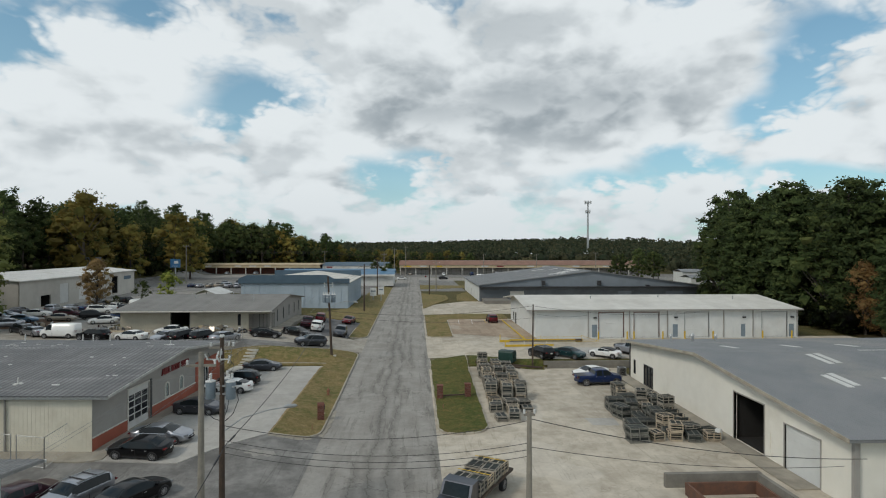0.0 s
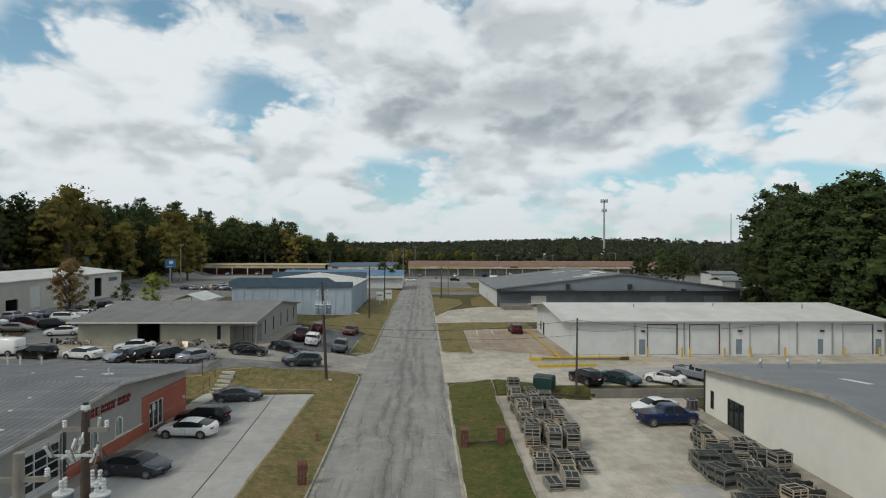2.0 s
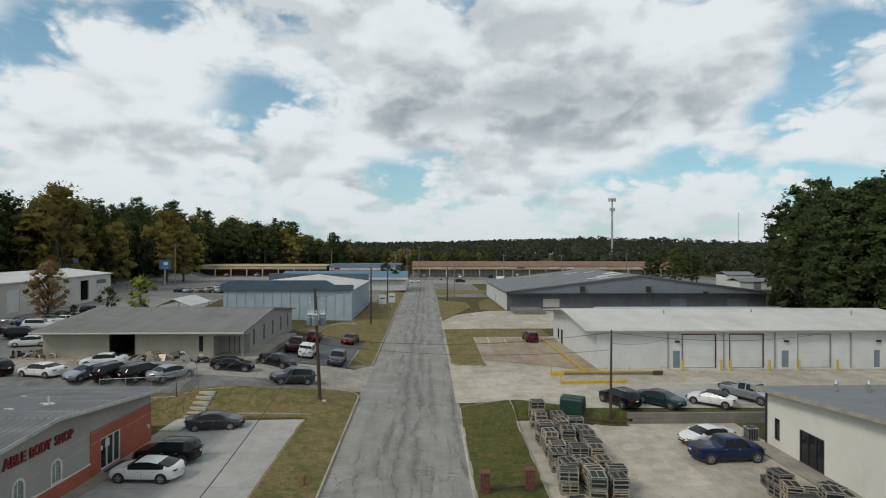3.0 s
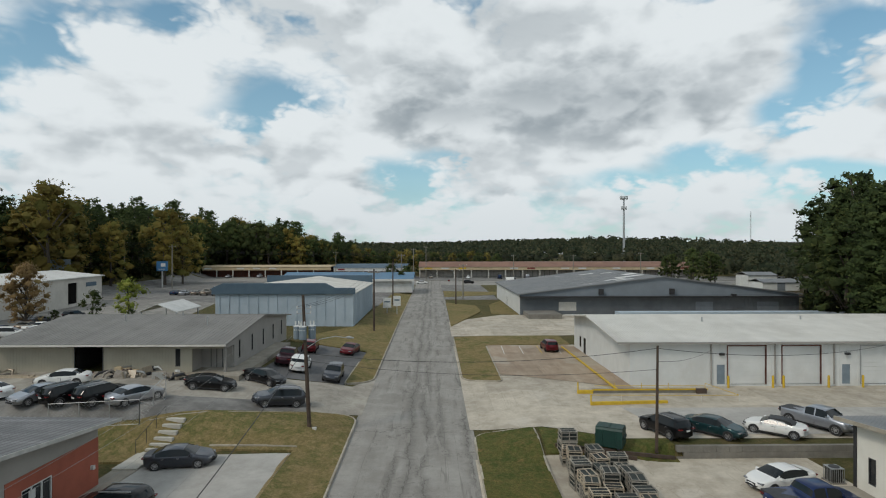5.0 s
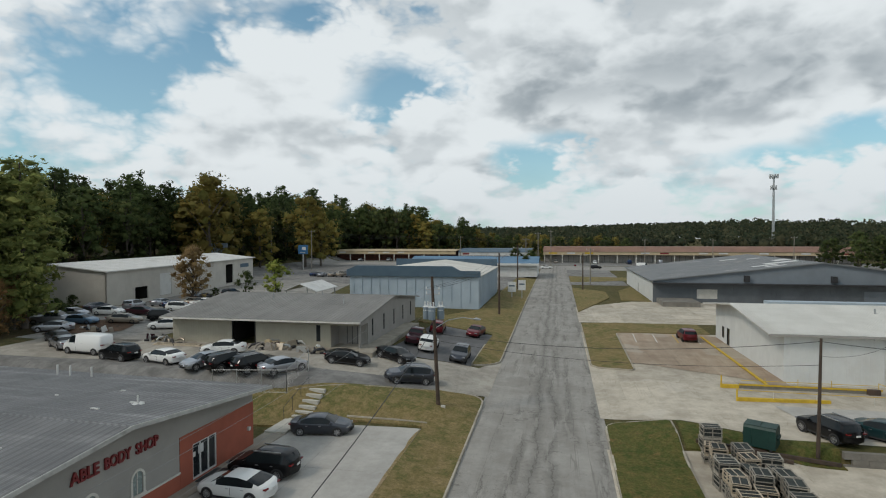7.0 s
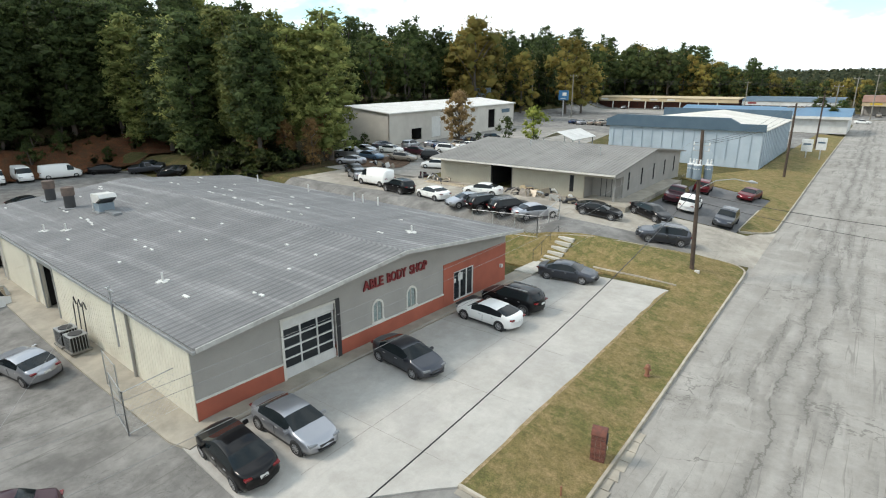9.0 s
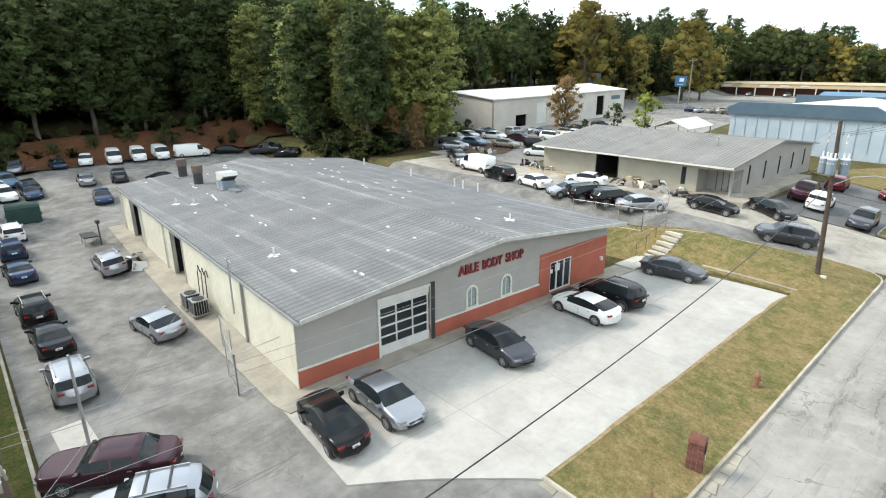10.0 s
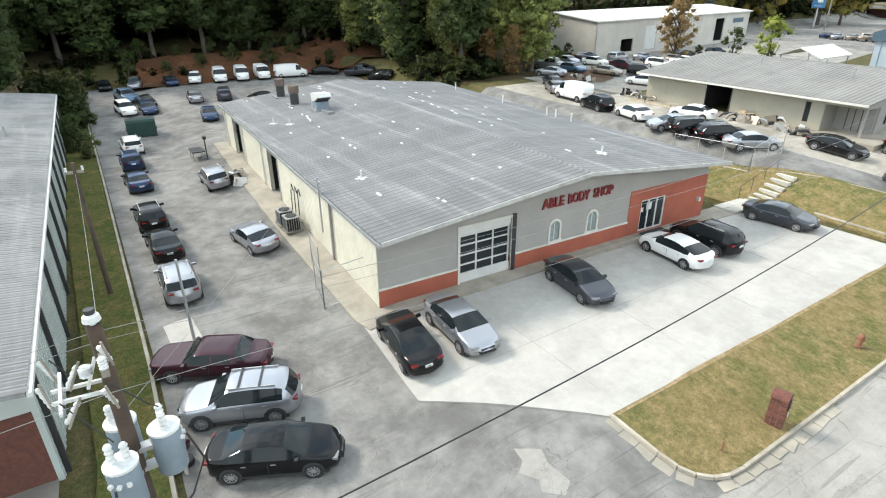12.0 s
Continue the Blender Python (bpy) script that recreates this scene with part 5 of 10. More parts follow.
    part("entrance_slab", MB().box(-26.5, 89.3, 2.4, -20.9, 110, 3.28), M_WALK, b, "grey concrete walkway round the entrance")


second_shop()


# ---- white bay building ----
def bay_building():
    b = thing("bay_building", "long white metal building with roll-up bays and off-white roof", "warehouse", (0, 0, 0))
    X0, X1, Y0, Y1, Z, E, R, RY = 20.1, 65.2, 92.6, 116.6, 1.42, 6.15, 7.5, 104.6
    bays = [(30.8, 34.95), (36.8, 41.0), (45.45, 49.6), (58.85, 63.2)]
    doors = [(29.6, 30.5), (43.4, 44.3), (63.6, 64.5), (55.2, 56.0)]
    holes = [(a, c, Z, 5.55) for a, c in bays] + [(a, c, Z, 3.55) for a, c in doors]
    m = MB()
    wall(m, "x", X0, X1, Y0, Y0 + 0.2, Z - 0.6, E, holes, 0.4, -1, 0.025)
    part("wall", m, M_WHITE, b, "white ribbed metal front")
    m = MB()
    sd = [(110.2, 111.3, Z, 3.6), (112.6, 113.5, 2.0, 3.5)]
    wall(m, "y", Y0 + 0.2, Y1 - 0.2, X0, X0 + 0.2, Z - 0.6, E, sd)
    m.slab([(Y0, E), (Y1, E), (RY, R - 0.12)], "x", X0, X0 + 0.2)
    part("wall", m, M_WHITE, b, "plain white gable wall")
    m = MB()
    m.slab([(Y0 + 0.2, Z - 0.6), (Y1, Z - 0.6), (Y1, E), (RY, R - 0.12), (Y0 + 0.2, E)], "x", X1 - 0.2, X1)
    wall(m, "x", X0, X1 - 0.2, Y1 - 0.2, Y1, Z - 0.6, E)
    part("wall", m, M_WHITE, b)
    for a, c in bays:
        roll_door(b, "x", a, c, Y0, Z, 5.55, M_WHITE, -1, 9, "white ribbed roll-up door")
        f = MB()
        for x in (a - 0.1, c):
            f.box(x, Y0 - 0.05, Z, x + 0.1, Y0 + 0.1, 5.55)
        f.box(a - 0.1, Y0 - 0.05, 5.55, c + 0.1, Y0 + 0.1, 5.67)
        part("door_frame", f, M_BRICK if a > 30 and a < 40 else M_STEEL, b, "dull door frame")
        for x in (a - 0.35, c + 0.35):
            part("bollard", MB().tube([(x, Y0 - 0.8, Z - 0.2), (x, Y0 - 0.8, Z + 1.05), (x, Y0 - 0.8, Z + 1.12)], [0.12, 0.12, 0.05], 10), M_YELLOW, b, "yellow steel bollard", 40)
    for a, c in doors:
        part("door", MB().box(a, Y0 + 0.05, Z, c, Y0 + 0.12, 3.55), M_TRAFO, b, "grey steel door")
        part("wall_light", MB().box(a + 0.25, Y0 - 0.3, 4.6, a + 0.75, Y0 - 0.02, 4.85), M_BLACK, b, "dark wall lamp")
    glazing(b, "door", "y", *sd[0][:2], X0, *sd[0][2:], 1, 1, M_BLACK, -1, "dark glazed door")
    glazing(b, "window", "y", *sd[1][:2], X0, *sd[1][2:], 1, 1, M_BLACK, -1, "dark window")
    for x in (28.9, 35.9, 42.4, 52.1, 57.2, 64.9):
        part("downpipe", MB().box(x, Y0 - 0.16, Z, x + 0.12, Y0 - 0.03, E - 0.1), M_TAUPE, b, "grey downpipe")
    gable_roof(b, "x", X0 - 1.6, X1 + 0.4, Y0 - 0.7, RY, Y1 + 0.6, E + 0.0, R + 0.05, E + 0.0, M_ROOFWHITE, "off-white ribbed roof", 1.2, 0.16, 0.02)
    part("gutter", MB().box(X0 - 1.6, Y0 - 0.86, E - 0.2, X1 + 0.4, Y0 - 0.7, E - 0.03), M_TAUPE, b, "grey gutter")
    for x, y in ((32, 101), (45, 102), (58, 100)):
        part("vent_pipe", MB().tube([(x, y, 6.6), (x, y, 7.7)], 0.1, 8), M_STEEL, b, "", 40)
    part("walkway", MB().box(18.22, 91.0, 0.9, 20.1, 116.6, 1.42), M_CONCRED, b, "rusty concrete walkway")
    part("yellow_line", MB().bar((18.1, 90.2, 1.41), (18.16, 116.4, 1.41), 0.22, 0.14), M_YELLOW, b, "worn yellow kerb line")


bay_building()


# ---- stone yard building ----
def stone_shop():
    b = thing("stone_workshop", "low cream building with dark grey roof and open bay", "workshop", (0, 0, 0))
    X0, X1, Y0, Y1, Z, E, R, RY = 26.9, 72.0, 33.2, 69.0, 0.25, 4.75, 6.45, 51.2
    big, gar, ent, win, hat = (42.0, 46.1, Z, 4.2), (36.0, 39.6, Z, 3.5), (62.2, 64.8, Z + 0.1, 2.75), (67.2, 67.8, 1.0, 2.7), (40.4, 41.3, Z + 0.1, 2.3)
    m = MB()
    wall(m, "y", Y0, Y1, X0, X0 + 0.25, Z - 0.5, E, [big, gar, ent, win, hat])
    m.slab([(Y0, E), (Y1, E), (RY, R - 0.12)], "x", X0, X0 + 0.25)
    part("wall", m, M_STUCCO, b, "cream painted front wall")
    m = MB()
    wall(m, "x", X0 + 0.25, X1, Y1 - 0.25, Y1, Z - 0.5, E)
    wall(m, "x", X0 + 0.25, X1, Y0, Y0 + 0.25, Z - 0.5, E)
    m.slab([(Y0 + 0.25, Z - 0.5), (Y1 - 0.25, Z - 0.5), (Y1 - 0.25, E), (RY, R - 0.12), (Y0 + 0.25, E)], "x", X1 - 0.25, X1)
    part("wall", m, M_STUCCO, b, "cream side and rear walls")
    # lining of the open bay; the shade within is its near-black colour
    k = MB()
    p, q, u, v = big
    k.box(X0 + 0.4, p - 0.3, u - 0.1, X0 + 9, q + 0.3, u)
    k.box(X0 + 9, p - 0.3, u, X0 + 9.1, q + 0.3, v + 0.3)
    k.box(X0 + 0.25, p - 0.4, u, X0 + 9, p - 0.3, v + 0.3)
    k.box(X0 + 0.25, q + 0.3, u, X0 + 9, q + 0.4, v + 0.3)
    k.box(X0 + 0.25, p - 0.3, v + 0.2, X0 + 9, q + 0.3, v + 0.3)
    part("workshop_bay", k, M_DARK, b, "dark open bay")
    roll_door(b, "y", gar[0], gar[1], X0, Z, gar[3], M_WHITE, -1, 7, "white roll-up door")
    part("door", MB().box(X0 + 0.05, hat[0], hat[2], X0 + 0.1, hat[1], hat[3]), M_STUCCO, b, "cream side door")
    for p, q, u, v in (gar, big):
        f = MB()
        f.box(X0 - 0.04, p - 0.1, u, X0 + 0.2, p, v)
        f.box(X0 - 0.04, q, u, X0 + 0.2, q + 0.1, v)
        f.box(X0 - 0.04, p - 0.1, v, X0 + 0.2, q + 0.1, v + 0.1)
        part("door_frame", f, M_TAUPE, b, "grey-brown door frame")
    part("corner_post", MB().box(X0 - 0.12, Y0 - 0.25, Z - 0.3, X0 + 0.25, Y0 - 0.004, E), M_TAUPE, b, "grey-brown corner downpipe")
    glazing(b, "entrance_door", "y", ent[0], ent[1], X0, ent[2], ent[3], 3, 1, M_BLACK, -1, "dark framed glass entrance", 0.08)
    glazing(b, "window", "y", win[0], win[1], X0, win[2], win[3], 1, 1, M_BLACK, -1, "narrow dark window", 0.05)
    gable_roof(b, "x", X0 - 0.8, X1 + 0.4, Y0 - 0.7, RY, Y1 + 0.8, E, R + 0.05, E, M_ROOFDARK, "dark grey ribbed metal roof with white skylight strips", 1.2, 0.2, 0.02)
    m = MB()
    for (ya, za), (yb, zb) in (((Y0 - 0.7, E), (RY, R + 0.05)), ((RY, R + 0.05), (Y1 + 0.8, E))):
        m.add([(X0 - 0.8 - d, y, z + h) for d in (0.0, 0.07) for y, z in ((ya, za), (yb, zb)) for h in (-0.22, 0.05)],
              [(0, 1, 3, 2), (4, 6, 7, 5), (0, 4, 5, 1), (2, 3, 7, 6), (1, 5, 7, 3), (0, 2, 6, 4)])
    part("fascia", m, M_KERB, b, "weathered tan fascia")
    def rz(y):
        return lerp(R + 0.05, E, (RY - y) / (RY - Y0 + 0.7) if y < RY else (y - RY) / (Y1 + 0.8 - RY))
    rows = [(33.5, 43.0), (34.3, 43.4), (38.0, 42.2), (33, 57.5), (40, 58.0), (46.5, 58.3), (52, 57.4), (36.5, 49.0), (37.4, 49.2), (44, 52.6), (46, 52.6), (48, 52.6), (50, 52.6), (42, 44), (49, 47), (57, 57.4), (62, 57)]
    for x, y in rows:
        m = MB()
        d, w = 1.5, 0.3
        flip = x >= 44 and y == 52.6
        a, c = (0.9, 0.18) if flip else (0.28, 1.5)
        m.add([(x + sx * a, y + sy * c, rz(y + sy * c) + h) for h in (0.0, 0.05) for sx, sy in ((-1, -1), (1, -1), (1, 1), (-1, 1))], [(3, 2, 1, 0), (4, 5, 6, 7), (0, 1, 5, 4), (1, 2, 6, 5), (2, 3, 7, 6), (3, 0, 4, 7)])
        part("skylight", m, M_PAPER, b, "translucent white roof strip")
    for x, y in ((31, 66.6), (33.4, 66.3), (36.2, 66.0), (33.9, 67.0), (60, 60)):
        v = part("vent_pipe", MB().tube([(x, y, rz(y) - 0.1), (x, y, rz(y) + 0.7)], 0.12, 8), M_STEEL, b, "grey roof vent", 40)
        part("cap", MB().tube([(x, y, rz(y) + 0.65), (x, y, rz(y) + 0.9)], [0.25, 0.1], 8), M_STEEL, v, "", 40)
    part("corner_strip", MB().box(X0 - 0.06, Y1 - 0.2, Z, X0 - 0.004, Y1 + 0.06, E), M_BLACK, b, "dark corner downpipe")
    part("kerb_step", MB().box(25.2, 36, 0.1, 26.88, 69, 0.34), M_WALK, b, "concrete walkway along the front")


stone_shop()


# ---- neighbour beside the driveway ----
def green_shop():
    b = thing("metal_workshop", "grey-green metal building with brick front and ribbed roof", "workshop", (0, 0, 0))
    b.matrix_basis = pose(-20.9, 29.6, 0, 0, 0, -1.7) @ pose(20.9, -29.6, 0)
    X0, X1, Y0, Y1, Z, E, R, RY = -76.5, -20.9, 4.0, 29.6, 0.2, 5.4, 6.9, 16.8
    m = MB()
    wall(m, "x", X0, X1, Y1 - 0.2, Y1, Z - 0.5, E, (), 0.4, 1, 0.03)
    part("wall", m, M_GREENWALL, b, "grey-green ribbed metal wall")
    for i in range(12):
        x = X1 - 0.3 - i * 5.0
        part("downpipe", MB().box(x - 0.18, Y1 + 0.03, Z, x, Y1 + 0.2, E - 0.2), M_BLACK, b, "dark vertical trim")
    m = MB()
    wall(m, "y", Y0, Y1 - 0.2, X1 - 0.25, X1, Z - 0.5, 3.4, [(24.2, 26.4, 0.9, 2.6), (12, 14, 0.9, 2.6)])
    part("wall", m, M_BRICK, b, "brown-red brick front")
    m = MB()
    m.slab([(Y0, 3.4), (Y1 - 0.2, 3.4), (Y1 - 0.2, E), (RY, R - 0.12), (Y0, E)], "x", X1 - 0.25, X1)
    part("wall", m, M_GREENWALL, b, "grey-green metal gable")
    m = MB()
    wall(m, "x", X0, X1, Y0, Y0 + 0.2, Z - 0.5, E)
    m.slab([(Y0 + 0.2, Z), (Y1 - 0.2, Z), (Y1 - 0.2, E), (RY, R - 0.12), (Y0 + 0.2, E)], "x", X0, X0 + 0.2)
    part("wall", m, M_GREENWALL, b)
    for y0 in (24.2, 12.0):
        glazing(b, "window", "y", y0, y0 + 2.2, X1, 0.9, 2.6, 1, 1, M_BLACK, 1, "dark window", 0.06)
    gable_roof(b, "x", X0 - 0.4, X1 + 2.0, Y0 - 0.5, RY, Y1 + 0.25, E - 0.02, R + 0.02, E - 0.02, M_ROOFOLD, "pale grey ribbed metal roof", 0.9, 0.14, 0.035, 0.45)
    part("gutter", MB().box(X0 - 0.4, Y1 + 0.27, E - 0.22, X1 + 2.0, Y1 + 0.41, E - 0.06), M_PAPER, b, "white gutter")
    for x, y in ((-40, 27.5), (-33, 27.2), (-55, 27)):
        part("vent_pipe", MB().tube([(x, y, 5.4), (x, y, 6.5)], 0.12, 8), M_STEEL, b, "grey roof vent", 40)
    part("walkway", MB().box(X1, 10, 0.0, -17.5, 29.4, 0.36), M_BLOCK, b, "grey concrete entrance slab")


green_shop()


# ---- blue building with parapet ----
def blue_building():
    b = thing("blue_warehouse", "pale blue panelled warehouse with slate-blue parapet and white roof", "warehouse", (0, 0, 0))
    X0, X1, Y0, Y1, Z, E = -41.0, -15.85, 135.5, 168, 1.9, 7.9
    for axis, a0, a1, t0 in (("x", X0, X1, Y0), ("y", Y0 + 0.25, Y1, X1 - 0.25), ("y", Y0 + 0.25, Y1, X0), ("x", X0 + 0.25, X1 - 0.25, Y1 - 0.25)):
        m = MB()
        wall(m, axis, a0, a1, t0, t0 + 0.25, Z - 1, E)
        part("wall", m, M_BLUEWALL, b, "pale blue metal wall")
    for i in range(14):
        x = X0 + 0.6 + i * 1.75
        part("rib", MB().box(x, Y0 - 0.12, Z + 0.1 + (1.2 if i % 2 else 0), x + 0.22, Y0, E), M_BLUEWALL, b)
    for i in range(17):
        y = Y0 + 1.0 + i * 1.9
        part("rib", MB().box(X1, y, Z, X1 + 0.12, y + 0.22, E), M_BLUEWALL, b)
    f = MB()
    f.box(X0 - 0.5, Y0 - 0.5, E, X1 + 0.4, Y0 - 0.2, E + 1.15)
    f.add([(X0 - 0.5, Y0 - 0.5, E + 1.15), (X1 - 5, Y0 - 0.5, E + 1.15), (X1 - 3.4, Y0 - 0.5, E + 1.15), (X1 - 5, Y0 - 0.5, E + 2.0), (X0 + 1.5, Y0 - 0.5, E + 2.0),
           (X0 - 0.5, Y0 + 0.2, E + 1.15), (X1 - 3.4, Y0 + 0.2, E + 1.15), (X1 - 5, Y0 + 0.2, E + 2.0), (X0 + 1.5, Y0 + 0.2, E + 2.0)],
          [(0, 2, 3, 4), (5, 8, 7, 6), (4, 3, 7, 8), (2, 6, 7, 3), (0, 4, 8, 5)])
    part("parapet", f, M_NAVY, b, "slate-blue stepped parapet")
    part("parapet", MB().box(X0, Y1 - 0.4, E, X1, Y1 + 0.3, E + 1.9), M_NAVY, b)
    gable_roof(b, "y", Y0 - 0.15, Y1 - 0.4, X0 - 0.2, (X0 + X1) / 2, X1 + 0.3, E + 0.15, E + 1.75, E + 0.15, M_ROOFWHITE, "white membrane roof", 1.6, 0.15, 0.015)
    c = thing("blue_roof_shop", "long low building with bright blue metal roof and white fascia", "shop", (0, 0, 0))
    m = MB()
    m.box(-50, 215, 2, -8, 235, 6)
    part("wall", m, M_PAPER, c, "white wall")
    gable_roof(c, "x", -51, -7.5, 214, 225, 236, 6.2, 8.2, 6.2, surf("blue_metal_roof", (0.08, 0.19, 0.30), (0.07, 0.16, 0.26), 0.3, 0.5), "bright blue metal roof", 2.4, 0.2, 0.02)
    part("fascia", MB().box(-51.2, 213.7, 5.7, -7.3, 214.05, 6.4), M_PAPER, c)


blue_building()


# ---- grey building ----
def grey_building():
    b = thing("grey_warehouse", "large slate-grey warehouse with low gable and loading doors", "warehouse", (0, 0, 0))
    X0, X1, Y0, Y1, Z, E, R = 18.3, 81.6, 158, 204, 1.3, 6.0, 9.95
    RX = 50.5
    doors = [(27, 31, Z + 0.9, 4.2), (58, 62, Z + 0.9, 4.2), (72, 77, Z + 0.9, 4.2)]
    m = MB()
    wall(m, "x", X0, X1, Y0, Y0 + 0.3, Z - 1, E - 0.5, doors, 0.9, -1, 0.06)
    part("wall", m, M_GREYWALL, b, "dark slate-grey ribbed wall")
    m = MB()
    m.slab([(X0, E - 0.5), (X1, E - 0.5), (X1, E), (RX, R - 0.1), (X0, E)], "y", Y0, Y0 + 0.3)
    part("wall", m, M_GREYFASC, b, "blue-grey gable")
    part("canopy", MB().box(X0 - 0.2, Y0 - 1.6, E - 0.7, X1 + 0.2, Y0, E - 0.45), M_BLACK, b, "thin dark canopy along the front")
    m = MB()
    wall(m, "y", Y0 + 0.3, Y1, X0, X0 + 0.3, Z - 1, E, [(180, 181.2, Z, 3.5)])
    part("wall", m, M_WHITE, b, "white side wall")
    part("door", MB().box(X0 + 0.1, 180, Z, X0 + 0.2, 181.2, 3.5), M_BLACK, b)
    m = MB()
    wall(m, "y", Y0 + 0.3, Y1, X1 - 0.3, X1, Z - 1, E)
    wall(m, "x", X0 + 0.3, X1 - 0.3, Y1 - 0.3, Y1, Z - 1, E)
    part("wall", m, M_GREYWALL, b)
    for a, c, u, v in doors:
        roll_door(b, "x", a, c, Y0, u, v, M_GREYFASC if a > 30 else M_TRIM, -1, 5, "pale loading door")
    for x in (36, 52, 66):
        part("wall_unit", MB().box(x, Y0 - 0.9, 5.9 if x < 60 else 5.3, x + 0.9, Y0, 7.2 if x < 60 else 6.0), M_BLACK, b, "dark wall fan")
    gable_roof(b, "y", Y0 - 0.5, Y1 + 0.5, X0 - 0.6, RX, X1 + 0.6, E, R, E, M_ROOFDARK, "dark grey roof with white patches", 2.3, 0.2, 0.02)
    for i, (x, y, w, d) in enumerate(((24, 172, 0.4, 5), (27, 176, 0.4, 6), (30, 180, 0.4, 6), (40, 190, 4, 1.6), (45, 186, 3, 1), (34, 195, 2, 1), (22, 165, 0.5, 2), (39.5, 163.5, 5, 1.8), (43, 166.5, 6.5, 2.6), (41, 160.6, 4, 1.2), (47, 172, 3, 4), (20, 176, 0.5, 7), (33.5, 161, 2.2, 0.7), (22.5, 182, 0.6, 5))):
        z = lerp(E, R, (x - X0) / (RX - X0))
        z2 = lerp(E, R, (x + w - X0) / (RX - X0))
        m = MB().add([(x, y, z + 0.06), (x + w, y, z2 + 0.06), (x + w, y + d, z2 + 0.06), (x, y + d, z + 0.06), (x, y, z), (x + w, y, z2), (x + w, y + d, z2), (x, y + d, z)],
                     [(0, 1, 2, 3), (0, 1, 5, 4), (1, 2, 6, 5), (2, 3, 7, 6), (3, 0, 4, 7)])
        part("roof_patch", m, M_PAPER, b, "white coating patch")
    part("loading_dock", MB().box(19, 150.5, 0.8, 26, 158.5, 2.3), M_BLOCK, b, "concrete loading dock")
    part("loading_dock", MB().box(40, 157.5, 0.8, 79, 159.9, 2.2), M_BLOCK, b)
    part("trailer_roof", MB().box(34, 138, 1.3, 78, 140.5, 4.1), M_BLUEWALL, b, "row of pale blue containers")


grey_building()


# ---- long white building to the north-west ----
def white_workshop():
    b = thing("white_workshop", "long dull grey metal workshop with bright white roof", "workshop", (-79.5, 117.5, 3.5), turn=6.0)
    L, D, E, R = 60.0, 22.0, 6.0, 7.3
    m = MB()
    holes = [(8, 12, 0, 2.4), (16, 20, 0, 4.5), (25, 29, 0, 4.5), (44, 48, 0, 4.8)]
    wall(m, "y", 0, L, -0.25, 0, -1, E, holes)
    part("wall", m, M_SHEDWALL, b, "dull grey metal long wall")
    m = MB()
    m.slab([(0, -1), (-D, -1), (-D, E), (-D / 2, R), (0, E)], "y", 0, 0.25)
    m.slab([(0, -1), (-D, -1), (-D, E), (-D / 2, R), (0, E)], "y", L - 0.25, L)
    wall(m, "y", 0, L, -D, -D + 0.25, -1, E)
    part("wall", m, M_SHEDWALL, b, "dull grey metal gables")
    for i, (a, c, u, v) in enumerate(holes):
        if i in (0, 3):
            # back and cheeks of the bay, shade painted in near-black
            k = MB()
            k.box(-4, a - 0.1, u, -3.9, c + 0.1, v)
            k.box(-4, a - 0.2, u, -0.25, a - 0.1, v + 0.2)
            k.box(-4, c + 0.1, u, -0.25, c + 0.2, v + 0.2)
            part("workshop_bay", k, M_DARK, b, "dark bay")
        else:
            roll_door(b, "y", a, c, 0.0, u, v, M_PAPER, 1, 6)
    gable_roof(b, "y", -0.4, L + 0.4, -D - 0.4, -D / 2, 0.5, E, R, E, M_PAPER, "bright white metal roof", 3.0, 0.18, 0.02)
    part("sign_board", MB().box(0.02, 52, 3.6, 0.08, 57, 4.6), M_NAVY, b, "small dark sign with unreadable bars")
    t = thing("canopy_tent", "white low-pitched canopy beside the khaki warehouse", "canopy", (0, 0, 0))
    gable_roof(t, "y", 119, 128, -46.5, -43.5, -40.5, 6.5, 7.7, 6.5, M_PAPER, "white canopy roof", 2.0, 0.1, 0.01)
    for x in (-46.2, -40.9):
        for y in (119.4, 127.4):
            part("post", MB().box(x, y, 2.5, x + 0.15, y + 0.15, 6.5), M_STEEL, t)


white_workshop()


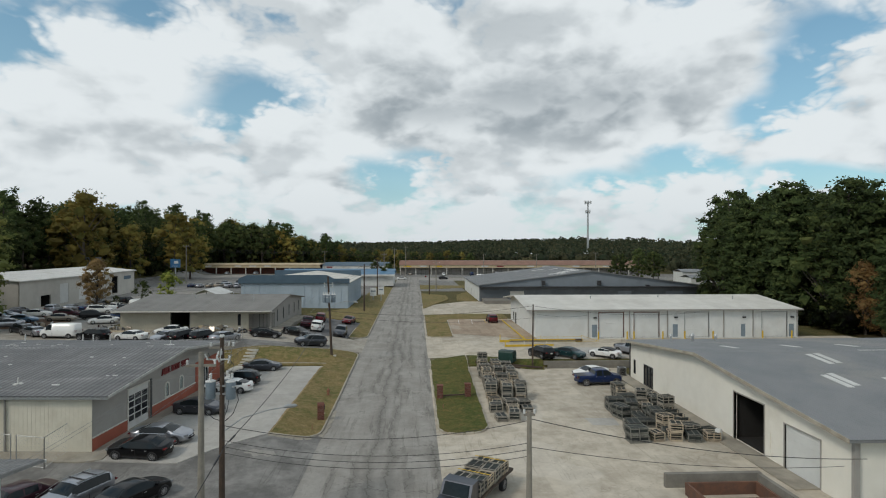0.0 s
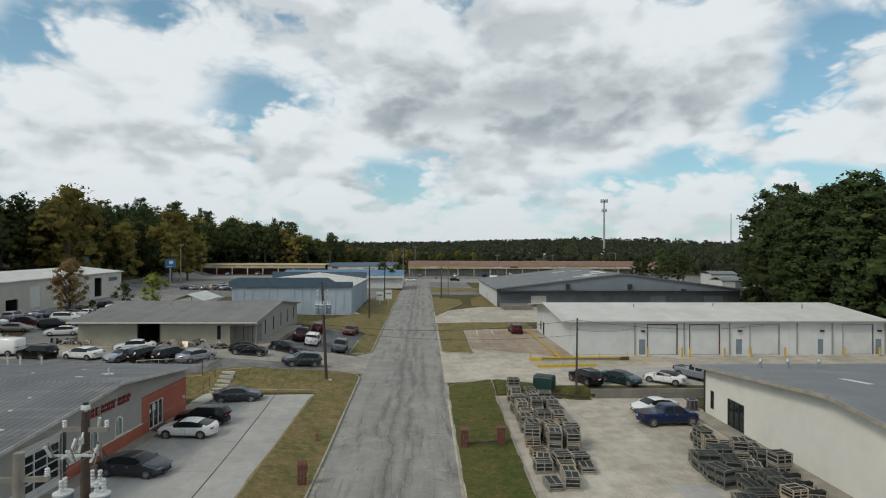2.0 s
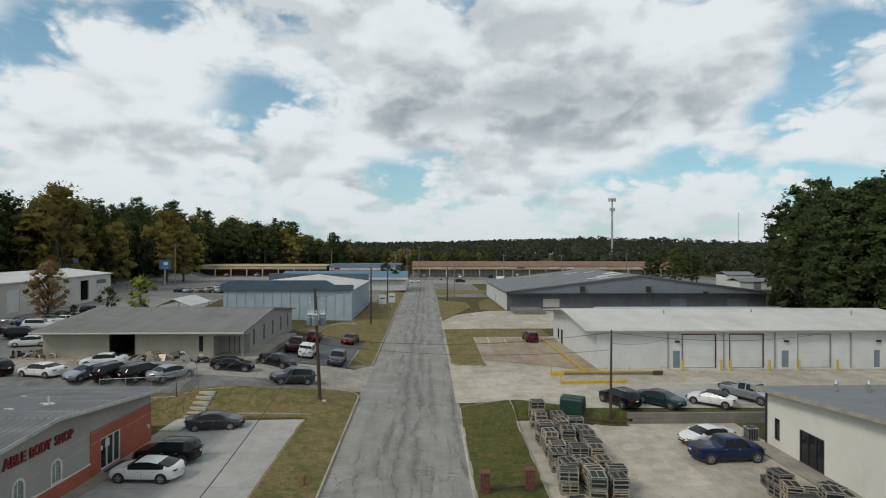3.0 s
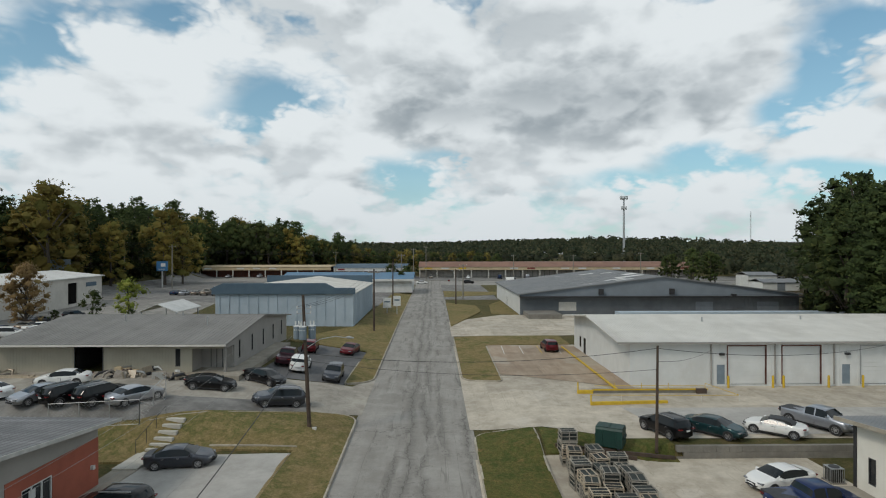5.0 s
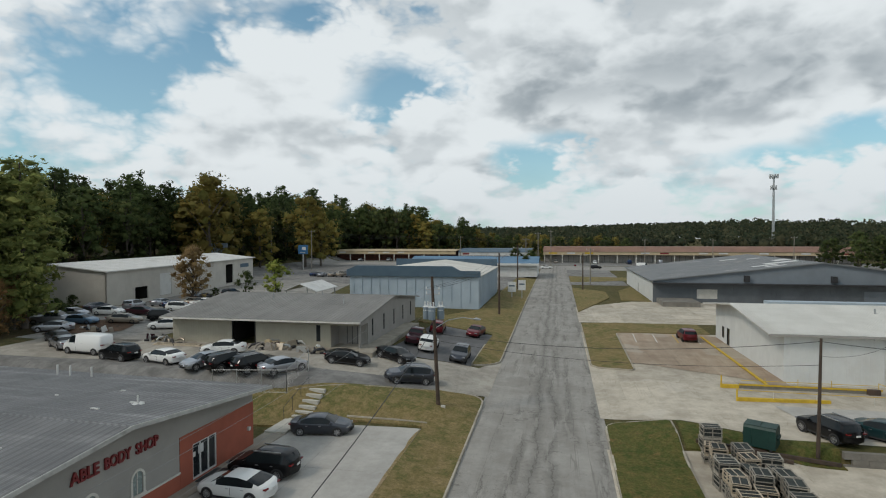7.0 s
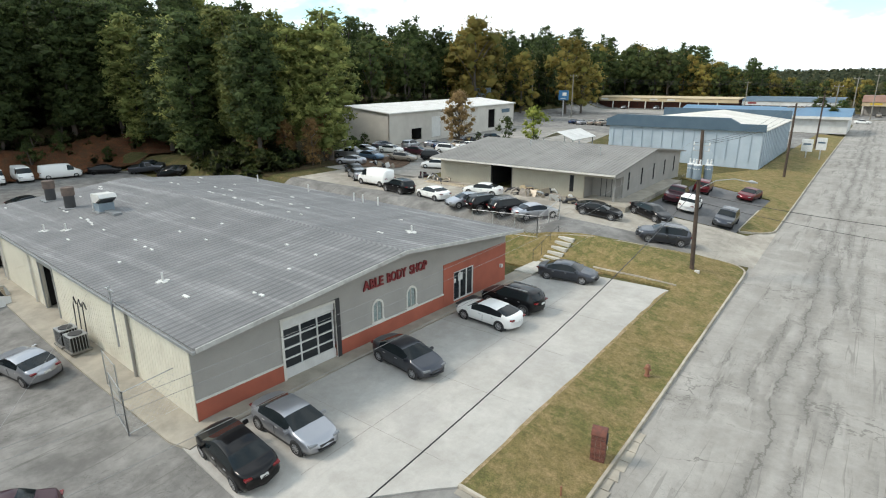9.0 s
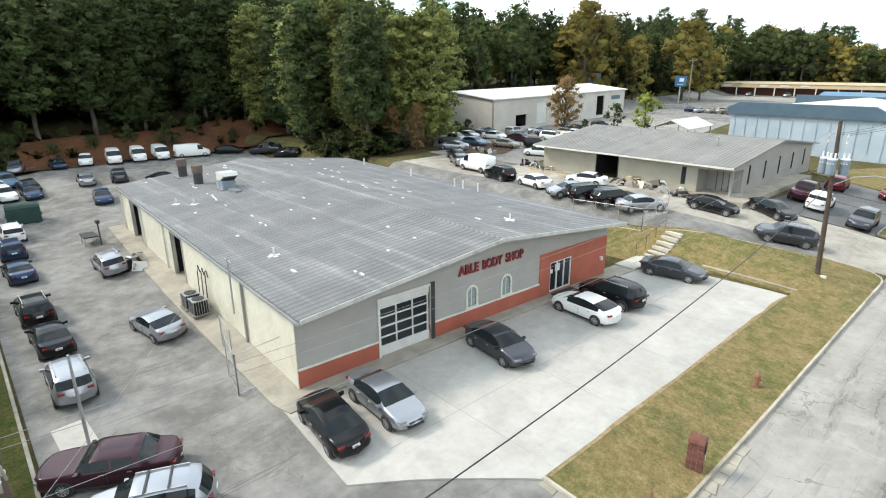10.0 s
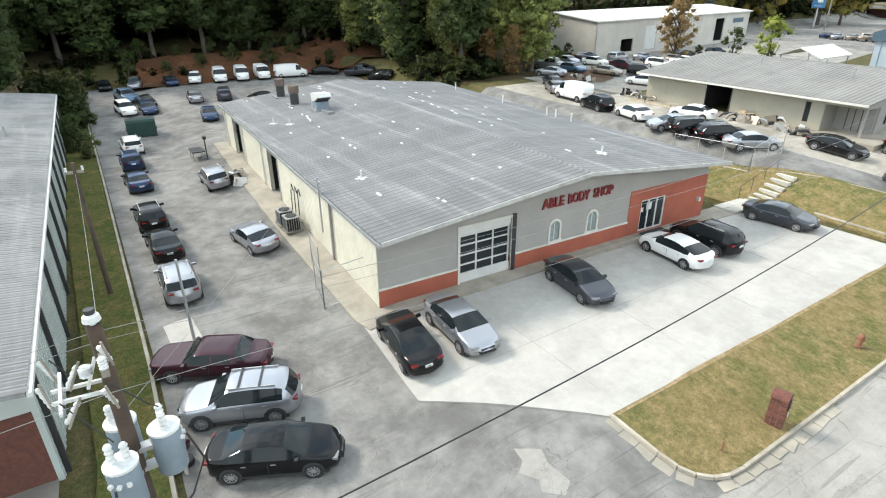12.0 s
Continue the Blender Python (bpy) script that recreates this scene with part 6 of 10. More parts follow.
# ---- shops across the main road ----
def strip_mall(name, x0, x1, y0, z, h, label, fascia, roof_mat, front, units, rise):
    b = thing(name, label, "shops", (0, 0, 0))
    D = 22.0
    m = MB()
    wall(m, "x", x0, x1, y0 + 4, y0 + 4.3, z - 1, z + h - 0.2)
    wall(m, "y", y0 + 4.3, y0 + D, x0, x0 + 0.3, z - 1, z + h)
    wall(m, "y", y0 + 4.3, y0 + D, x1 - 0.3, x1, z - 1, z + h)
    wall(m, "x", x0 + 0.3, x1 - 0.3, y0 + D - 0.3, y0 + D, z - 1, z + h)
    part("wall", m, front, b, "shop wall")
    m = MB()
    m.box(x0 - 0.5, y0, z + h - 1.1, x1 + 0.5, y0 + 0.5, z + h + 0.5)
    m.box(x0 - 0.5, y0 + 0.5, z + h - 1.1, x1 + 0.5, y0 + 4, z + h - 0.9)
    part("fascia", m, fascia, b, "long shop fascia")
    r = MB()
    r.add([(x0 - 0.6, y0 - 0.2, z + h + 0.5), (x1 + 0.6, y0 - 0.2, z + h + 0.5), (x1 + 0.6, y0 + 6, z + h + 0.5 + rise), (x0 - 0.6, y0 + 6, z + h + 0.5 + rise), (x0 - 0.6, y0 + D, z + h + 0.5 + rise), (x1 + 0.6, y0 + D, z + h + 0.5 + rise)],
          [(0, 1, 2, 3), (3, 2, 5, 4)])
    r.add([(x0 - 0.6, y0 - 0.2, z + h + 0.4), (x1 + 0.6, y0 - 0.2, z + h + 0.4), (x1 + 0.6, y0 + D, z + h + 0.4), (x0 - 0.6, y0 + D, z + h + 0.4)], [(3, 2, 1, 0)])
    part("roof", r, roof_mat, b, "low shop roof")
    w = (x1 - x0) / units
    rr = random.Random(units)
    for i in range(units):
        a = x0 + i * w
        glazing(b, "shop_window", "x", a + 0.5, a + w - 0.5, y0 + 4, z + 0.2, z + h - 1.4, max(2, int(w / 2.5)), 1, M_BLACK, -1, "dark shop window", 0.12)
        part("post", MB().box(a - 0.2, y0 + 0.1, z - 0.5, a + 0.2, y0 + 0.45, z + h - 1.1), M_TRIM, b)
        if rr.random() < 0.7:
            c = rr.choice((M_PAPER, M_PAPER, M_REDSIGN, M_YELLOW, M_TRIM))
            part("sign_bar", MB().box(a + w * 0.25, y0 - 0.08, z + h - 0.6, a + w * 0.7, y0, z + h + 0.1), c, b)


strip_mall("strip_mall", -118, -50, 298, 2.0, 5.2, "long beige strip mall with flat roof and shaded shopfronts", M_BEIGE, M_BEIGE, M_BRICK, 9, 0.4)
strip_mall("strip_mall", -8, 132, 318, 1.5, 5.0, "long strip mall with brown shingle roof and dark shopfronts", M_BEIGE, M_SHINGLE, M_TAUPE, 16, 2.2)
strip_mall("strip_mall", -48, -14, 300, 2.0, 4.6, "strip mall wing with blue roof", M_PAPER, M_NAVY, M_BRICK, 5, 1.5)


# ---- vehicles ----
def car_shape(top, belt, L, W, side, screens, H0=0.22, tumble=0.42):
    """A car's body and glass, lofted along its length: top and belt give heights along x; side lists the side windows, screens the front and rear glass."""
    xs = set(np.linspace(-L / 2, L / 2, 41).tolist())
    for a, b in side + screens:
        xs |= {a, b}
    for x, _ in top:
        xs.add(x)
    xs = sorted(x for x in xs if -L / 2 <= x <= L / 2)
    xs = [x for i, x in enumerate(xs) if i == 0 or x - xs[i - 1] > 0.012]
    tx, tz = [p[0] for p in top], [p[1] for p in top]
    bx, bz = [p[0] for p in belt], [p[1] for p in belt]
    grid = np.linspace(-L / 2, L / 2, 481)
    ker = np.hanning(27)
    ker /= ker.sum()

    def soft(px, pz):
        z = np.interp(grid, px, pz)
        return np.convolve(np.pad(z, 13, mode="edge"), ker, mode="valid")
    top_z, belt_z = soft(tx, tz), soft(bx, bz)
    rows = []
    for x in xs:
        t, b = float(np.interp(x, grid, top_z)), float(np.interp(x, grid, belt_z))
        b = min(b, t - 0.015)
        e = abs(x) / (L / 2)
        w = W / 2 * (1 - 0.15 * max(0, (e - 0.55) / 0.45) ** 2.2 - (0.06 if e > 0.985 else 0))
        zb = H0 + 0.10 * max(0, (e - 0.8) / 0.2)
        re = b + (t - b) * 0.88
        y5 = w * 0.965 - (re - b) * tumble - 0.03
        pull = 0.26 * max(0.0, (e - 0.5) / 0.5) ** 1.5 * (1 if x > 0 else -1)
        rows.append([(px - pull * min(1.0, py / w) ** 2.4, py, pz) for px, py, pz in [(x, 0, zb), (x, w * 0.9, zb), (x, w * 0.985, zb + 0.14), (x, w, 0.5 * (zb + b) + 0.02), (x, w * 0.985, b - 0.07), (x, w * 0.955, b),
                     (x, y5, re), (x, y5 * 0.90, re + (t - re) * 0.52), (x, y5 * 0.55, t - 0.012), (x, 0, t)]])
    for end, s in ((0, -1), (-1, 1)):
        r = rows[end]
        mid = 0.5 * (r[0][2] + r[-1][2])
        cap = [(px + s * (0.035 if py < 0.6 * W / 2 else 0.01), py * 0.90, mid + (pz - mid) * 0.72) for px, py, pz in r]
        rows.insert(0 if end == 0 else len(rows), cap)
    xs = [xs[0] - 0.03] + xs + [xs[-1] + 0.03]
    body, glass = MB(), MB()
    n = len(rows[0])
    for mb in (body, glass):
        for s in (1, -1):
            for r in rows:
                mb.v += [(p[0], p[1] * s, p[2]) for p in r]
    half = len(rows) * n

    def inside(a, b, spans):
        m = (a + b) / 2
        return any(p <= m <= q for p, q in spans)
    for i in range(len(rows) - 1):
        for k in range(n - 1):
            is_glass = (k == 5 and inside(xs[i], xs[i + 1], side)) or (k in (6, 7, 8) and inside(xs[i], xs[i + 1], screens))
            q = (i * n + k, i * n + k + 1, (i + 1) * n + k + 1, (i + 1) * n + k)
            dest = glass if is_glass else body
            dest.f.append(q)
            dest.f.append(tuple(half + j for j in reversed(q)))
    for o, end in ((0, 0), (0, len(rows) - 1)):
        ring = [end * n + k for k in range(n)]
        body.f.append(tuple(ring + [half + end * n + k for k in reversed(range(1, n - 1))]))
    return body, glass


def tidy(mb, name, material, smooth):
    """Drops unused points, joins the two halves and shades the mesh."""
    me = bpy.data.meshes.new(name)
    me.from_pydata(mb.v, [], mb.f)
    bm = bmesh.new()
    bm.from_mesh(me)
    bmesh.ops.remove_doubles(bm, verts=bm.verts, dist=0.001)
    bmesh.ops.delete(bm, geom=[v for v in bm.verts if not v.link_faces], context="VERTS")
    bmesh.ops.recalc_face_normals(bm, faces=bm.faces)
    bm.to_mesh(me)
    bm.free()
    me.materials.append(material)
    me.shade_smooth()
    me.set_sharp_from_angle(angle=radians(smooth))
    return me


def wheel_meshes(r, w):
    t = MB()
    prof = [(-w / 2, r * 0.66), (-w / 2, r * 0.92), (-w * 0.36, r), (w * 0.36, r), (w / 2, r * 0.92), (w / 2, r * 0.66)]
    seg = 20
    for k in range(seg):
        a = 2 * math.pi * k / seg
        t.v += [(math.cos(a) * q, y, math.sin(a) * q) for y, q in prof]
    m = len(prof)
    for k in range(seg):
        for i in range(m - 1):
            a, b = k * m + i, ((k + 1) % seg) * m + i
            t.f.append((a, a + 1, b + 1, b))
    rim = MB()
    rr = r * 0.68
    for s in (-1, 1):
        y0 = s * w * 0.43
        for k in range(10):
            a = 2 * math.pi * k / 10
            d, e = Vector((math.cos(a), 0, math.sin(a))), Vector((-math.sin(a), 0, math.cos(a)))
            p = [d * 0.03 + e * 0.016, d * rr + e * 0.02, d * rr - e * 0.02, d * 0.03 - e * 0.016]
            rim.add([(q.x, y0 + s * 0.012, q.z) for q in p] + [(q.x, y0 - s * 0.012, q.z) for q in p], [(0, 1, 2, 3), (4, 7, 6, 5), (0, 4, 5, 1), (2, 6, 7, 3)])
        rim.tube([(0, y0 - 0.01, 0), (0, y0 + 0.02 * s, 0)], 0.05, 8)
        o = len(rim.v)
        for k in range(20):
            a = 2 * math.pi * k / 20
            rim.v += [(math.cos(a) * q, y0 + s * dy, math.sin(a) * q) for q, dy in ((rr * 0.9, 0.01), (rr * 1.02, 0.018), (rr * 1.02, -0.02))]
        for k in range(20):
            a, b = o + k * 3, o + (k + 1) % 20 * 3
            rim.f += [(a, a + 1, b + 1, b), (a + 1, a + 2, b + 2, b + 1)]
    bright = len(rim.f)
    rim.tube([(0, -w * 0.28, 0), (0, w * 0.28, 0)], rr * 0.98, 16)
    me = rim.mesh("rim", M_RIM, 40)
    me.materials.append(M_BLACK)
    for i, f in enumerate(me.polygons):
        f.material_index = 0 if i < bright else 1
    return t.mesh("wheel", M_TYRE, 40), me


def build_car(name, spec, label, light=False):
    c = thing(name, label, spec.get("cat", "car"), (0, 0, -60))
    L, W = spec["L"], spec["W"]
    body, glass = car_shape(spec["top"], spec["belt"], L, W, spec["side"], spec["screens"], spec.get("low", 0.22), spec.get("tumble", 0.42))
    part("body", tidy(body, "body", PAINT["grey"], 66), None, c)
    part("window_glass", tidy(glass, "window_glass", M_CARGLASS, 40), None, c, "dark tinted glass")
    r = spec.get("r", 0.34)
    tm, rm = wheel_meshes(r, 0.23)
    arch = MB().tube([(0, -0.02, 0), (0, 0.02, 0)], r * 1.16, 22).mesh("wheel_arch", M_BLACK, 40)
    for x in spec["axles"]:
        for s in (-1, 1):
            if light:
                part("wheel", tm, None, c, at=Matrix.Translation((x, s * (W / 2 - 0.09), r)))
                continue
            part("wheel_arch", arch, None, c, at=Matrix.Translation((x, s * (W / 2 - 0.018), r * 1.02)))
            w = part("wheel", tm, None, c, at=Matrix.Translation((x, s * (W / 2 - 0.095), r)))
            part("rim", rm, None, w, "alloy rim")
    hz, tz = spec["hz"], spec["tz"]
    hl = MB().add([(-0.03, -0.2, -0.06), (0.0, 0.2, -0.05), (0.0, 0.2, 0.04), (-0.06, -0.2, 0.05), (-0.35, -0.2, -0.05), (-0.2, 0.2, -0.05), (-0.2, 0.2, 0.04), (-0.38, -0.2, 0.06)],
                  [(0, 1, 2, 3), (4, 7, 6, 5), (0, 4, 5, 1), (1, 5, 6, 2), (2, 6, 7, 3), (3, 7, 4, 0)])
    lens = hl.mesh("headlight", M_LAMP)
    for s in (-1, 1):
        part("headlight", lens, None, c, "clear headlight", at=pose(L / 2 - 0.14, s * (W / 2 - 0.335), hz - 0.015) @ Matrix.Diagonal((1, -s * 0.9, 0.85, 1)))
        part("tail_light", MB().box(-L / 2 + 0.09, s * (W / 2 - 0.33) - 0.15, tz - 0.07, -L / 2 + 0.34, s * (W / 2 - 0.33) + 0.14, tz + 0.02), M_TAIL, c, "red tail light")
        if light:
            continue
        part("door_mirror", MB().slab([(s * W / 2 * 0.93, spec["mz"] - 0.07), (s * (W / 2 + 0.17), spec["mz"] - 0.05), (s * (W / 2 + 0.17), spec["mz"] + 0.09), (s * W / 2 * 0.93, spec["mz"] + 0.07)][::s], "x", spec["mx"], spec["mx"] + 0.14), PAINT["black"], c)
        part("door_line", MB().box(spec["mx"] - 0.95, s * (W / 2 - 0.004) - 0.012, 0.42, spec["mx"] - 0.935, s * (W / 2 - 0.004) + 0.012, 0.84), M_BLACK, c)
        for k in (0.75, 1.75):
            if spec["mx"] - k > -L / 2 + 1.2:
                part("door_handle", MB().box(spec["mx"] - k - 0.09, s * (W / 2 - 0.005) - 0.02, spec["mz"] - 0.2, spec["mx"] - k + 0.09, s * (W / 2 - 0.005) + 0.02, spec["mz"] - 0.165), M_RIM, c)
    if light:
        return c
    part("grille", MB().box(L / 2 - 0.15, -W * 0.19, hz - 0.19, L / 2 - 0.025, W * 0.19, hz - 0.07), M_BLACK, c, "dark grille")
    part("bumper_intake", MB().box(L / 2 - 0.25, -W * 0.22, 0.37, L / 2 + 0.012, W * 0.22, 0.44), M_BLACK, c)
    part("number_plate", MB().box(-L / 2 - 0.015, -0.17, tz - 0.2, -L / 2 + 0.02, 0.17, tz - 0.07), M_PAPER, c, "blank pale plate")
    part("sill", MB().box(-L / 2 + 0.5, -W / 2 + 0.05, spec.get("low", 0.22) - 0.04, L / 2 - 0.5, W / 2 - 0.05, spec.get("low", 0.22) + 0.06), M_BLACK, c)
    if spec.get("rails"):
        z = spec["rails"]
        for s in (-1, 1):
            part("roof_rail", MB().bar((-1.5, s * W * 0.33, z), (0.35, s * W * 0.33, z), 0.05, 0.06), M_STEEL, c)
    if spec.get("bars"):
        for x in (-0.9, -0.1):
            part("cross_bar", MB().bar((x, -W * 0.34, spec["rails"] + 0.03), (x, W * 0.34, spec["rails"] + 0.03), 0.08, 0.04), M_BLACK, c)
    if spec.get("bed"):
        x0, x1, z = spec["bed"]
        part("truck_bed", MB().box(x0, -W / 2 + 0.16, z - 0.38, x1, W / 2 - 0.16, z + 0.012), M_BLACK, c, "dark open load bed")
    if spec.get("softtop"):
        part("soft_top", MB().slab([(-1.35, 1.02), (0.42, 1.3), (0.42, 1.36), (-0.4, 1.39), (-1.0, 1.3), (-1.45, 1.06)], "y", -0.58, 0.58), M_BLACK, c, "black fabric top")
    if spec.get("spare"):
        part("spare_wheel", tm, None, c, at=pose(-L / 2 - 0.1, 0, 1.0, 0, 0, 90))
    return c


SED_SIDE = [(-1.42, 0.86)]
SEDAN = dict(L=4.86, W=1.85, top=[(-2.43, 0.66), (-2.41, 0.98), (-2.3, 1.05), (-1.72, 1.10), (-1.0, 1.38), (-0.45, 1.46), (0.1, 1.455), (0.4, 1.41), (1.2, 1.03), (1.3, 1.0), (2.05, 0.86), (2.33, 0.72), (2.43, 0.52)],
             belt=[(-2.43, 0.6), (-2.3, 0.96), (-1.7, 1.0), (-1.3, 0.97), (0.9, 0.93), (1.3, 0.93), (2.1, 0.77), (2.43, 0.48)],
             side=SED_SIDE, screens=[(-1.70, -1.02), (0.42, 1.2)], axles=(-1.42, 1.40), hz=0.70, tz=0.90, mx=0.82, mz=0.98)
BOXY = dict(SEDAN, L=5.3, W=1.95, top=[(-2.65, 0.6), (-2.63, 0.95), (-1.75, 1.0), (-1.25, 1.36), (-1.0, 1.42), (0.2, 1.43), (0.45, 1.4), (1.0, 1.02), (2.5, 0.92), (2.62, 0.82), (2.65, 0.5)],
            belt=[(-2.65, 0.55), (-2.6, 0.93), (-1.7, 0.96), (1.0, 0.96), (2.5, 0.88), (2.65, 0.48)], side=[(-1.05, -0.3), (-0.22, 0.72)], screens=[(-1.72, -1.22), (0.47, 1.0)], axles=(-1.5, 1.48), hz=0.72, tz=0.78, tumble=0.3)
SUV = dict(L=4.78, W=1.90, low=0.27, r=0.37, top=[(-2.39, 0.7), (-2.37, 1.05), (-2.28, 1.18), (-1.92, 1.58), (-1.55, 1.68), (-0.6, 1.72), (0.15, 1.69), (0.38, 1.64), (1.05, 1.16), (1.2, 1.12), (2.0, 1.0), (2.28, 0.86), (2.39, 0.6)],
           belt=[(-2.39, 0.6), (-2.3, 1.1), (-1.5, 1.12), (0.9, 1.06), (1.2, 1.04), (2.05, 0.9), (2.39, 0.55)],
           side=[(-1.82, 0.80)], screens=[(-2.27, -1.94), (0.40, 1.05)], axles=(-1.38, 1.40), hz=0.84, tz=1.02, mx=0.72, mz=1.12, rails=1.70, tumble=0.32, cat="SUV")
COUPE = dict(SEDAN, L=4.75, W=1.9, top=[(-2.37, 0.66), (-2.35, 0.95), (-2.0, 1.04), (-1.0, 1.30), (-0.4, 1.38), (0.05, 1.37), (0.3, 1.33), (1.05, 1.0), (2.0, 0.88), (2.28, 0.74), (2.37, 0.52)],
             side=[(-1.15, 0.70)], screens=[(-1.9, -1.02), (0.32, 1.05)], belt=[(-2.37, 0.6), (-2.3, 0.9), (-1.3, 1.0), (0.9, 0.92), (1.2, 0.9), (2.1, 0.78), (2.37, 0.48)])
CONV = dict(COUPE, L=4.6, softtop=True, top=[(-2.3, 0.66), (-2.28, 0.95), (-1.5, 1.04), (-1.3, 1.06), (-0.6, 1.2), (0.0, 1.28), (0.35, 1.28), (1.0, 1.0), (1.9, 0.86), (2.2, 0.72), (2.3, 0.5)],
            side=[(-0.9, -0.3), (-0.25, 0.68)], screens=[(-1.29, -0.8), (0.36, 1.0)], belt=[(-2.3, 0.6), (-2.2, 0.92), (-1.3, 0.98), (0.9, 0.92), (2.0, 0.78), (2.3, 0.48)])
PICKUP = dict(L=5.75, W=2.0, low=0.36, r=0.41, top=[(-2.87, 0.75), (-2.85, 1.22), (-0.78, 1.25), (-0.72, 1.3), (-0.55, 1.82), (-0.2, 1.9), (0.75, 1.88), (0.98, 1.82), (1.55, 1.28), (1.7, 1.25), (2.5, 1.16), (2.75, 1.02), (2.87, 0.6)],
              belt=[(-2.87, 0.7), (-2.8, 1.2), (-0.7, 1.2), (1.4, 1.2), (1.7, 1.16), (2.6, 1.0), (2.87, 0.56)], side=[(-0.52, 0.2), (0.3, 1.2)], screens=[(-0.71, -0.56), (1.0, 1.55)],
              axles=(-1.78, 1.86), hz=1.0, tz=1.05, mx=1.2, mz=1.3, bed=(-2.72, -0.86, 1.22), tumble=0.28, cat="pickup")
VAN = dict(L=5.6, W=2.0, low=0.28, r=0.36, top=[(-2.8, 0.8), (-2.78, 1.95), (-2.65, 2.15), (-1.0, 2.22), (0.9, 2.18), (1.25, 2.08), (1.95, 1.35), (2.1, 1.28), (2.6, 1.1), (2.75, 0.9), (2.8, 0.6)],
           belt=[(-2.8, 0.7), (-2.7, 1.35), (1.7, 1.25), (2.1, 1.15), (2.6, 0.98), (2.8, 0.55)], side=[(0.75, 1.6)], screens=[(1.28, 1.95)], axles=(-1.75, 1.75), hz=0.9, tz=1.15, mx=1.55, mz=1.38, tumble=0.12, cat="van")
JEEP = dict(SUV, L=4.4, top=[(-2.2, 0.7), (-2.18, 1.1), (-2.12, 1.3), (-2.0, 1.75), (-1.8, 1.84), (0.15, 1.84), (0.3, 1.8), (0.6, 1.28), (0.75, 1.16), (2.0, 1.1), (2.15, 1.0), (2.2, 0.6)],
            belt=[(-2.2, 0.6), (-2.1, 1.15), (0.6, 1.12), (2.05, 1.02), (2.2, 0.55)], side=[(-1.9, -1.05), (-0.98, -0.3), (-0.22, 0.42)], screens=[(-2.1, -1.98), (0.31, 0.6)], axles=(-1.25, 1.45), rails=None, spare=True, tumble=0.1, hz=0.95, tz=0.95, mx=0.45, mz=1.2, r=0.41)
SUVBARS = dict(SUV, bars=True)
FAST = dict(SEDAN, top=[(-2.43, 0.66), (-2.41, 1.0), (-2.3, 1.06), (-2.05, 1.09), (-1.1, 1.36), (-0.45, 1.45), (0.1, 1.445), (0.4, 1.40), (1.2, 1.02), (1.3, 0.99), (2.05, 0.85), (2.33, 0.71), (2.43, 0.52)], screens=[(-1.98, -1.12), (0.42, 1.2)], side=[(-1.6, 0.86)])

SPECS = {"sedan": SEDAN, "boxy_sedan": BOXY, "suv": SUV, "suv_with_roof_bars": SUVBARS, "coupe": COUPE, "fastback": FAST, "convertible": CONV, "pickup_truck": PICKUP, "cargo_van": VAN, "off_road_car": JEEP}
WORDS = {"sedan": "four-door sedan", "boxy_sedan": "boxy old sedan", "suv": "SUV", "suv_with_roof_bars": "SUV with roof bars", "coupe": "two-door coupe", "fastback": "sloping-backed sedan", "convertible": "convertible with black soft top",
         "pickup_truck": "pickup truck", "cargo_van": "cargo van", "off_road_car": "off-road car"}
MODELS = {}


def park(kind, colour, x, y, heading, where, lift=0.06, light=False):
    """Parks one vehicle on the ground at x, y, its front towards heading (0 east, 90 north)."""
    far_off = light or y > 94 or x < -70
    key = (kind, far_off)
    if key not in MODELS:
        MODELS[key] = build_car(kind, SPECS[kind], "", far_off)
    h = Vector((math.cos(radians(heading)), math.sin(radians(heading)), 0))
    s = Vector((-h.y, h.x, 0))
    z = [gz(x + h.x * d, y + h.y * d) for d in (1.4, -1.4)]
    zs = [gz(x + s.x * d, y + s.y * d) for d in (0.8, -0.8)]
    f = Vector((h.x * 2.8, h.y * 2.8, z[0] - z[1])).normalized()
    side = Vector((s.x * 1.6, s.y * 1.6, zs[0] - zs[1])).normalized()
    upv = f.cross(side).normalized()
    side = upv.cross(f)
    m = Matrix(((f.x, side.x, upv.x, x), (f.y, side.y, upv.y, y), (f.z, side.z, upv.z, sum(z) / 2 + lift), (0, 0, 0, 1))) @ Matrix.Diagonal((1, 1, 0.96, 1))
    c = copy_thing(MODELS[key], m)
    for o in c.children:
        if o.name.split(".")[0] in ("body", "door_mirror"):
            o.material_slots[0].link = "OBJECT"
            o.material_slots[0].material = PAINT[colour]
    c["label"] = f"{colour.replace('_', ' ')} {WORDS[kind]} parked {where}"
    c["group"] = "parked vehicles"
    return c


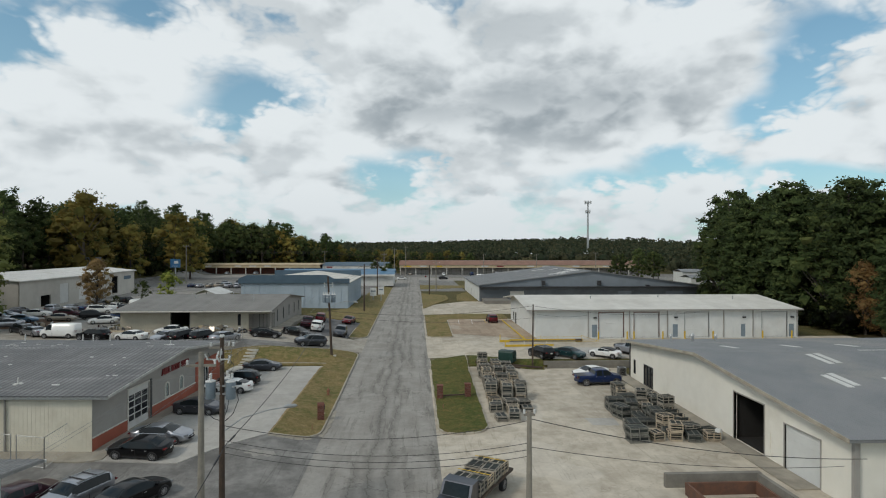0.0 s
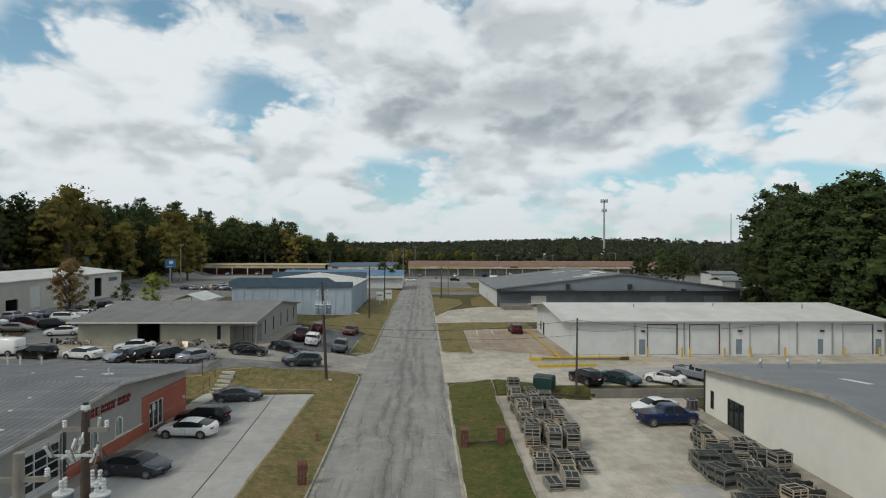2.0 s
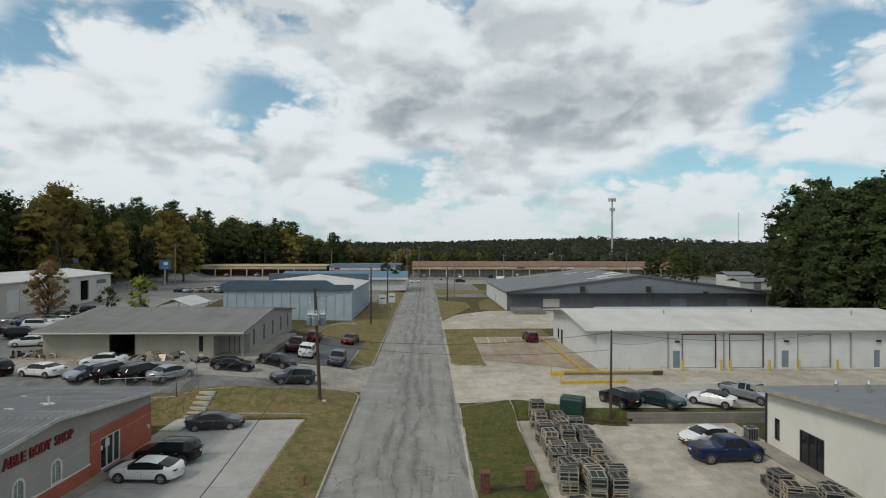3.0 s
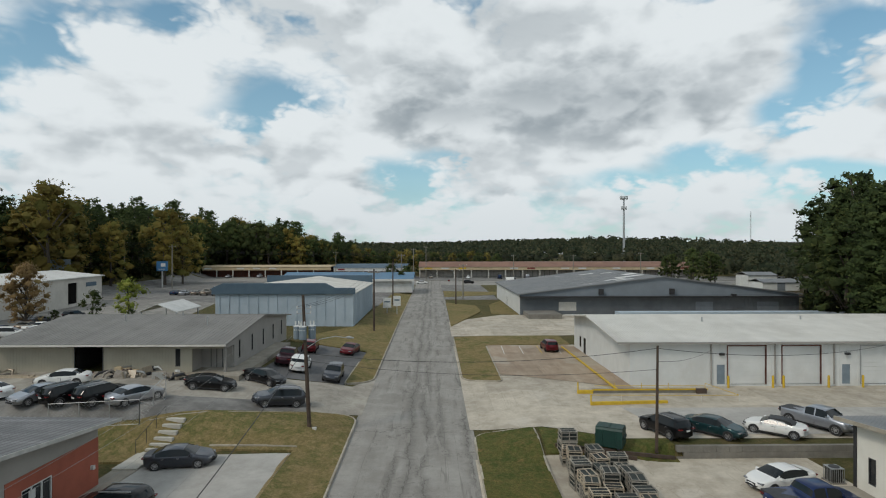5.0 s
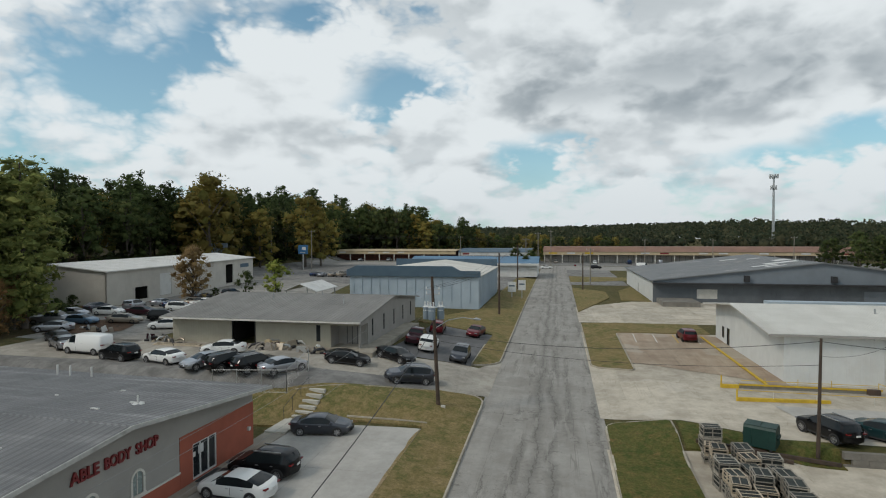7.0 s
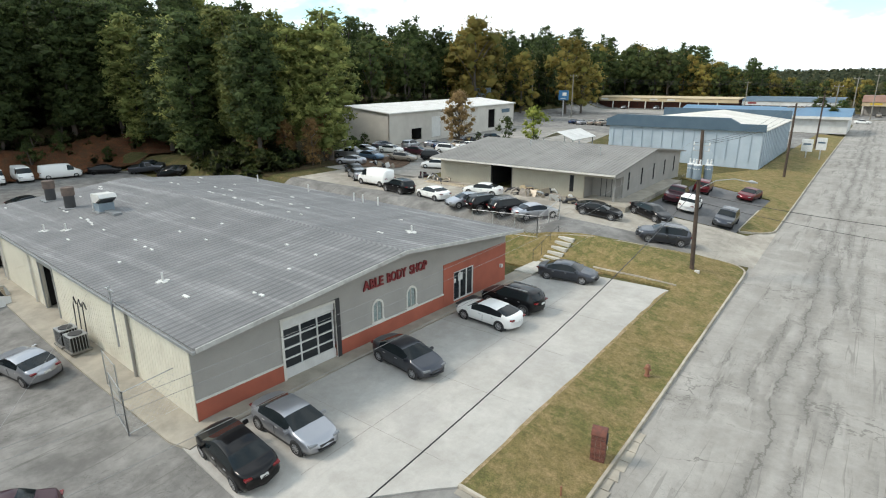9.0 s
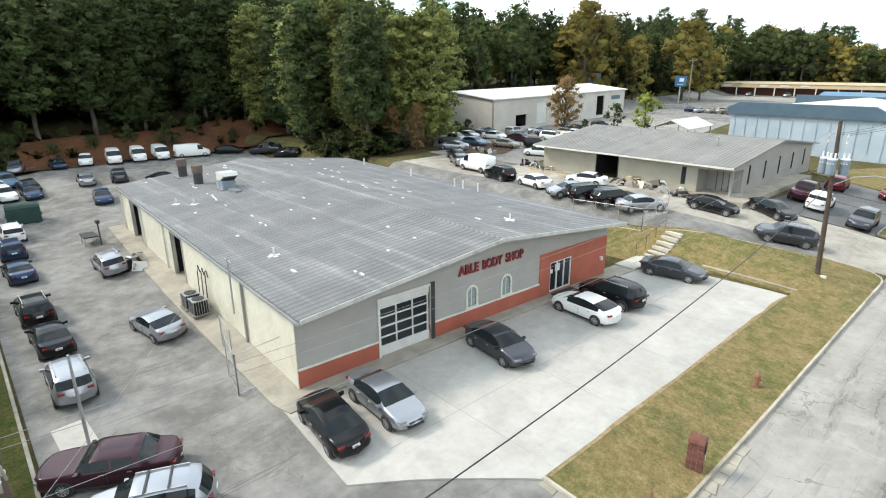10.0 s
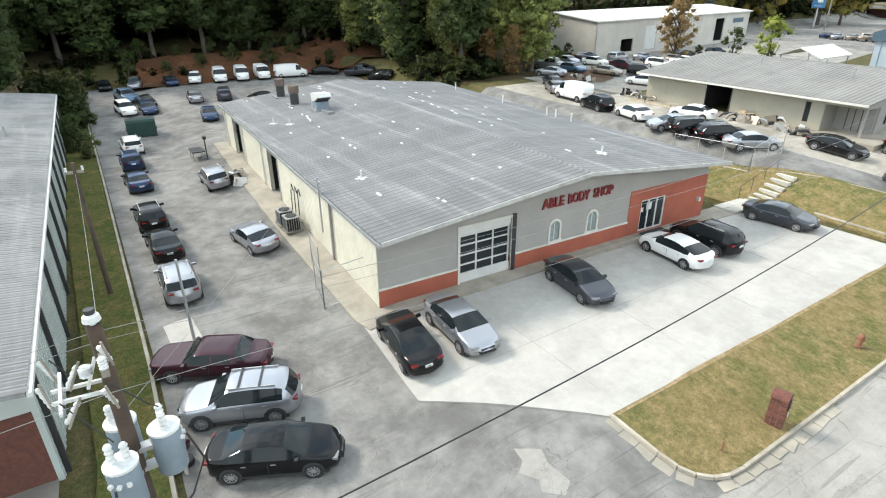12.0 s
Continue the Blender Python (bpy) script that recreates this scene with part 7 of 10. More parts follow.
A, Y, D = "on the pale concrete apron", "on the asphalt yard", "along the driveway kerb"
for row in [
    ("sedan", "black", -20.5, 43.4, 173, A, 0.1), ("sedan", "silver", -20.1, 46.0, -3, A, 0.1), ("sedan", "grey", -20.15, 53.9, -8, A, 0.1), ("fastback", "white", -19.75, 61.65, 176, A, 0.1),
    ("suv", "black", -19.75, 64.7, 178, A, 0.1), ("sedan", "grey", -19.2, 72.3, 9, A, 0.1),
    ("sedan", "black", -17.5, 36.15, 63, D), ("suv_with_roof_bars", "silver", -20.9, 35.85, 246, D), ("boxy_sedan", "maroon", -24.45, 35.5, 241, D),
    ("suv", "silver", -33.1, 35.6, 178, D), ("sedan", "black", -39.3, 35.75, 181, D), ("suv", "black", -44.8, 35.7, 180, D), ("sedan", "dark_blue", -54.4, 36.0, 182, D), ("suv", "dark_blue", -61.4, 36.3, 180, D), ("suv", "white", -67.6, 37.0, 181, D),
    ("coupe", "silver", -37.0, 41.0, 188, Y), ("suv", "silver", -51.2, 41.7, 180, Y),
    ("sedan", "dark_blue", -76.2, 46.8, -8, Y), ("sedan", "silver", -86.4, 47.2, 175, Y), ("suv", "grey", -86.0, 51.0, 170, Y), ("sedan", "black", -81.5, 55.5, 95, Y), ("sedan", "silver", -80.0, 60.0, 95, Y), ("sedan", "white", -72.5, 66.0, 90, Y),
    ("pickup_truck", "blue", -92.5, 39.3, 10, Y), ("suv", "white", -85.0, 38.4, 8, Y), ("sedan", "black", -88.0, 41.3, 5, Y), ("sedan", "dark_blue", -84.5, 41.0, 2, Y), ("suv", "silver", -101.5, 41.6, -10, Y), ("sedan", "black", -103.5, 37.5, 0, Y),
    ("suv", "white", -99.8, 50.0, -12, Y), ("sedan", "dark_blue", -99.5, 46.3, 0, Y), ("cargo_van", "white", -99.2, 53.6, -8, Y), ("cargo_van", "white", -99.0, 57.0, -8, Y), ("cargo_van", "white", -98.6, 60.2, -5, Y), ("cargo_van", "white", -97.0, 64.6, 80, Y),
    ("sedan", "black", -96.5, 70.5, 60, Y), ("pickup_truck", "grey", -92.0, 75.0, 40, Y), ("sedan", "black", -86.0, 76.0, 30, Y),
]:
    park(*row)
F, P, W_ = "on the concrete forecourt", "in the dark parking lot", "in the crowded yard"
for row in [
    ("suv", "grey", -15.2, 83.2, 205, "on the sloping driveway", 0.1), ("coupe", "black", -22.4, 85.8, 12, F), ("sedan", "black", -18.6, 90.2, -25, F), ("sedan", "white", -36.3, 86.0, 192, F),
    ("off_road_car", "white", -16.6, 97.2, 92, P, 0.09), ("suv", "grey", -12.4, 95.0, 271, P, 0.09), ("pickup_truck", "maroon", -18.8, 100.0, 92, P, 0.09), ("suv", "red", -17.9, 108.5, 95, P, 0.09), ("sedan", "red", -12.8, 110.2, 262, P, 0.09),
    ("sedan", "silver", -34.4, 80.2, 240, F, 0.1), ("suv", "black", -31.8, 80.1, 60, F, 0.1), ("suv", "black", -29.2, 80.1, 61, F, 0.1), ("sedan", "silver", -26.5, 80.2, 58, F, 0.1),
    ("sedan", "white", -39.6, 81.0, 165, F), ("suv", "black", -45.0, 81.4, 168, F), ("cargo_van", "white", -50.6, 83.4, 175, F), ("sedan", "silver", -55.5, 85.0, 150, F), ("sedan", "grey", -58.6, 87.4, 150, F),
    ("sedan", "white", -52.8, 98.5, 200, W_), ("pickup_truck", "white", -48.8, 103.5, 60, W_), ("sedan", "dark_blue", -52.5, 104.5, 30, W_),
    ("sedan", "silver", -64.5, 92.5, 200, W_), ("sedan", "blue", -65.8, 98.0, 10, W_), ("pickup_truck", "silver", -69.5, 97.0, 20, W_), ("sedan", "tan", -61.0, 100.5, 15, W_), ("suv", "black", -57.8, 104.5, 30, W_),
    ("sedan", "silver", -72.5, 103.5, 5, W_), ("sedan", "white", -68.5, 106.0, 10, W_), ("sedan", "maroon", -64.0, 107.5, 8, W_), ("suv", "white", -61.0, 112.5, 20, W_), ("suv", "black", -58.0, 117.0, 80, W_),
    ("sedan", "grey", -74.5, 110.0, 95, W_), ("suv", "silver", -70.0, 113.0, 100, W_), ("sedan", "dark_blue", -66.0, 117.5, 90, W_), ("pickup_truck", "white", -62.5, 121.0, 70, W_), ("sedan", "silver", -71.5, 121.5, 90, W_), ("sedan", "tan", -68.0, 126.0, 90, W_),
    ("cargo_van", "white", -62.5, 130.0, 100, W_), ("sedan", "grey", -72.0, 134.0, 80, W_), ("suv", "black", -70.0, 141.0, 85, W_),
]:
    park(*row)
B, S = "on the pale concrete strip", "in the stone yard"
for row in [
    ("suv", "black", 17.6, 77.3, 112, B, 0.1), ("sedan", "teal", 21.5, 77.1, -48, B, 0.1), ("convertible", "white", 26.5, 77.1, 140, B, 0.1), ("pickup_truck", "silver", 31.0, 78.6, -62, B, 0.1),
    ("pickup_truck", "navy", 21.7, 65.6, 4, S, 0.05), ("sedan", "white", 22.0, 69.2, 194, S, 0.05), ("suv", "red", 15.8, 114.2, 92, "beside the white bay building", 0.1),
]:
    park(*row)
far = random.Random(8)
COL = ["white", "silver", "black", "grey", "red", "dark_blue", "tan", "white", "silver"]
for i in range(15):
    park(far.choice(["sedan", "sedan", "suv", "pickup_truck"]), far.choice(COL), -76 + i * 3.1, 196 + far.uniform(-1, 1), 90 + far.uniform(-6, 6), "in the far car park", 0.08)
for i in range(8):
    park(far.choice(["sedan", "suv"]), far.choice(COL), -70 + i * 5.2, 210 + far.uniform(-2, 2), 270 + far.uniform(-6, 6), "in the far car park", 0.08)
for i in range(14):
    park(far.choice(["sedan", "suv", "sedan", "cargo_van"]), far.choice(COL), -112 + i * 16 + far.uniform(-3, 3), (294.5 if i < 5 else 312) + far.uniform(-1, 1), far.choice((90, 270)), "before the far shops", 0.06)
for x, y, k, c in ((-6, 268, "sedan", "white"), (14, 272, "suv", "black"), (-22, 276, "sedan", "grey"), (34, 283, "cargo_van", "white")):
    park(k, c, x, y, 2, "on the main road", 0.06)
for k in list(MODELS):
    m = MODELS[k]
    for o in list(m.children_recursive) + [m]:
        bpy.data.objects.remove(o)


# ---- trees ----
def leaf_cloud(rng, clumps, per, size, squash=0.8, core=0.72):
    """Sprays of leaves: a rough leafy knot in each clump (x, y, z, r) and loose blades over it."""
    m = MB()
    v, f = m.v, m.f
    g = (1 + 5 ** 0.5) / 2
    ico = [Vector(p).normalized() for p in ((-1, g, 0), (1, g, 0), (-1, -g, 0), (1, -g, 0), (0, -1, g), (0, 1, g), (0, -1, -g), (0, 1, -g), (g, 0, -1), (g, 0, 1), (-g, 0, -1), (-g, 0, 1))]
    tri = ((0, 11, 5), (0, 5, 1), (0, 1, 7), (0, 7, 10), (0, 10, 11), (1, 5, 9), (5, 11, 4), (11, 10, 2), (10, 7, 6), (7, 1, 8), (3, 9, 4), (3, 4, 2), (3, 2, 6), (3, 6, 8), (3, 8, 9), (4, 9, 5), (2, 4, 11), (6, 2, 10), (8, 6, 7), (9, 8, 1))
    for cx, cy, cz, r in clumps:
        o = len(v)
        for q in ico:
            k = r * core * rng.uniform(0.55, 1.15)
            v.append((cx + q.x * k + rng.uniform(-0.1, 0.1) * r, cy + q.y * k + rng.uniform(-0.1, 0.1) * r, cz + q.z * k * squash))
        f += [(o + i, o + j, o + h) for i, j, h in tri]
        for _ in range(per):
            d = Vector((rng.gauss(0, 1), rng.gauss(0, 1), rng.gauss(0.15, 1))).normalized()
            d *= r * rng.uniform(0.45, 1.2)
            p = Vector((cx + d.x, cy + d.y, cz + d.z * squash))
            a = Vector((rng.gauss(0, 1), rng.gauss(0, 1), rng.gauss(0, 0.7))).normalized()
            b = a.cross(Vector((rng.gauss(0, 1), rng.gauss(0, 1), rng.gauss(0, 1)))).normalized()
            s = size * rng.uniform(0.6, 1.35)
            o = len(v)
            v += [tuple(p - a * s), tuple(p + b * s * 0.6), tuple(p + a * s * 0.8 - b * s * 0.35)]
            f.append((o, o + 1, o + 2))
    return m


def make_tree(name, kind, seed, height, leaves, label, fine=True):
    rng = random.Random(seed)
    t = thing(name, label, "tree", (0, 0, -80))
    H = height
    tr = MB()
    lean = [Vector((math.sin(seed + z) * 0.25 * z / H, math.cos(seed * 2 + z * 0.6) * 0.25 * z / H, z)) for z in np.linspace(0, H * 0.97, 8)]
    base = H * 0.0145 + 0.05
    tr.tube(lean, [base * (1.25 if i == 0 else 1 - 0.11 * i) for i in range(8)], 8 if fine else 5)
    clumps = []
    if kind == "pine":
        start = H * rng.uniform(0.07, 0.24)
        z = start
        while z < H * 0.98:
            k = (z - start) / (H - start)
            reach = H * 0.185 * math.sqrt(max(0.0, 1.0 - k ** 2.4)) * (0.62 + 0.38 * math.sin(min(1, k * 2.2) * math.pi / 2)) + 0.35
            a0 = rng.uniform(0, 6.3)
            n = (5 if fine else 4) if k < 0.8 else 3
            for i in range(n):
                a = a0 + i * 6.283 / n + rng.uniform(-0.5, 0.5)
                r = reach * rng.uniform(0.55, 1.15)
                e = Vector((math.cos(a) * r, math.sin(a) * r, z + r * rng.uniform(0.0, 0.35)))
                if fine or i == 0:
                    tr.tube([Vector((0, 0, z)), Vector((e.x * 0.5, e.y * 0.5, z + (e.z - z) * 0.35)), e], [0.06 * (1 - 0.6 * k), 0.04 * (1 - 0.6 * k), 0.02], 4, False)
                clumps.append((e.x * 0.92, e.y * 0.92, e.z + 0.1, 0.076 * H * rng.uniform(0.6, 1.0)))
                if r > 1.6 and (fine or i % 2):
                    clumps.append((e.x * 0.5, e.y * 0.5, z + (e.z - z) * 0.5, 0.075 * H * rng.uniform(0.5, 0.9)))
            z += H * (rng.uniform(0.030, 0.046) if fine else rng.uniform(0.045, 0.065))
        crown = leaf_cloud(rng, clumps, 36 if fine else 24, (0.0165 if fine else 0.0235) * H, 0.62, 0.60)
    else:
        start = H * (0.14 if kind == "bush" else rng.uniform(0.09, 0.16))
        n = 30 if kind == "bush" else 90 if kind == "slim" else 95 if fine else 60
        for i in range(n):
            k = rng.random() ** 0.8
            zc = start + (H * 0.94 - start) * k
            wide = H * (0.30 if kind == "oak" else 0.19 if kind == "slim" else 0.36) * math.sqrt(max(0.03, math.sin(math.pi * (0.12 + 0.86 * k)))) 
            a = rng.uniform(0, 6.283)
            r = wide * rng.random() ** 0.5
            c = Vector((math.cos(a) * r, math.sin(a) * r, zc))
            clumps.append((c.x, c.y, c.z, H * rng.uniform(0.06, 0.10) * (1.5 if kind == "bush" else 1.0 if fine else 1.15)))
            if i % (2 if fine else 6) == 0:
                s = Vector((0, 0, max(start * 0.7, zc - r * 1.1 - 0.06 * H)))
                tr.tube([s, s.lerp(c, 0.55) + Vector((0, 0, 0.02 * H)), c], [0.006 * H + 0.02, 0.004 * H + 0.01, 0.015], 4, False)
        crown = leaf_cloud(rng, clumps, 44 if fine else 26, (0.034 if kind == "bush" else 0.0155 if fine else 0.0215) * H, 0.85, 0.45 if kind == "slim" else 0.60)
    part("trunk", tr, M_BARK, t, "", 60)
    part("crown", crown, leaves, t)
    return t


def tree_sets(fine):
    return {
        "pine": [make_tree("pine_tree", "pine", s, 20, M_PINE, "tall dark green pine with bare lower trunk", fine) for s in (1, 2, 3)],
        "fresh": [make_tree("pine_tree", "pine", s, 20, M_PINELIGHT, "tall feathery yellow-green pine at the edge of the yard", fine) for s in (4, 5)],
        "oak": [make_tree("broadleaf_tree", "oak", s, 16, M_OAK, "leafy dark green broadleaf tree at the wood's edge", fine) for s in (11, 12)],
        "gold": [make_tree("broadleaf_tree", "oak", s, 17, M_GOLD, "tall broadleaf tree with yellowing autumn leaves", fine) for s in (21, 22)],
        "rust": [make_tree("broadleaf_tree", "slim", s, 15, M_RUST, "slender tree with rusty orange autumn leaves", fine) for s in (31, 32)],
        "pink": [make_tree("broadleaf_tree", "oak", 35, 12, M_PINKLEAF, "single tree with fading pink-brown autumn leaves", fine)],
        "lime": [make_tree("small_tree", "bush", 41, 6.6, M_LIME, "small round tree with light green leaves", fine)],
        "bush": [make_tree("shrub", "bush", s, 3.0, M_OAK, "dense green shrub on rough ground", fine) for s in (51, 52)],
    }


NEAR_SET, FAR_SET = tree_sets(True), tree_sets(False)
wood = random.Random(77)


def plant(kind, x, y, scale, group="edge of the wood"):
    near = y < 136 and -128 < x < 92
    t = wood.choice((NEAR_SET if near else FAR_SET)[kind])
    s = scale * wood.uniform(0.92, 1.08)
    c = copy_thing(t, pose(x, y, gz(x, y) - 0.15, 0, 0, wood.uniform(0, 360)) @ Matrix.Diagonal((s, s, s, 1)))
    c["group"] = group


def grove(x0, x1, y0, y1, step, mix, scale, keep=lambda x, y: True):
    y = y0
    while y < y1:
        x = x0
        while x < x1:
            px, py = x + wood.uniform(-0.42, 0.42) * step, y + wood.uniform(-0.42, 0.42) * step
            if keep(px, py):
                plant(wood.choice(mix), px, py, scale(px, py) if callable(scale) else scale)
            x += step
        y += step


MIXW = ["pine", "pine", "pine", "pine", "oak", "oak", "oak", "oak", "gold"]
# wood behind the yard and its red bank
grove(-140, -113, 28, 100, 6.2, ["pine"], 1.14)
grove(-160, -142, 20, 120, 11.0, ["pine", "oak", "pine", "gold"], 1.3)
for i in range(22):
    plant("bush", (-113.5 if i % 2 else -107.0) + wood.uniform(-2.5, 1.5), 36 + i * 2.8, wood.uniform(0.8, 1.6), "undergrowth on the bank")
# pines beside the body shop
grove(-100, -66, 78, 100, 5.4, ["fresh", "fresh", "fresh", "pine"], 1.06, lambda x, y: y > 78 and y > 0.42 * (-x) + 43 and (x < -84 or y < 92 + (-66 - x) * 0.35) and x < -67)
grove(-128, -100, 84, 112, 6.5, ["pine", "fresh", "pine"], 1.1)
for x, y in ((-68, 88), (-71.5, 86), (-74, 83), (-70, 92)):
    plant("rust", x, y, 0.5)
# trees beside the neighbour's long wall
grove(-104, -78, 8, 32, 6.0, ["pine"], 0.95, lambda x, y: x < -79 or y < 4)
for x, y in ((-76, 32.3), (-79, 33), (-73, 31.6), (-82, 33.5), (-70.5, 32.0)):
    plant("bush", x, y, 1.1)
plant("bush", -66.5, 33.2, 1.0)
for x, y in ((-70, 80.5), (-75, 79), (-81, 82), (-87, 85), (-92, 88), (-68, 84), (-97, 86), (-78, 81), (-84, 80), (-72, 96)):
    plant("bush", x, y, wood.uniform(0.7, 1.2), "undergrowth on the bank")
sheet("ground_4", [(-420, 10), (-114.0, 10), (-114.0, 400), (-420, 400)], 0.14, M_LITTER, "dark leaf litter under the wood", "forest floor")
sheet("ground_5", [(-112, 92), (-98, 84), (-84, 78.5), (-66, 78.5), (-65, 92), (-75, 104), (-112, 116)], 0.07, M_LITTER, "dark leaf litter under the pines", "forest floor")
sheet("ground_7", [(76, 92), (140, 92), (170, 240), (126, 240), (84, 160)], 0.07, M_LITTER, "dark leaf litter under the tall pines", "forest floor")
sheet("ground_6", [(-112, 5), (-78, 5), (-78, 30), (-104, 34), (-112, 34)], 0.07, M_LITTER, "dark leaf litter under the trees", "forest floor")
# north-west belt behind the white workshop
grove(-152, -112, 118, 300, 9.0, MIXW, 1.20, lambda x, y: x < -116)
grove(-190, -110, 304, 370, 12.0, MIXW, 1.5)
grove(-130, -112, 190, 330, 9.0, ["pine", "oak", "pine", "oak"], 1.2)
for x, y, k in ((-108, 190, 1.85), (-112, 196, 1.6), (-101, 243, 1.75), (-97, 249, 1.5), (-109, 222, 1.3)):
    plant("gold", x, y, k)
grove(-112, -40, 330, 372, 8.0, ["oak", "oak", "gold", "pine", "oak"], lambda x, y: lerp(0.95, 1.75, ss(-40, -112, x)))
grove(-40, 40, 350, 372, 8.0, ["oak", "oak", "gold"], 0.8)
# tall pines east of the bays
grove(76, 128, 98, 160, 6.6, ["pine", "pine", "pine", "pine", "oak"], 1.38, lambda x, y: x > 76 and x > 0.51 * y + 3 and x > 0.66 * (y - 32.6) + 3)
grove(92, 160, 160, 230, 11.0, ["pine", "pine", "oak"], 1.36, lambda x, y: x > 0.56 * y + 4 and x > 0.68 * (y - 32.6) + 4)
for x, y, k in ((86, 108, 1.6), (80, 92, 0.6), (96, 122, 1.7)):
    plant("rust", x, y, k)
grove(78, 120, 78, 96, 7.0, ["pine", "oak", "rust"], 0.9)
# single trees
plant("pink", -70.6, 129.2, 0.92, "single trees")
plant("lime", -61.8, 145.0, 1.25, "single trees")
plant("bush", -66.0, 140.0, 1.9, "single trees")
for x, y in ((-72, 101), (-77, 105), (-75, 98.5), (-79, 110), (-69, 134), (-57, 137)):
    plant("bush", x, y, 0.9, "yard shrubs")
for x, y, k in ((-12, 222, 0.45), (-16, 230, 0.62), (-11, 234, 0.55), (97, 266, 0.8), (102, 274, 0.9), (107, 264, 0.85), (112, 277, 0.95), (116, 268, 0.9), (121, 274, 0.85)):
    plant("oak", x, y, k, "single trees")
for t in [t for s in (NEAR_SET, FAR_SET) for g in s.values() for t in g]:
    for o in list(t.children_recursive) + [t]:
        bpy.data.objects.remove(o)


# far woods, ridge behind ridge, as one mass of small crowns
def far_woods(name, rows, material, label, seed, blades):
    rng = random.Random(seed)
    m = MB()
    v, f = m.v, m.f
    g = (1 + 5 ** 0.5) / 2
    ico = [Vector(p).normalized() for p in ((-1, g, 0), (1, g, 0), (-1, -g, 0), (1, -g, 0), (0, -1, g), (0, 1, g), (0, -1, -g), (0, 1, -g), (g, 0, -1), (g, 0, 1), (-g, 0, -1), (-g, 0, 1))]
    tri = ((0, 11, 5), (0, 5, 1), (0, 1, 7), (0, 7, 10), (0, 10, 11), (1, 5, 9), (5, 11, 4), (11, 10, 2), (10, 7, 6), (7, 1, 8), (3, 9, 4), (3, 4, 2), (3, 2, 6), (3, 6, 8), (3, 8, 9), (4, 9, 5), (2, 4, 11), (6, 2, 10), (8, 6, 7), (9, 8, 1))
    for x, y, z, r, h in rows(rng):
        o = len(v)
        v += [(x + q.x * r * rng.uniform(0.45, 0.7), y + q.y * r * rng.uniform(0.45, 0.7), z + h * (0.5 + 0.3 * q.z * rng.uniform(0.75, 1.1))) for q in ico]
        f += [(o + i, o + j, o + k) for i, j, k in tri]
        for _ in range(blades):
            k = rng.random() ** 0.7
            w = r * math.sqrt(max(0.05, math.sin(math.pi * (0.2 + 0.78 * k))))
            a = rng.uniform(0, 6.283)
            q = w * rng.random() ** 0.4
            c = Vector((x + math.cos(a) * q, y + math.sin(a) * q, z + h * (0.1 + 0.9 * k)))
            d = Vector((rng.gauss(0, 1), rng.gauss(0, 1), rng.gauss(0, 0.7))).normalized() * r * 0.21
            e = d.cross(Vector((rng.gauss(0, 1), rng.gauss(0, 1), rng.gauss(0, 1)))).normalized() * r * 0.16
            o = len(v)
            v += [tuple(c - d), tuple(c + e), tuple(c + d), tuple(c - e)]
            f.append((o, o + 1, o + 2, o + 3))
    me = bpy.data.meshes.new(name)
    me.from_pydata(v, [], f)
    me.materials.append(material)
    tagged(new(name, me), label, "woods", "", "stuff")


def shrub_rows(rng):
    for _ in range(190):
        x, y = -114 + 9 * rng.random() ** 2.2, rng.uniform(26, 100)
        yield x, y, gz(x, y), rng.uniform(0.5, 1.1), rng.uniform(0.8, 2.0)
    for _ in range(420):
        x, y = rng.uniform(-142, -118), rng.uniform(24, 108)
        yield x, y, gz(x, y), rng.uniform(1.2, 2.6), rng.uniform(2.0, 6.5)
    for _ in range(260):
        x = rng.uniform(-102, -67)
        y = 0.42 * -x + 44 + rng.uniform(-0.5, 14)
        yield x, y, gz(x, y), rng.uniform(0.8, 1.8), rng.uniform(1.0, 3.4)
    for _ in range(420):
        y = rng.uniform(94, 165)
        x = max(75.0, 0.51 * y + 2, 0.66 * (y - 32.6) + 1) + 26 * rng.random() ** 1.6
        yield x, y, gz(x, y), rng.uniform(1.0, 2.4), rng.uniform(1.6, 6.0)
    for _ in range(260):
        x, y = rng.uniform(-118, -110), rng.uniform(112, 320)
        yield x, y, gz(x, y), rng.uniform(1.2, 2.6), rng.uniform(2.0, 6.0)
    for _ in range(90):
        x, y = rng.uniform(-104, -77), rng.uniform(28, 33.6)
        yield x, y, gz(x, y), rng.uniform(0.9, 1.8), rng.uniform(1.5, 4.0)


def near_rows(rng):
    for _ in range(420):
        y = rng.uniform(236, 345)
        yield rng.uniform(150, 420), y, 1.5, rng.uniform(3.5, 5.5), rng.uniform(9, 14)
    for _ in range(420):
        y = rng.uniform(0, 390)
        yield -172 - 150 * rng.random(), y, gz(-172, y), rng.uniform(4.5, 6.5), rng.uniform(13, 20)
    for _ in range(2300):
        y = 345 + 420 * rng.random() ** 1.3
        x = rng.uniform(-0.95, 0.95) * y + 20
        if -120 < x < 140 and y < 372:
            continue
        z = 3.0 + 0.006 * (y - 340)
        ridge = 11.0 * math.exp(-((x - 190) / 120) ** 2) * ss(360, 600, y) + 9.0 * ss(-60, -330, x)
        yield x, y, z + ridge, rng.uniform(3.5, 6.5), rng.uniform(9, 15)


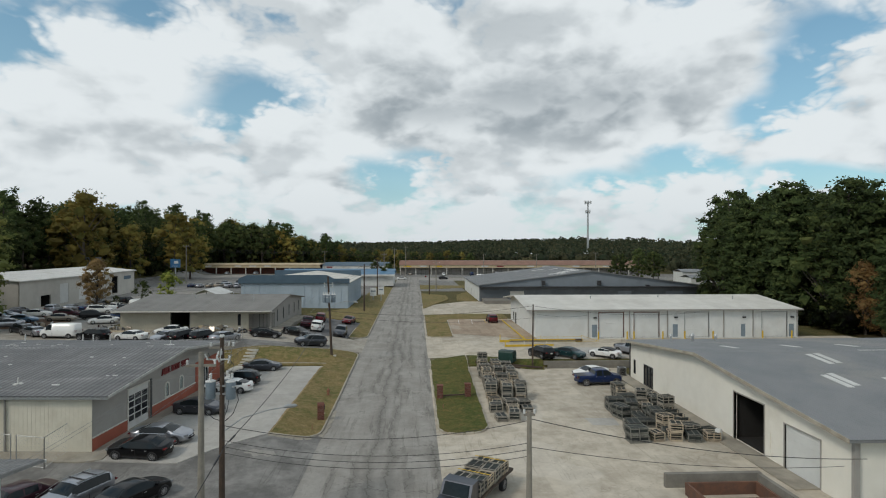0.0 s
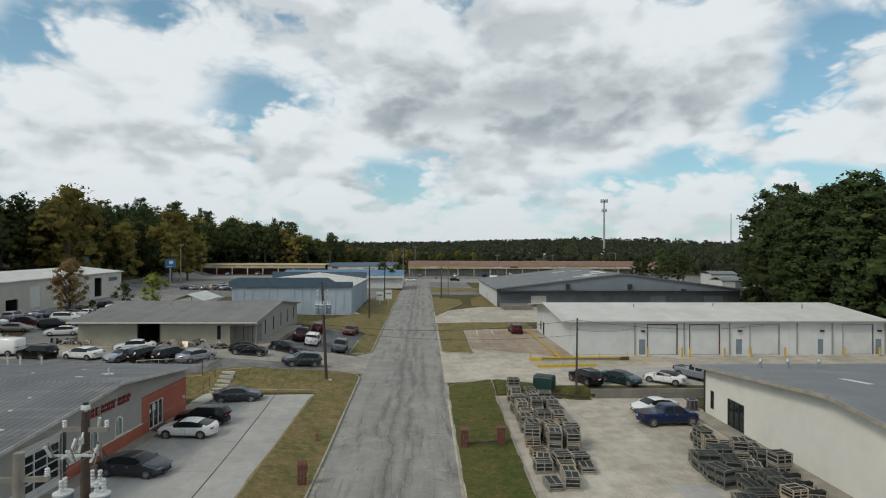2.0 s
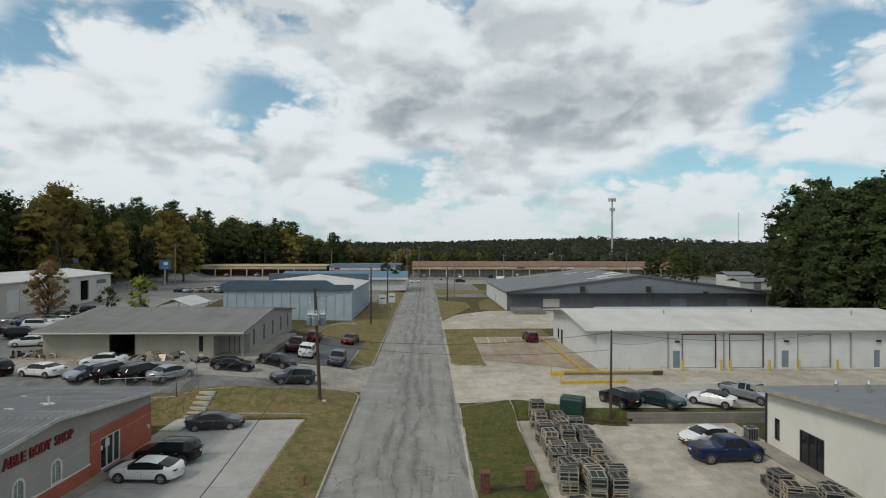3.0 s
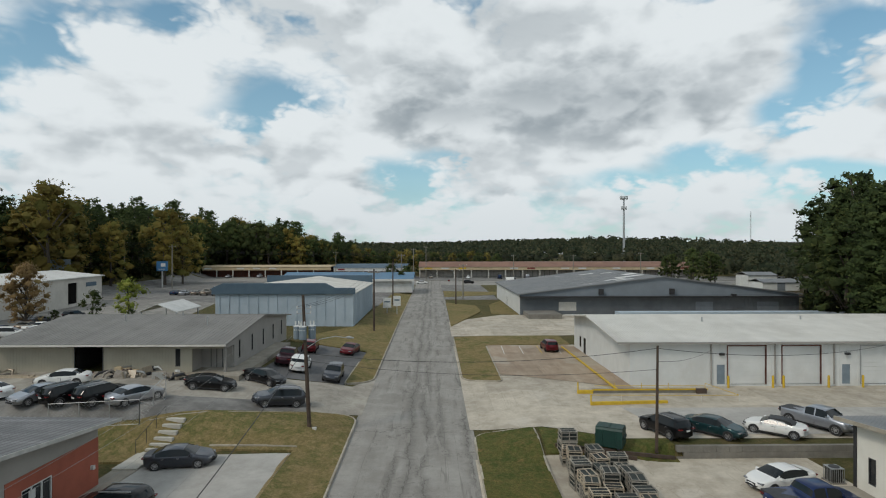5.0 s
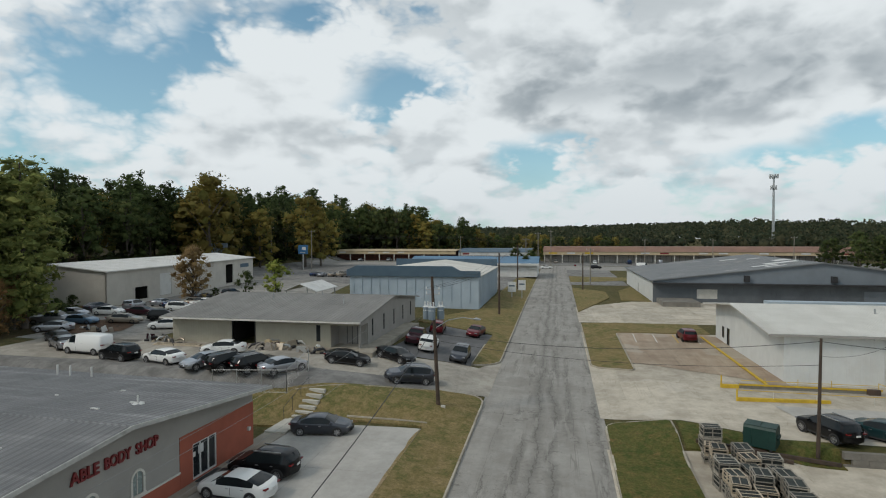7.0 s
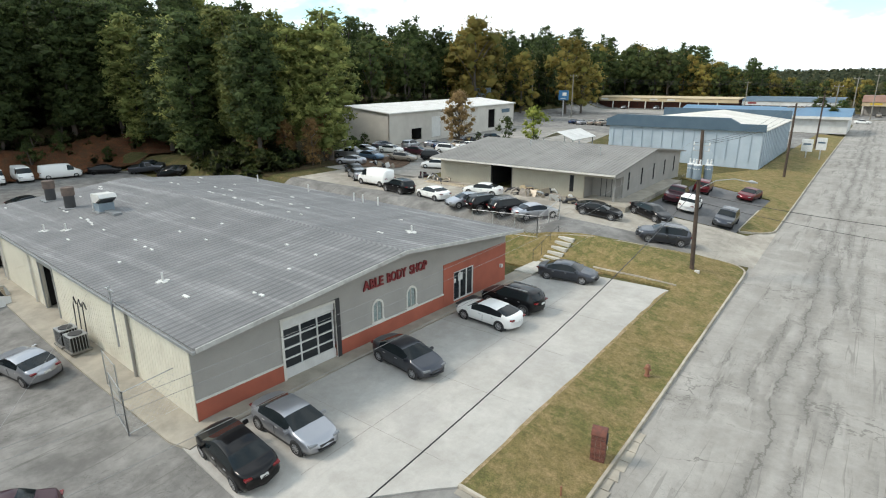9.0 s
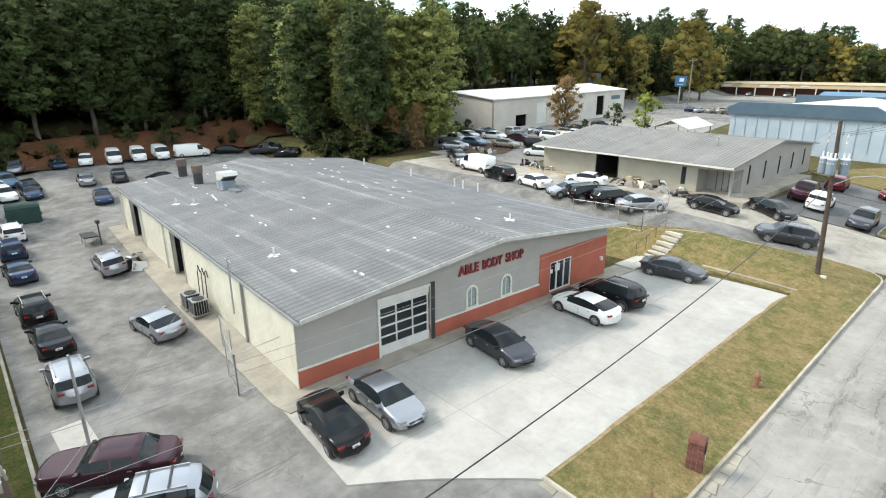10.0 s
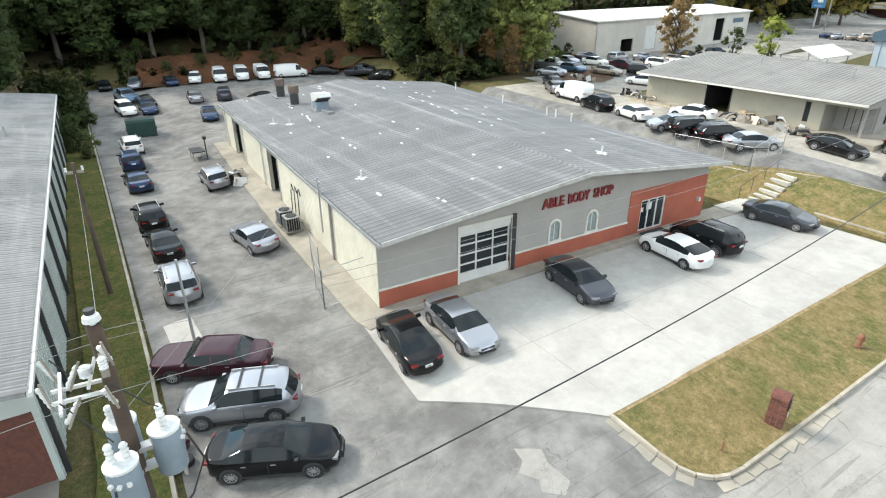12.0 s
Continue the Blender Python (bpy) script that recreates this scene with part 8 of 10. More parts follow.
def mid_rows(rng):
    for _ in range(2400):
        y = 760 + 800 * rng.random()
        x = rng.uniform(-0.9, 0.9) * y + 20
        z = 7.0 + 0.014 * (y - 760) + 8 * math.exp(-((x - 260) / 200) ** 2)
        yield x, y, z, rng.uniform(8, 15), rng.uniform(11, 17)


far_woods("undergrowth", shrub_rows, M_OAK, "tangled green undergrowth along the edge of the wood", 9, 46)
far_woods("far_woods", near_rows, M_FAR, "mixed green and brown autumn woods in the distance", 3, 46)
far_woods("far_woods", mid_rows, M_FAR, "distant wooded ridge in muted green", 4, 18)
hill = MB()
for i in range(61):
    x = -2200 + i * 75
    h = 34 + 9 * math.sin(i * 0.7) + 6 * math.sin(i * 1.9 + 1)
    hill.v += [(x, 2600, 0), (x, 2600, h), (x, 2900, h * 0.6)]
for i in range(60):
    a = i * 3
    hill.f += [(a, a + 3, a + 4, a + 1), (a + 1, a + 4, a + 5, a + 2)]
solid("backdrop", hill, M_HAZE, "hazy blue-grey hills on the horizon", "hills", "structure", 60)


# ---- poles and lines ----
def insulator(mb, p, q, r):
    """A ribbed bell or post between p and q."""
    p, q = Vector(p), Vector(q)
    pts, rad = [], []
    for i in range(9):
        pts.append(p.lerp(q, i / 8))
        rad.append(r if i % 2 else r * 0.68)
    mb.tube(pts, rad, 9)


def pole(x, y, z, h, r, wood_mat, label, arms=(), lean=(0, 0)):
    """A wooden utility pole with cross-arms (height, half length, turn)."""
    p = thing("utility_pole", label, "utility pole", (x, y, z))
    pts = [(lean[0] * k, lean[1] * k, h * k) for k in (-0.03, 0.3, 0.65, 1.0)]
    part("pole_shaft", MB().tube(pts, [r * 1.15, r * 1.05, r * 0.9, r * 0.75], 12), wood_mat, p, "", 50)
    for i, (zh, half, turn) in enumerate(arms):
        c, s = math.cos(radians(turn)), math.sin(radians(turn))
        k = zh / h
        o = Vector((lean[0] * k, lean[1] * k, zh))
        a = part("cross_arm", MB().bar(o + Vector((-c * half, -s * half, 0)), o + Vector((c * half, s * half, 0)), 0.11, 0.13), M_WOODGREY, p, "weathered timber cross-arm")
        for t in (-0.92, 0.92):
            m = MB()
            insulator(m, o + Vector((c * half * t, s * half * t, 0.06)), o + Vector((c * half * t, s * half * t, 0.28)), 0.07)
            part("insulator", m, M_PORC, a, "white porcelain insulator", 40)
    return p


def transformer(p, x, y, z, h=1.05, r=0.30, turn=0.0):
    c = part("transformer", MB().tube([(x, y, z), (x, y, z + 0.04), (x, y, z + h), (x, y, z + h + 0.05)], [r * 0.93, r, r, r * 0.96], 20), M_TRAFO, p, "blue-grey transformer can", 40)
    part("lid", MB().tube([(x, y, z + h + 0.03), (x, y, z + h + 0.08), (x, y, z + h + 0.13)], [r * 1.05, r * 1.05, r * 0.55], 20), M_PORC, c, "pale lid", 40)
    for k in (-0.45, 0.45):
        m = MB()
        q = (x + math.cos(radians(turn)) * r * k, y + math.sin(radians(turn)) * r * k)
        insulator(m, (*q, z + h + 0.08), (*q, z + h + 0.48), 0.075)
        part("bushing", m, M_PORC, c, "white bushing", 40)
    for k in (60, 120, 90):
        a = radians(turn - 90 + k - 90)
        part("terminal", MB().tube([(x + math.cos(a) * r * 0.95, y + math.sin(a) * r * 0.95, z + h * 0.78), (x + math.cos(a) * r * 1.2, y + math.sin(a) * r * 1.2, z + h * 0.78)], 0.045, 8), M_PORC, c, "", 40)
    return c


def wire(name, p, q, sag, r, material, label):
    p, q = Vector(p), Vector(q)
    pts = [p.lerp(q, i / 16) - Vector((0, 0, sag * 4 * (i / 16) * (1 - i / 16))) for i in range(17)]
    solid(name, MB().tube(pts, r, 5), material, label, "cable", "", 60)


# transformer pole beside the driveway
TX, TY, TZ = -10.85, 32.4, 0.25
tp = pole(TX, TY, TZ, 10.9, 0.155, M_WOOD, "dark wooden pole carrying three transformers and fuse cut-outs", [(10.35, 0.68, 0)])
m = MB().tube([(0, 0, 10.9), (0, 0, 10.94), (0, 0, 10.97), (0, 0, 11.06), (0, 0, 11.1)], [0.05, 0.05, 0.14, 0.125, 0.07], 16)
part("top_insulator", m, M_PORC, tp, "round white insulator on the pole top", 40)
part("top_stud", MB().tube([(0, 0, 11.1), (0, 0, 11.18)], 0.08, 10), M_BLACK, tp, "", 40)
for x in (-0.18, 0.18):
    part("fuse_bracket", MB().bar((x, -0.1, 9.72), (x, -0.86, 9.78), 0.05, 0.06), M_PORC, tp, "pale fibreglass bracket")
part("fuse_bracket", MB().bar((-0.62, -0.72, 9.82), (0.62, -0.72, 9.82), 0.05, 0.06), M_PORC, tp)
part("brace", MB().bar((0.0, -0.12, 10.3), (0.0, -0.34, 9.75), 0.05), M_PORC, tp)
for x, y, z, dx_, dy_ in ((-0.5, -0.78, 9.8, -0.1, -0.16), (-0.1, -0.6, 9.85, 0.05, 0.2), (0.15, -0.86, 9.7, -0.12, -0.12), (0.55, -0.7, 9.6, 0.05, 0.24), (0.36, 0.0, 9.55, 0.06, -0.12), (0.32, 0.1, 10.35, 0.1, -0.1)):
    m = MB()
    insulator(m, (x, y, z), (x + dx_, y + dy_, z + 0.36), 0.05)
    c = part("fuse_cutout", m, M_PORC, tp, "white fuse cut-out", 40)
    part("fuse_tube", MB().tube([(x + dx_ * 0.2 + 0.09, y + 0.02, z - 0.04), (x + dx_ + 0.06, y + dy_ + 0.05, z + 0.46)], 0.022, 6), M_WOODGREY, c)
m = MB()
insulator(m, (0.02, -0.3, 10.0), (0.02, -0.3, 10.2), 0.11)
part("lightning_arrester", m, M_PORC, tp, "pale grey arrester", 40)
for x, y in ((0.55, -0.2), (-0.6, -0.1), (0.0, 0.56)):
    transformer(tp, x, y, 7.5, 0.92, 0.27, math.degrees(math.atan2(y, x)) + 90)
    for zz in (7.75, 8.2):
        part("mounting_bracket", MB().bar((0, 0, zz), (x * 0.55, y * 0.55, zz), 0.2, 0.09), M_STEEL, tp, "galvanised bracket")
for a in ((0.6, -0.25), (-0.65, -0.15), (0.05, 0.62)):
    pts = [(a[0] * 1.45, a[1] * 1.45, 8.2), (a[0] * 1.75, a[1] * 1.75, 7.5), (a[0] * 1.2, a[1] * 1.2, 6.7), (a[0] * 0.6, a[1] * 0.6, 6.35), (0.05, 0.14, 6.1)]
    part("drop_cable", MB().tube(pts, 0.022, 6), M_WIRE, tp, "", 60)
for a, b in (((-0.5, -0.78, 10.2), (-0.6, -0.1, 8.95)), ((0.55, -0.7, 10.0), (0.55, -0.2, 8.95)), ((0.36, 0.0, 9.95), (0.0, 0.56, 8.95))):
    part("jumper_wire", MB().tube([a, ((a[0] + b[0]) / 2 + 0.22, (a[1] + b[1]) / 2 + 0.16, 9.35), b], 0.013, 5), M_WIRE, tp, "", 60)
lampx = [(0.1, 0.1, 5.6), (0.9, 0.9, 6.1), (2.2, 2.0, 6.25), (2.9, 2.6, 6.2)]
part("lamp_arm", MB().tube(lampx, 0.035, 8), M_STEEL, tp, "thin street-lamp arm", 60)
part("lamp_head", MB().tube([(2.85, 2.55, 6.22), (3.05, 2.72, 6.24), (3.45, 3.05, 6.18), (3.55, 3.15, 6.15)], [0.05, 0.13, 0.11, 0.03], 10), M_STEEL, tp, "grey lamp head", 50)
# neighbouring pale pole
pole(-11.08, 29.9, 0.2, 10.6, 0.17, M_WOODGREY, "pale grey utility pole with short cross-arm", [(9.9, 0.75, 4)])
# pole A with three cans on the corner
pa = pole(-11.4, 78.6, 0.75, 11.6, 0.16, M_WOOD, "dark wooden corner pole carrying three pale transformers", (), (-0.55, 0.0))
for zz in (10.2, 10.6):
    for s in (-1, 1):
        m = MB()
        insulator(m, (-0.48 + s * 0.55, 0, zz - 0.1), (-0.48 + s * 0.55, 0, zz + 0.12), 0.07)
        part("insulator", m, M_PORC, pa, "", 40)
    part("steel_bracket", MB().bar((-1.05, 0, zz - 0.12), (0.1, 0, zz - 0.12), 0.06), M_STEEL, pa)
for x, y in ((-0.95, -0.1), (-0.4, -0.5), (0.25, 0.05)):
    transformer(pa, x - 0.05, y, 8.0, 1.0, 0.30)
part("lamp_arm", MB().tube([(-0.3, 0, 7.2), (0.8, 0.3, 7.9), (2.0, 0.6, 8.1), (2.9, 0.8, 7.95)], 0.035, 8), M_STEEL, pa, "curved street-lamp arm", 60)
part("lamp_head", MB().tube([(2.85, 0.8, 7.97), (3.1, 0.85, 7.97), (3.5, 0.95, 7.9)], [0.05, 0.13, 0.04], 10), M_STEEL, pa, "", 50)
part("meter_box", MB().box(0.25, -0.35, 0.0, 0.6, -0.1, 0.75), M_TRIM, pa, "pale box at the pole foot")
pole(15.75, 74.4, 0.9, 7.9, 0.11, M_WOOD, "slim dark wooden pole on the bank", [], (0.08, 0))
pole(6.1, 29.6, 0.2, 7.4, 0.16, M_WOODGREY, "short grey wooden pole in the stone yard", [(7.2, 0.3, 0)])
for x, y, zz, h in ((-11.6, 131.0, 1.4, 11.2), (4.8, 181, 1.3, 9.6), (7.6, 198, 1.35, 10.5), (-11.5, 176, 1.4, 11.5), (-12, 224, 1.5, 13), (-9, 255, 1.5, 15), (-4.5, 292, 1.5, 16), (36, 292, 1.5, 12), (64, 293, 1.5, 12), (-46, 292, 2, 13), (-84, 212, 4, 13.5), (-112, 236, 5, 14), (96, 294, 1.5, 13)):
    pole(x, y, zz, h, 0.17, M_WOOD if y < 190 else M_WOODGREY, "tall wooden utility pole by the street", [(h - 0.6, 1.1, 0)] if y > 100 else [])
# lines
wire("power_cable", (TX + 0.25, TY, 5.15), (-11.8, 78.5, 8.0), 1.0, 0.026, M_WIRE, "thick black bundled power cable")
wire("power_cable", (-10.6, 8.0, 0.6), (TX + 0.25, TY, 5.15), 0.3, 0.026, M_WIRE, "thick black bundled power cable")
wire("cable_splice", (TX + 0.24, TY - 1.9, 4.7), (TX + 0.25, TY - 1.1, 4.9), 0.0, 0.06, M_WIRE, "black splice sleeve on the cable")
wire("cable_splice", (TX + 0.25, TY + 0.7, 5.13), (TX + 0.25, TY + 1.5, 5.13), 0.0, 0.06, M_WIRE, "black splice sleeve on the cable")
wire("power_cable", (TX, TY, 6.2), (6.1, 29.6, 7.1), 0.9, 0.018, M_WIRE, "black cable across the street")
for dz_ in (0.0, 0.35, 0.7):
    wire("power_cable", (TX, TY - 0.1, 5.4 - dz_), (6.1, 29.6, 5.9 - dz_), 0.8, 0.016, M_WIRE, "thin black cable across the street")
wire("power_cable", (6.1, 29.6, 7.2), (27.2, 32.5, 3.6), 0.6, 0.022, M_WIRE, "black service drop to the stone workshop")
wire("power_cable", (6.1, 29.6, 5.7), (27.2, 34.0, 2.6), 0.5, 0.016, M_WIRE, "thin black service drop cable")
wire("power_cable", (-11.9, 78.5, 7.6), (15.8, 74.4, 8.6), 0.9, 0.02, M_WIRE, "black cable across the street")
wire("power_cable", (-11.9, 78.5, 7.0), (15.8, 74.4, 7.0), 0.8, 0.016, M_WIRE, "black cable across the street")
wire("power_cable", (15.8, 74.4, 8.6), (48.0, 92.5, 5.6), 0.8, 0.02, M_WIRE, "black service drop to the bay building")
wire("power_cable", (15.8, 74.4, 7.6), (29.0, 92.5, 5.2), 0.4, 0.016, M_WIRE, "thin black service drop cable")
wire("power_line", (TX, TY - 0.1, 9.2), (-33.6, 43.75, 5.5), 0.25, 0.006, M_WIREPALE, "thin pale bare overhead conductor")
wire("power_line", (TX, TY, 10.75), (-34.6, 32.2, 7.4), 0.3, 0.007, M_WIREPALE, "pale bare conductor along the grass strip")
for dx_, z0, z1 in ((0.0, 11.0, 12.1), (-0.85, 10.35, 10.85), (0.85, 10.35, 10.45)):
    wire("power_line", (TX + dx_, TY, z0), (-11.9 + dx_ * 0.6, 78.6, z1), 0.9, 0.0055, M_WIREPALE, "thin pale bare conductor along the street")
    wire("power_line", (-11.3 + dx_, -24.0, z0 - 0.3), (TX + dx_, TY, z0), 0.9, 0.0055, M_WIREPALE, "thin pale bare conductor along the street")
for k in (-1.0, 0.0, 1.0):
    wire("power_line", (-11.9 + k * 0.5, 78.6, 11.4), (-11.6 + k, 131, 12.2), 0.9, 0.016, M_WIRE, "thin black line along the street")
    wire("power_line", (-11.6 + k, 131, 12.2), (-11.5 + k, 176, 12.3), 0.9, 0.018, M_WIRE, "thin black line along the street")
    wire("power_line", (-11.5 + k, 176, 12.3), (-12 + k, 224, 14), 0.9, 0.02, M_WIRE, "thin black line along the street")
    wire("power_line", (-112, 236, 18 + k * 0.7), (-46, 292, 14.4 + k * 0.5), 1.5, 0.03, M_WIRE, "thin black power line far off")
    wire("power_line", (-46, 292, 14.4 + k * 0.5), (36, 292, 13 + k * 0.5), 2.0, 0.03, M_WIRE, "thin black power line far off")
    wire("power_line", (36, 292, 13 + k * 0.5), (96, 294, 14 + k * 0.5), 1.4, 0.03, M_WIRE, "thin black power line far off")
# pole in the grass strip with its stay
pole(-34.6, 32.2, 0.4, 7.6, 0.12, M_WOOD, "dark wooden pole in the grass strip", [(7.1, 0.4, 90)])
pole(-27.4, 35.2, 0.3, 4.4, 0.07, M_STEEL, "thin grey steel gate post")

# ---- communication tower, far mast, billboard, blue sign ----
t = thing("cell_tower", "grey monopole tower with two antenna platforms", "tower", (131, 420, 6))
part("mast", MB().tube([(0, 0, 0), (0, 0, 46)], [0.9, 0.5], 10), M_STEEL, t, "", 40)
for z in (45, 38):
    f = part("antenna_platform", MB().tube([(0, 0, z), (0, 0, z + 0.4)], 2.2 if z > 40 else 1.6, 12), M_STEEL, t, "", 40)
    for i in range(12 if z > 40 else 8):
        a = i * 6.283 / (12 if z > 40 else 8)
        r = 2.4 if z > 40 else 1.7
        part("antenna", MB().box(math.cos(a) * r - 0.22, math.sin(a) * r - 0.22, z - 0.9, math.cos(a) * r + 0.22, math.sin(a) * r + 0.22, z + 1.6), M_STEEL if i % 2 else M_PORC, f)
t = thing("radio_mast", "thin lattice radio mast on the horizon", "mast", (470, 860, 10))
for s in ((-1, -1), (1, -1), (0, 1)):
    part("mast_leg", MB().tube([(s[0] * 0.7, s[1] * 0.7, 0), (s[0] * 0.5, s[1] * 0.5, 62)], 0.22, 5), M_STEEL, t)
for i in range(20):
    part("mast_brace", MB().bar((-0.6, -0.6, 3 * i), (0.6, -0.6, 3 * i + 3), 0.15), M_STEEL, t)
t = thing("billboard", "grey-backed billboard on a tall post", "billboard", (-108.5, 195, 4.5), turn=24)
part("post", MB().tube([(0, 0, 0), (0, 0, 6)], 0.35, 10), M_STEEL, t, "", 40)
part("board", MB().box(-3, -0.2, 5.2, 3, 0.2, 8.7), M_TRAFO, t, "grey board")
part("board_frame", MB().box(-3.2, -0.3, 5.0, 3.2, -0.2, 5.3), M_BLACK, t)
t = thing("pole_sign", "blue and white roadside sign on a post", "sign", (-93.3, 225, 3.0))
part("post", MB().tube([(0, 0, 0), (0, 0, 6)], 0.25, 10), M_STEEL, t, "", 40)
part("sign_face", MB().box(-1.8, -0.3, 5.7, 1.8, 0.3, 9.0), M_SIGNBLUE, t, "blue sign face")
part("sign_bar", MB().box(-0.3, -0.36, 7.2, 1.2, -0.3, 8.3), M_PAPER, t, "white bars of writing")
part("sign_bar", MB().box(-1.0, -0.36, 6.2, 1.0, -0.3, 6.35), M_PAPER, t)


# ---- brick piers, mailbox, hydrant ----
def brick_pier(name, label, category, x, y, w, d, h, turn=0.0, lift=0.2, cap=True):
    p = thing(name, label, category, (x, y, gz(x, y) + lift - 0.05), turn=turn)
    core = part("core", MB().box(-w / 2 + 0.015, -d / 2 + 0.015, 0, w / 2 - 0.015, d / 2 - 0.015, h), M_MORTAR, p, "grey mortar")
    bh, gap = 0.067, 0.010
    made = {}

    def brick(sx, sy, at):
        key = (round(sx, 3), round(sy, 3))
        if key not in made:
            made[key] = MB().box(-sx / 2, -sy / 2, 0, sx / 2, sy / 2, bh - gap).mesh("brick", M_BRICK)
        part("brick", made[key], None, core, at=Matrix.Translation(at))
    for r in range(int(h / bh)):
        z = r * bh + gap / 2
        nx = max(1, round(w / 0.2))
        for i in range(nx):
            bl = w / nx
            off = 0
            for s in (-1, 1):
                brick(bl - gap, 0.09, (-w / 2 + bl * (i + 0.5) + off, s * (d / 2 - 0.045), z))
        ny = max(1, round((d - 0.18) / 0.2))
        for i in range(ny):
            bl = (d - 0.18) / ny
            for s in (-1, 1):
                brick(0.09, bl - gap, (s * (w / 2 - 0.045), -d / 2 + 0.09 + bl * (i + 0.5), z))
    if cap:
        part("cap", MB().box(-w / 2 - 0.04, -d / 2 - 0.04, h, w / 2 + 0.04, d / 2 + 0.04, h + 0.08), M_BRICK, p, "projecting brick cap")
    return p


brick_pier("brick_pier", "red-brown brick pier on the lawn island", "pier", 2.75, 60.2, 0.62, 0.62, 1.35)
brick_pier("brick_pier", "red-brown brick pier on the lawn island", "pier", 5.75, 60.4, 0.62, 0.62, 1.35)
solid("rail", MB().bar((3.0, 60.2, gz(3, 60) + 0.42), (5.5, 60.4, gz(5, 60) + 0.42), 0.09, 0.14), M_WOOD, "low wooden rail between the brick piers", "rail")
mb_ = brick_pier("mailbox", "brick mailbox pillar with arched top on the verge", "mailbox", -8.75, 53.3, 0.7, 0.55, 1.1, 12, cap=False)
arch = [(0.36 * math.cos(a), 1.1 + 0.22 * math.sin(a)) for a in np.linspace(0, math.pi, 9)]
part("arched_top", MB().slab(arch, "x", -0.36, 0.36), M_BRICK, mb_, "rounded brick top", 40)
mb_.scale = (0.88, 0.88, 1.2)
part("mailbox_door", MB().slab([(0.16 * math.cos(a), 0.98 + 0.16 * math.sin(a)) for a in np.linspace(0, math.pi, 9)] + [(-0.16, 0.75), (0.16, 0.75)], "x", 0.36, 0.41), M_BLACK, mb_, "dark mailbox door")
part("house_number", MB().box(0.385, 0.18, 0.35, 0.4, 0.28, 0.5), M_PAPER, mb_, "blank pale plate")
h = thing("fire_hydrant", "faded red fire hydrant on the dry verge", "hydrant", (-9.3, 61.5, gz(-9.3, 61.5) + 0.18))
M_HYD = surf("faded_red", (0.25, 0.115, 0.065), (0.20, 0.085, 0.05), 5, 0.7, obj=True)
part("barrel", MB().tube([(0, 0, 0), (0, 0, 0.05), (0, 0, 0.06), (0, 0, 0.5), (0, 0, 0.52), (0, 0, 0.56), (0, 0, 0.66), (0, 0, 0.72)], [0.17, 0.17, 0.11, 0.11, 0.15, 0.15, 0.1, 0.03], 14), M_HYD, h, "", 40)
for a in (0, 90, 180):
    d = Vector((math.cos(radians(a)), math.sin(radians(a)), 0))
    part("outlet", MB().tube([d * 0.08 + Vector((0, 0, 0.4)), d * 0.2 + Vector((0, 0, 0.4))], 0.06, 10), M_HYD, h, "", 40)
for x, y in ((2.9, 56.3), (-9.0, 50.2)):
    m = thing("marker_post", "small orange marker in the grass", "marker", (x, y, gz(x, y) + 0.2))
    part("stake", MB().box(-0.03, -0.03, -0.05, 0.03, 0.03, 0.4), M_HYD, m)


# ---- steps from the apron up the bank ----
st = thing("concrete_steps", "pale concrete steps climbing the grass bank with a handrail", "steps", (0, 0, 0))
p0, p1 = Vector((-22.35, 74.3)), Vector((-21.9, 78.1))
dirn = (p1 - p0).normalized()
nrm = Vector((-dirn.y, dirn.x))
N_ST = 7
for i in range(N_ST):
    a = p0.lerp(p1, i / N_ST)
    b = p0.lerp(p1, (i + 0.62) / N_ST)
    z = gz(b.x, b.y) + 0.20
    q = [a - nrm * 0.75, b - nrm * 0.75, b + nrm * 0.75, a + nrm * 0.75]
    part("step", MB().prism([(v.x, v.y) for v in q], z - 0.3, z), M_TREAD, st)
part("landing", MB().prism([(-23.4, 71.2), (-21.7, 71.2), (-21.5, 74.2), (-23.2, 74.2)], 0.5, 0.99), M_TREAD, st, "pale concrete landing")
rail = [p0 + nrm * 1.1, p1 + nrm * 1.1]
for i in range(4):
    q = rail[0].lerp(rail[1], i / 3)
    z = lerp(1.1, 2.6, i / 3)
    part("rail_post", MB().tube([(q.x, q.y, z - 0.4), (q.x, q.y, z + 0.75)], 0.02, 6), M_BLACK, st)
part("handrail", MB().tube([(rail[0].x, rail[0].y, 1.85), (rail[1].x, rail[1].y, 3.35)], 0.02, 6), M_BLACK, st)


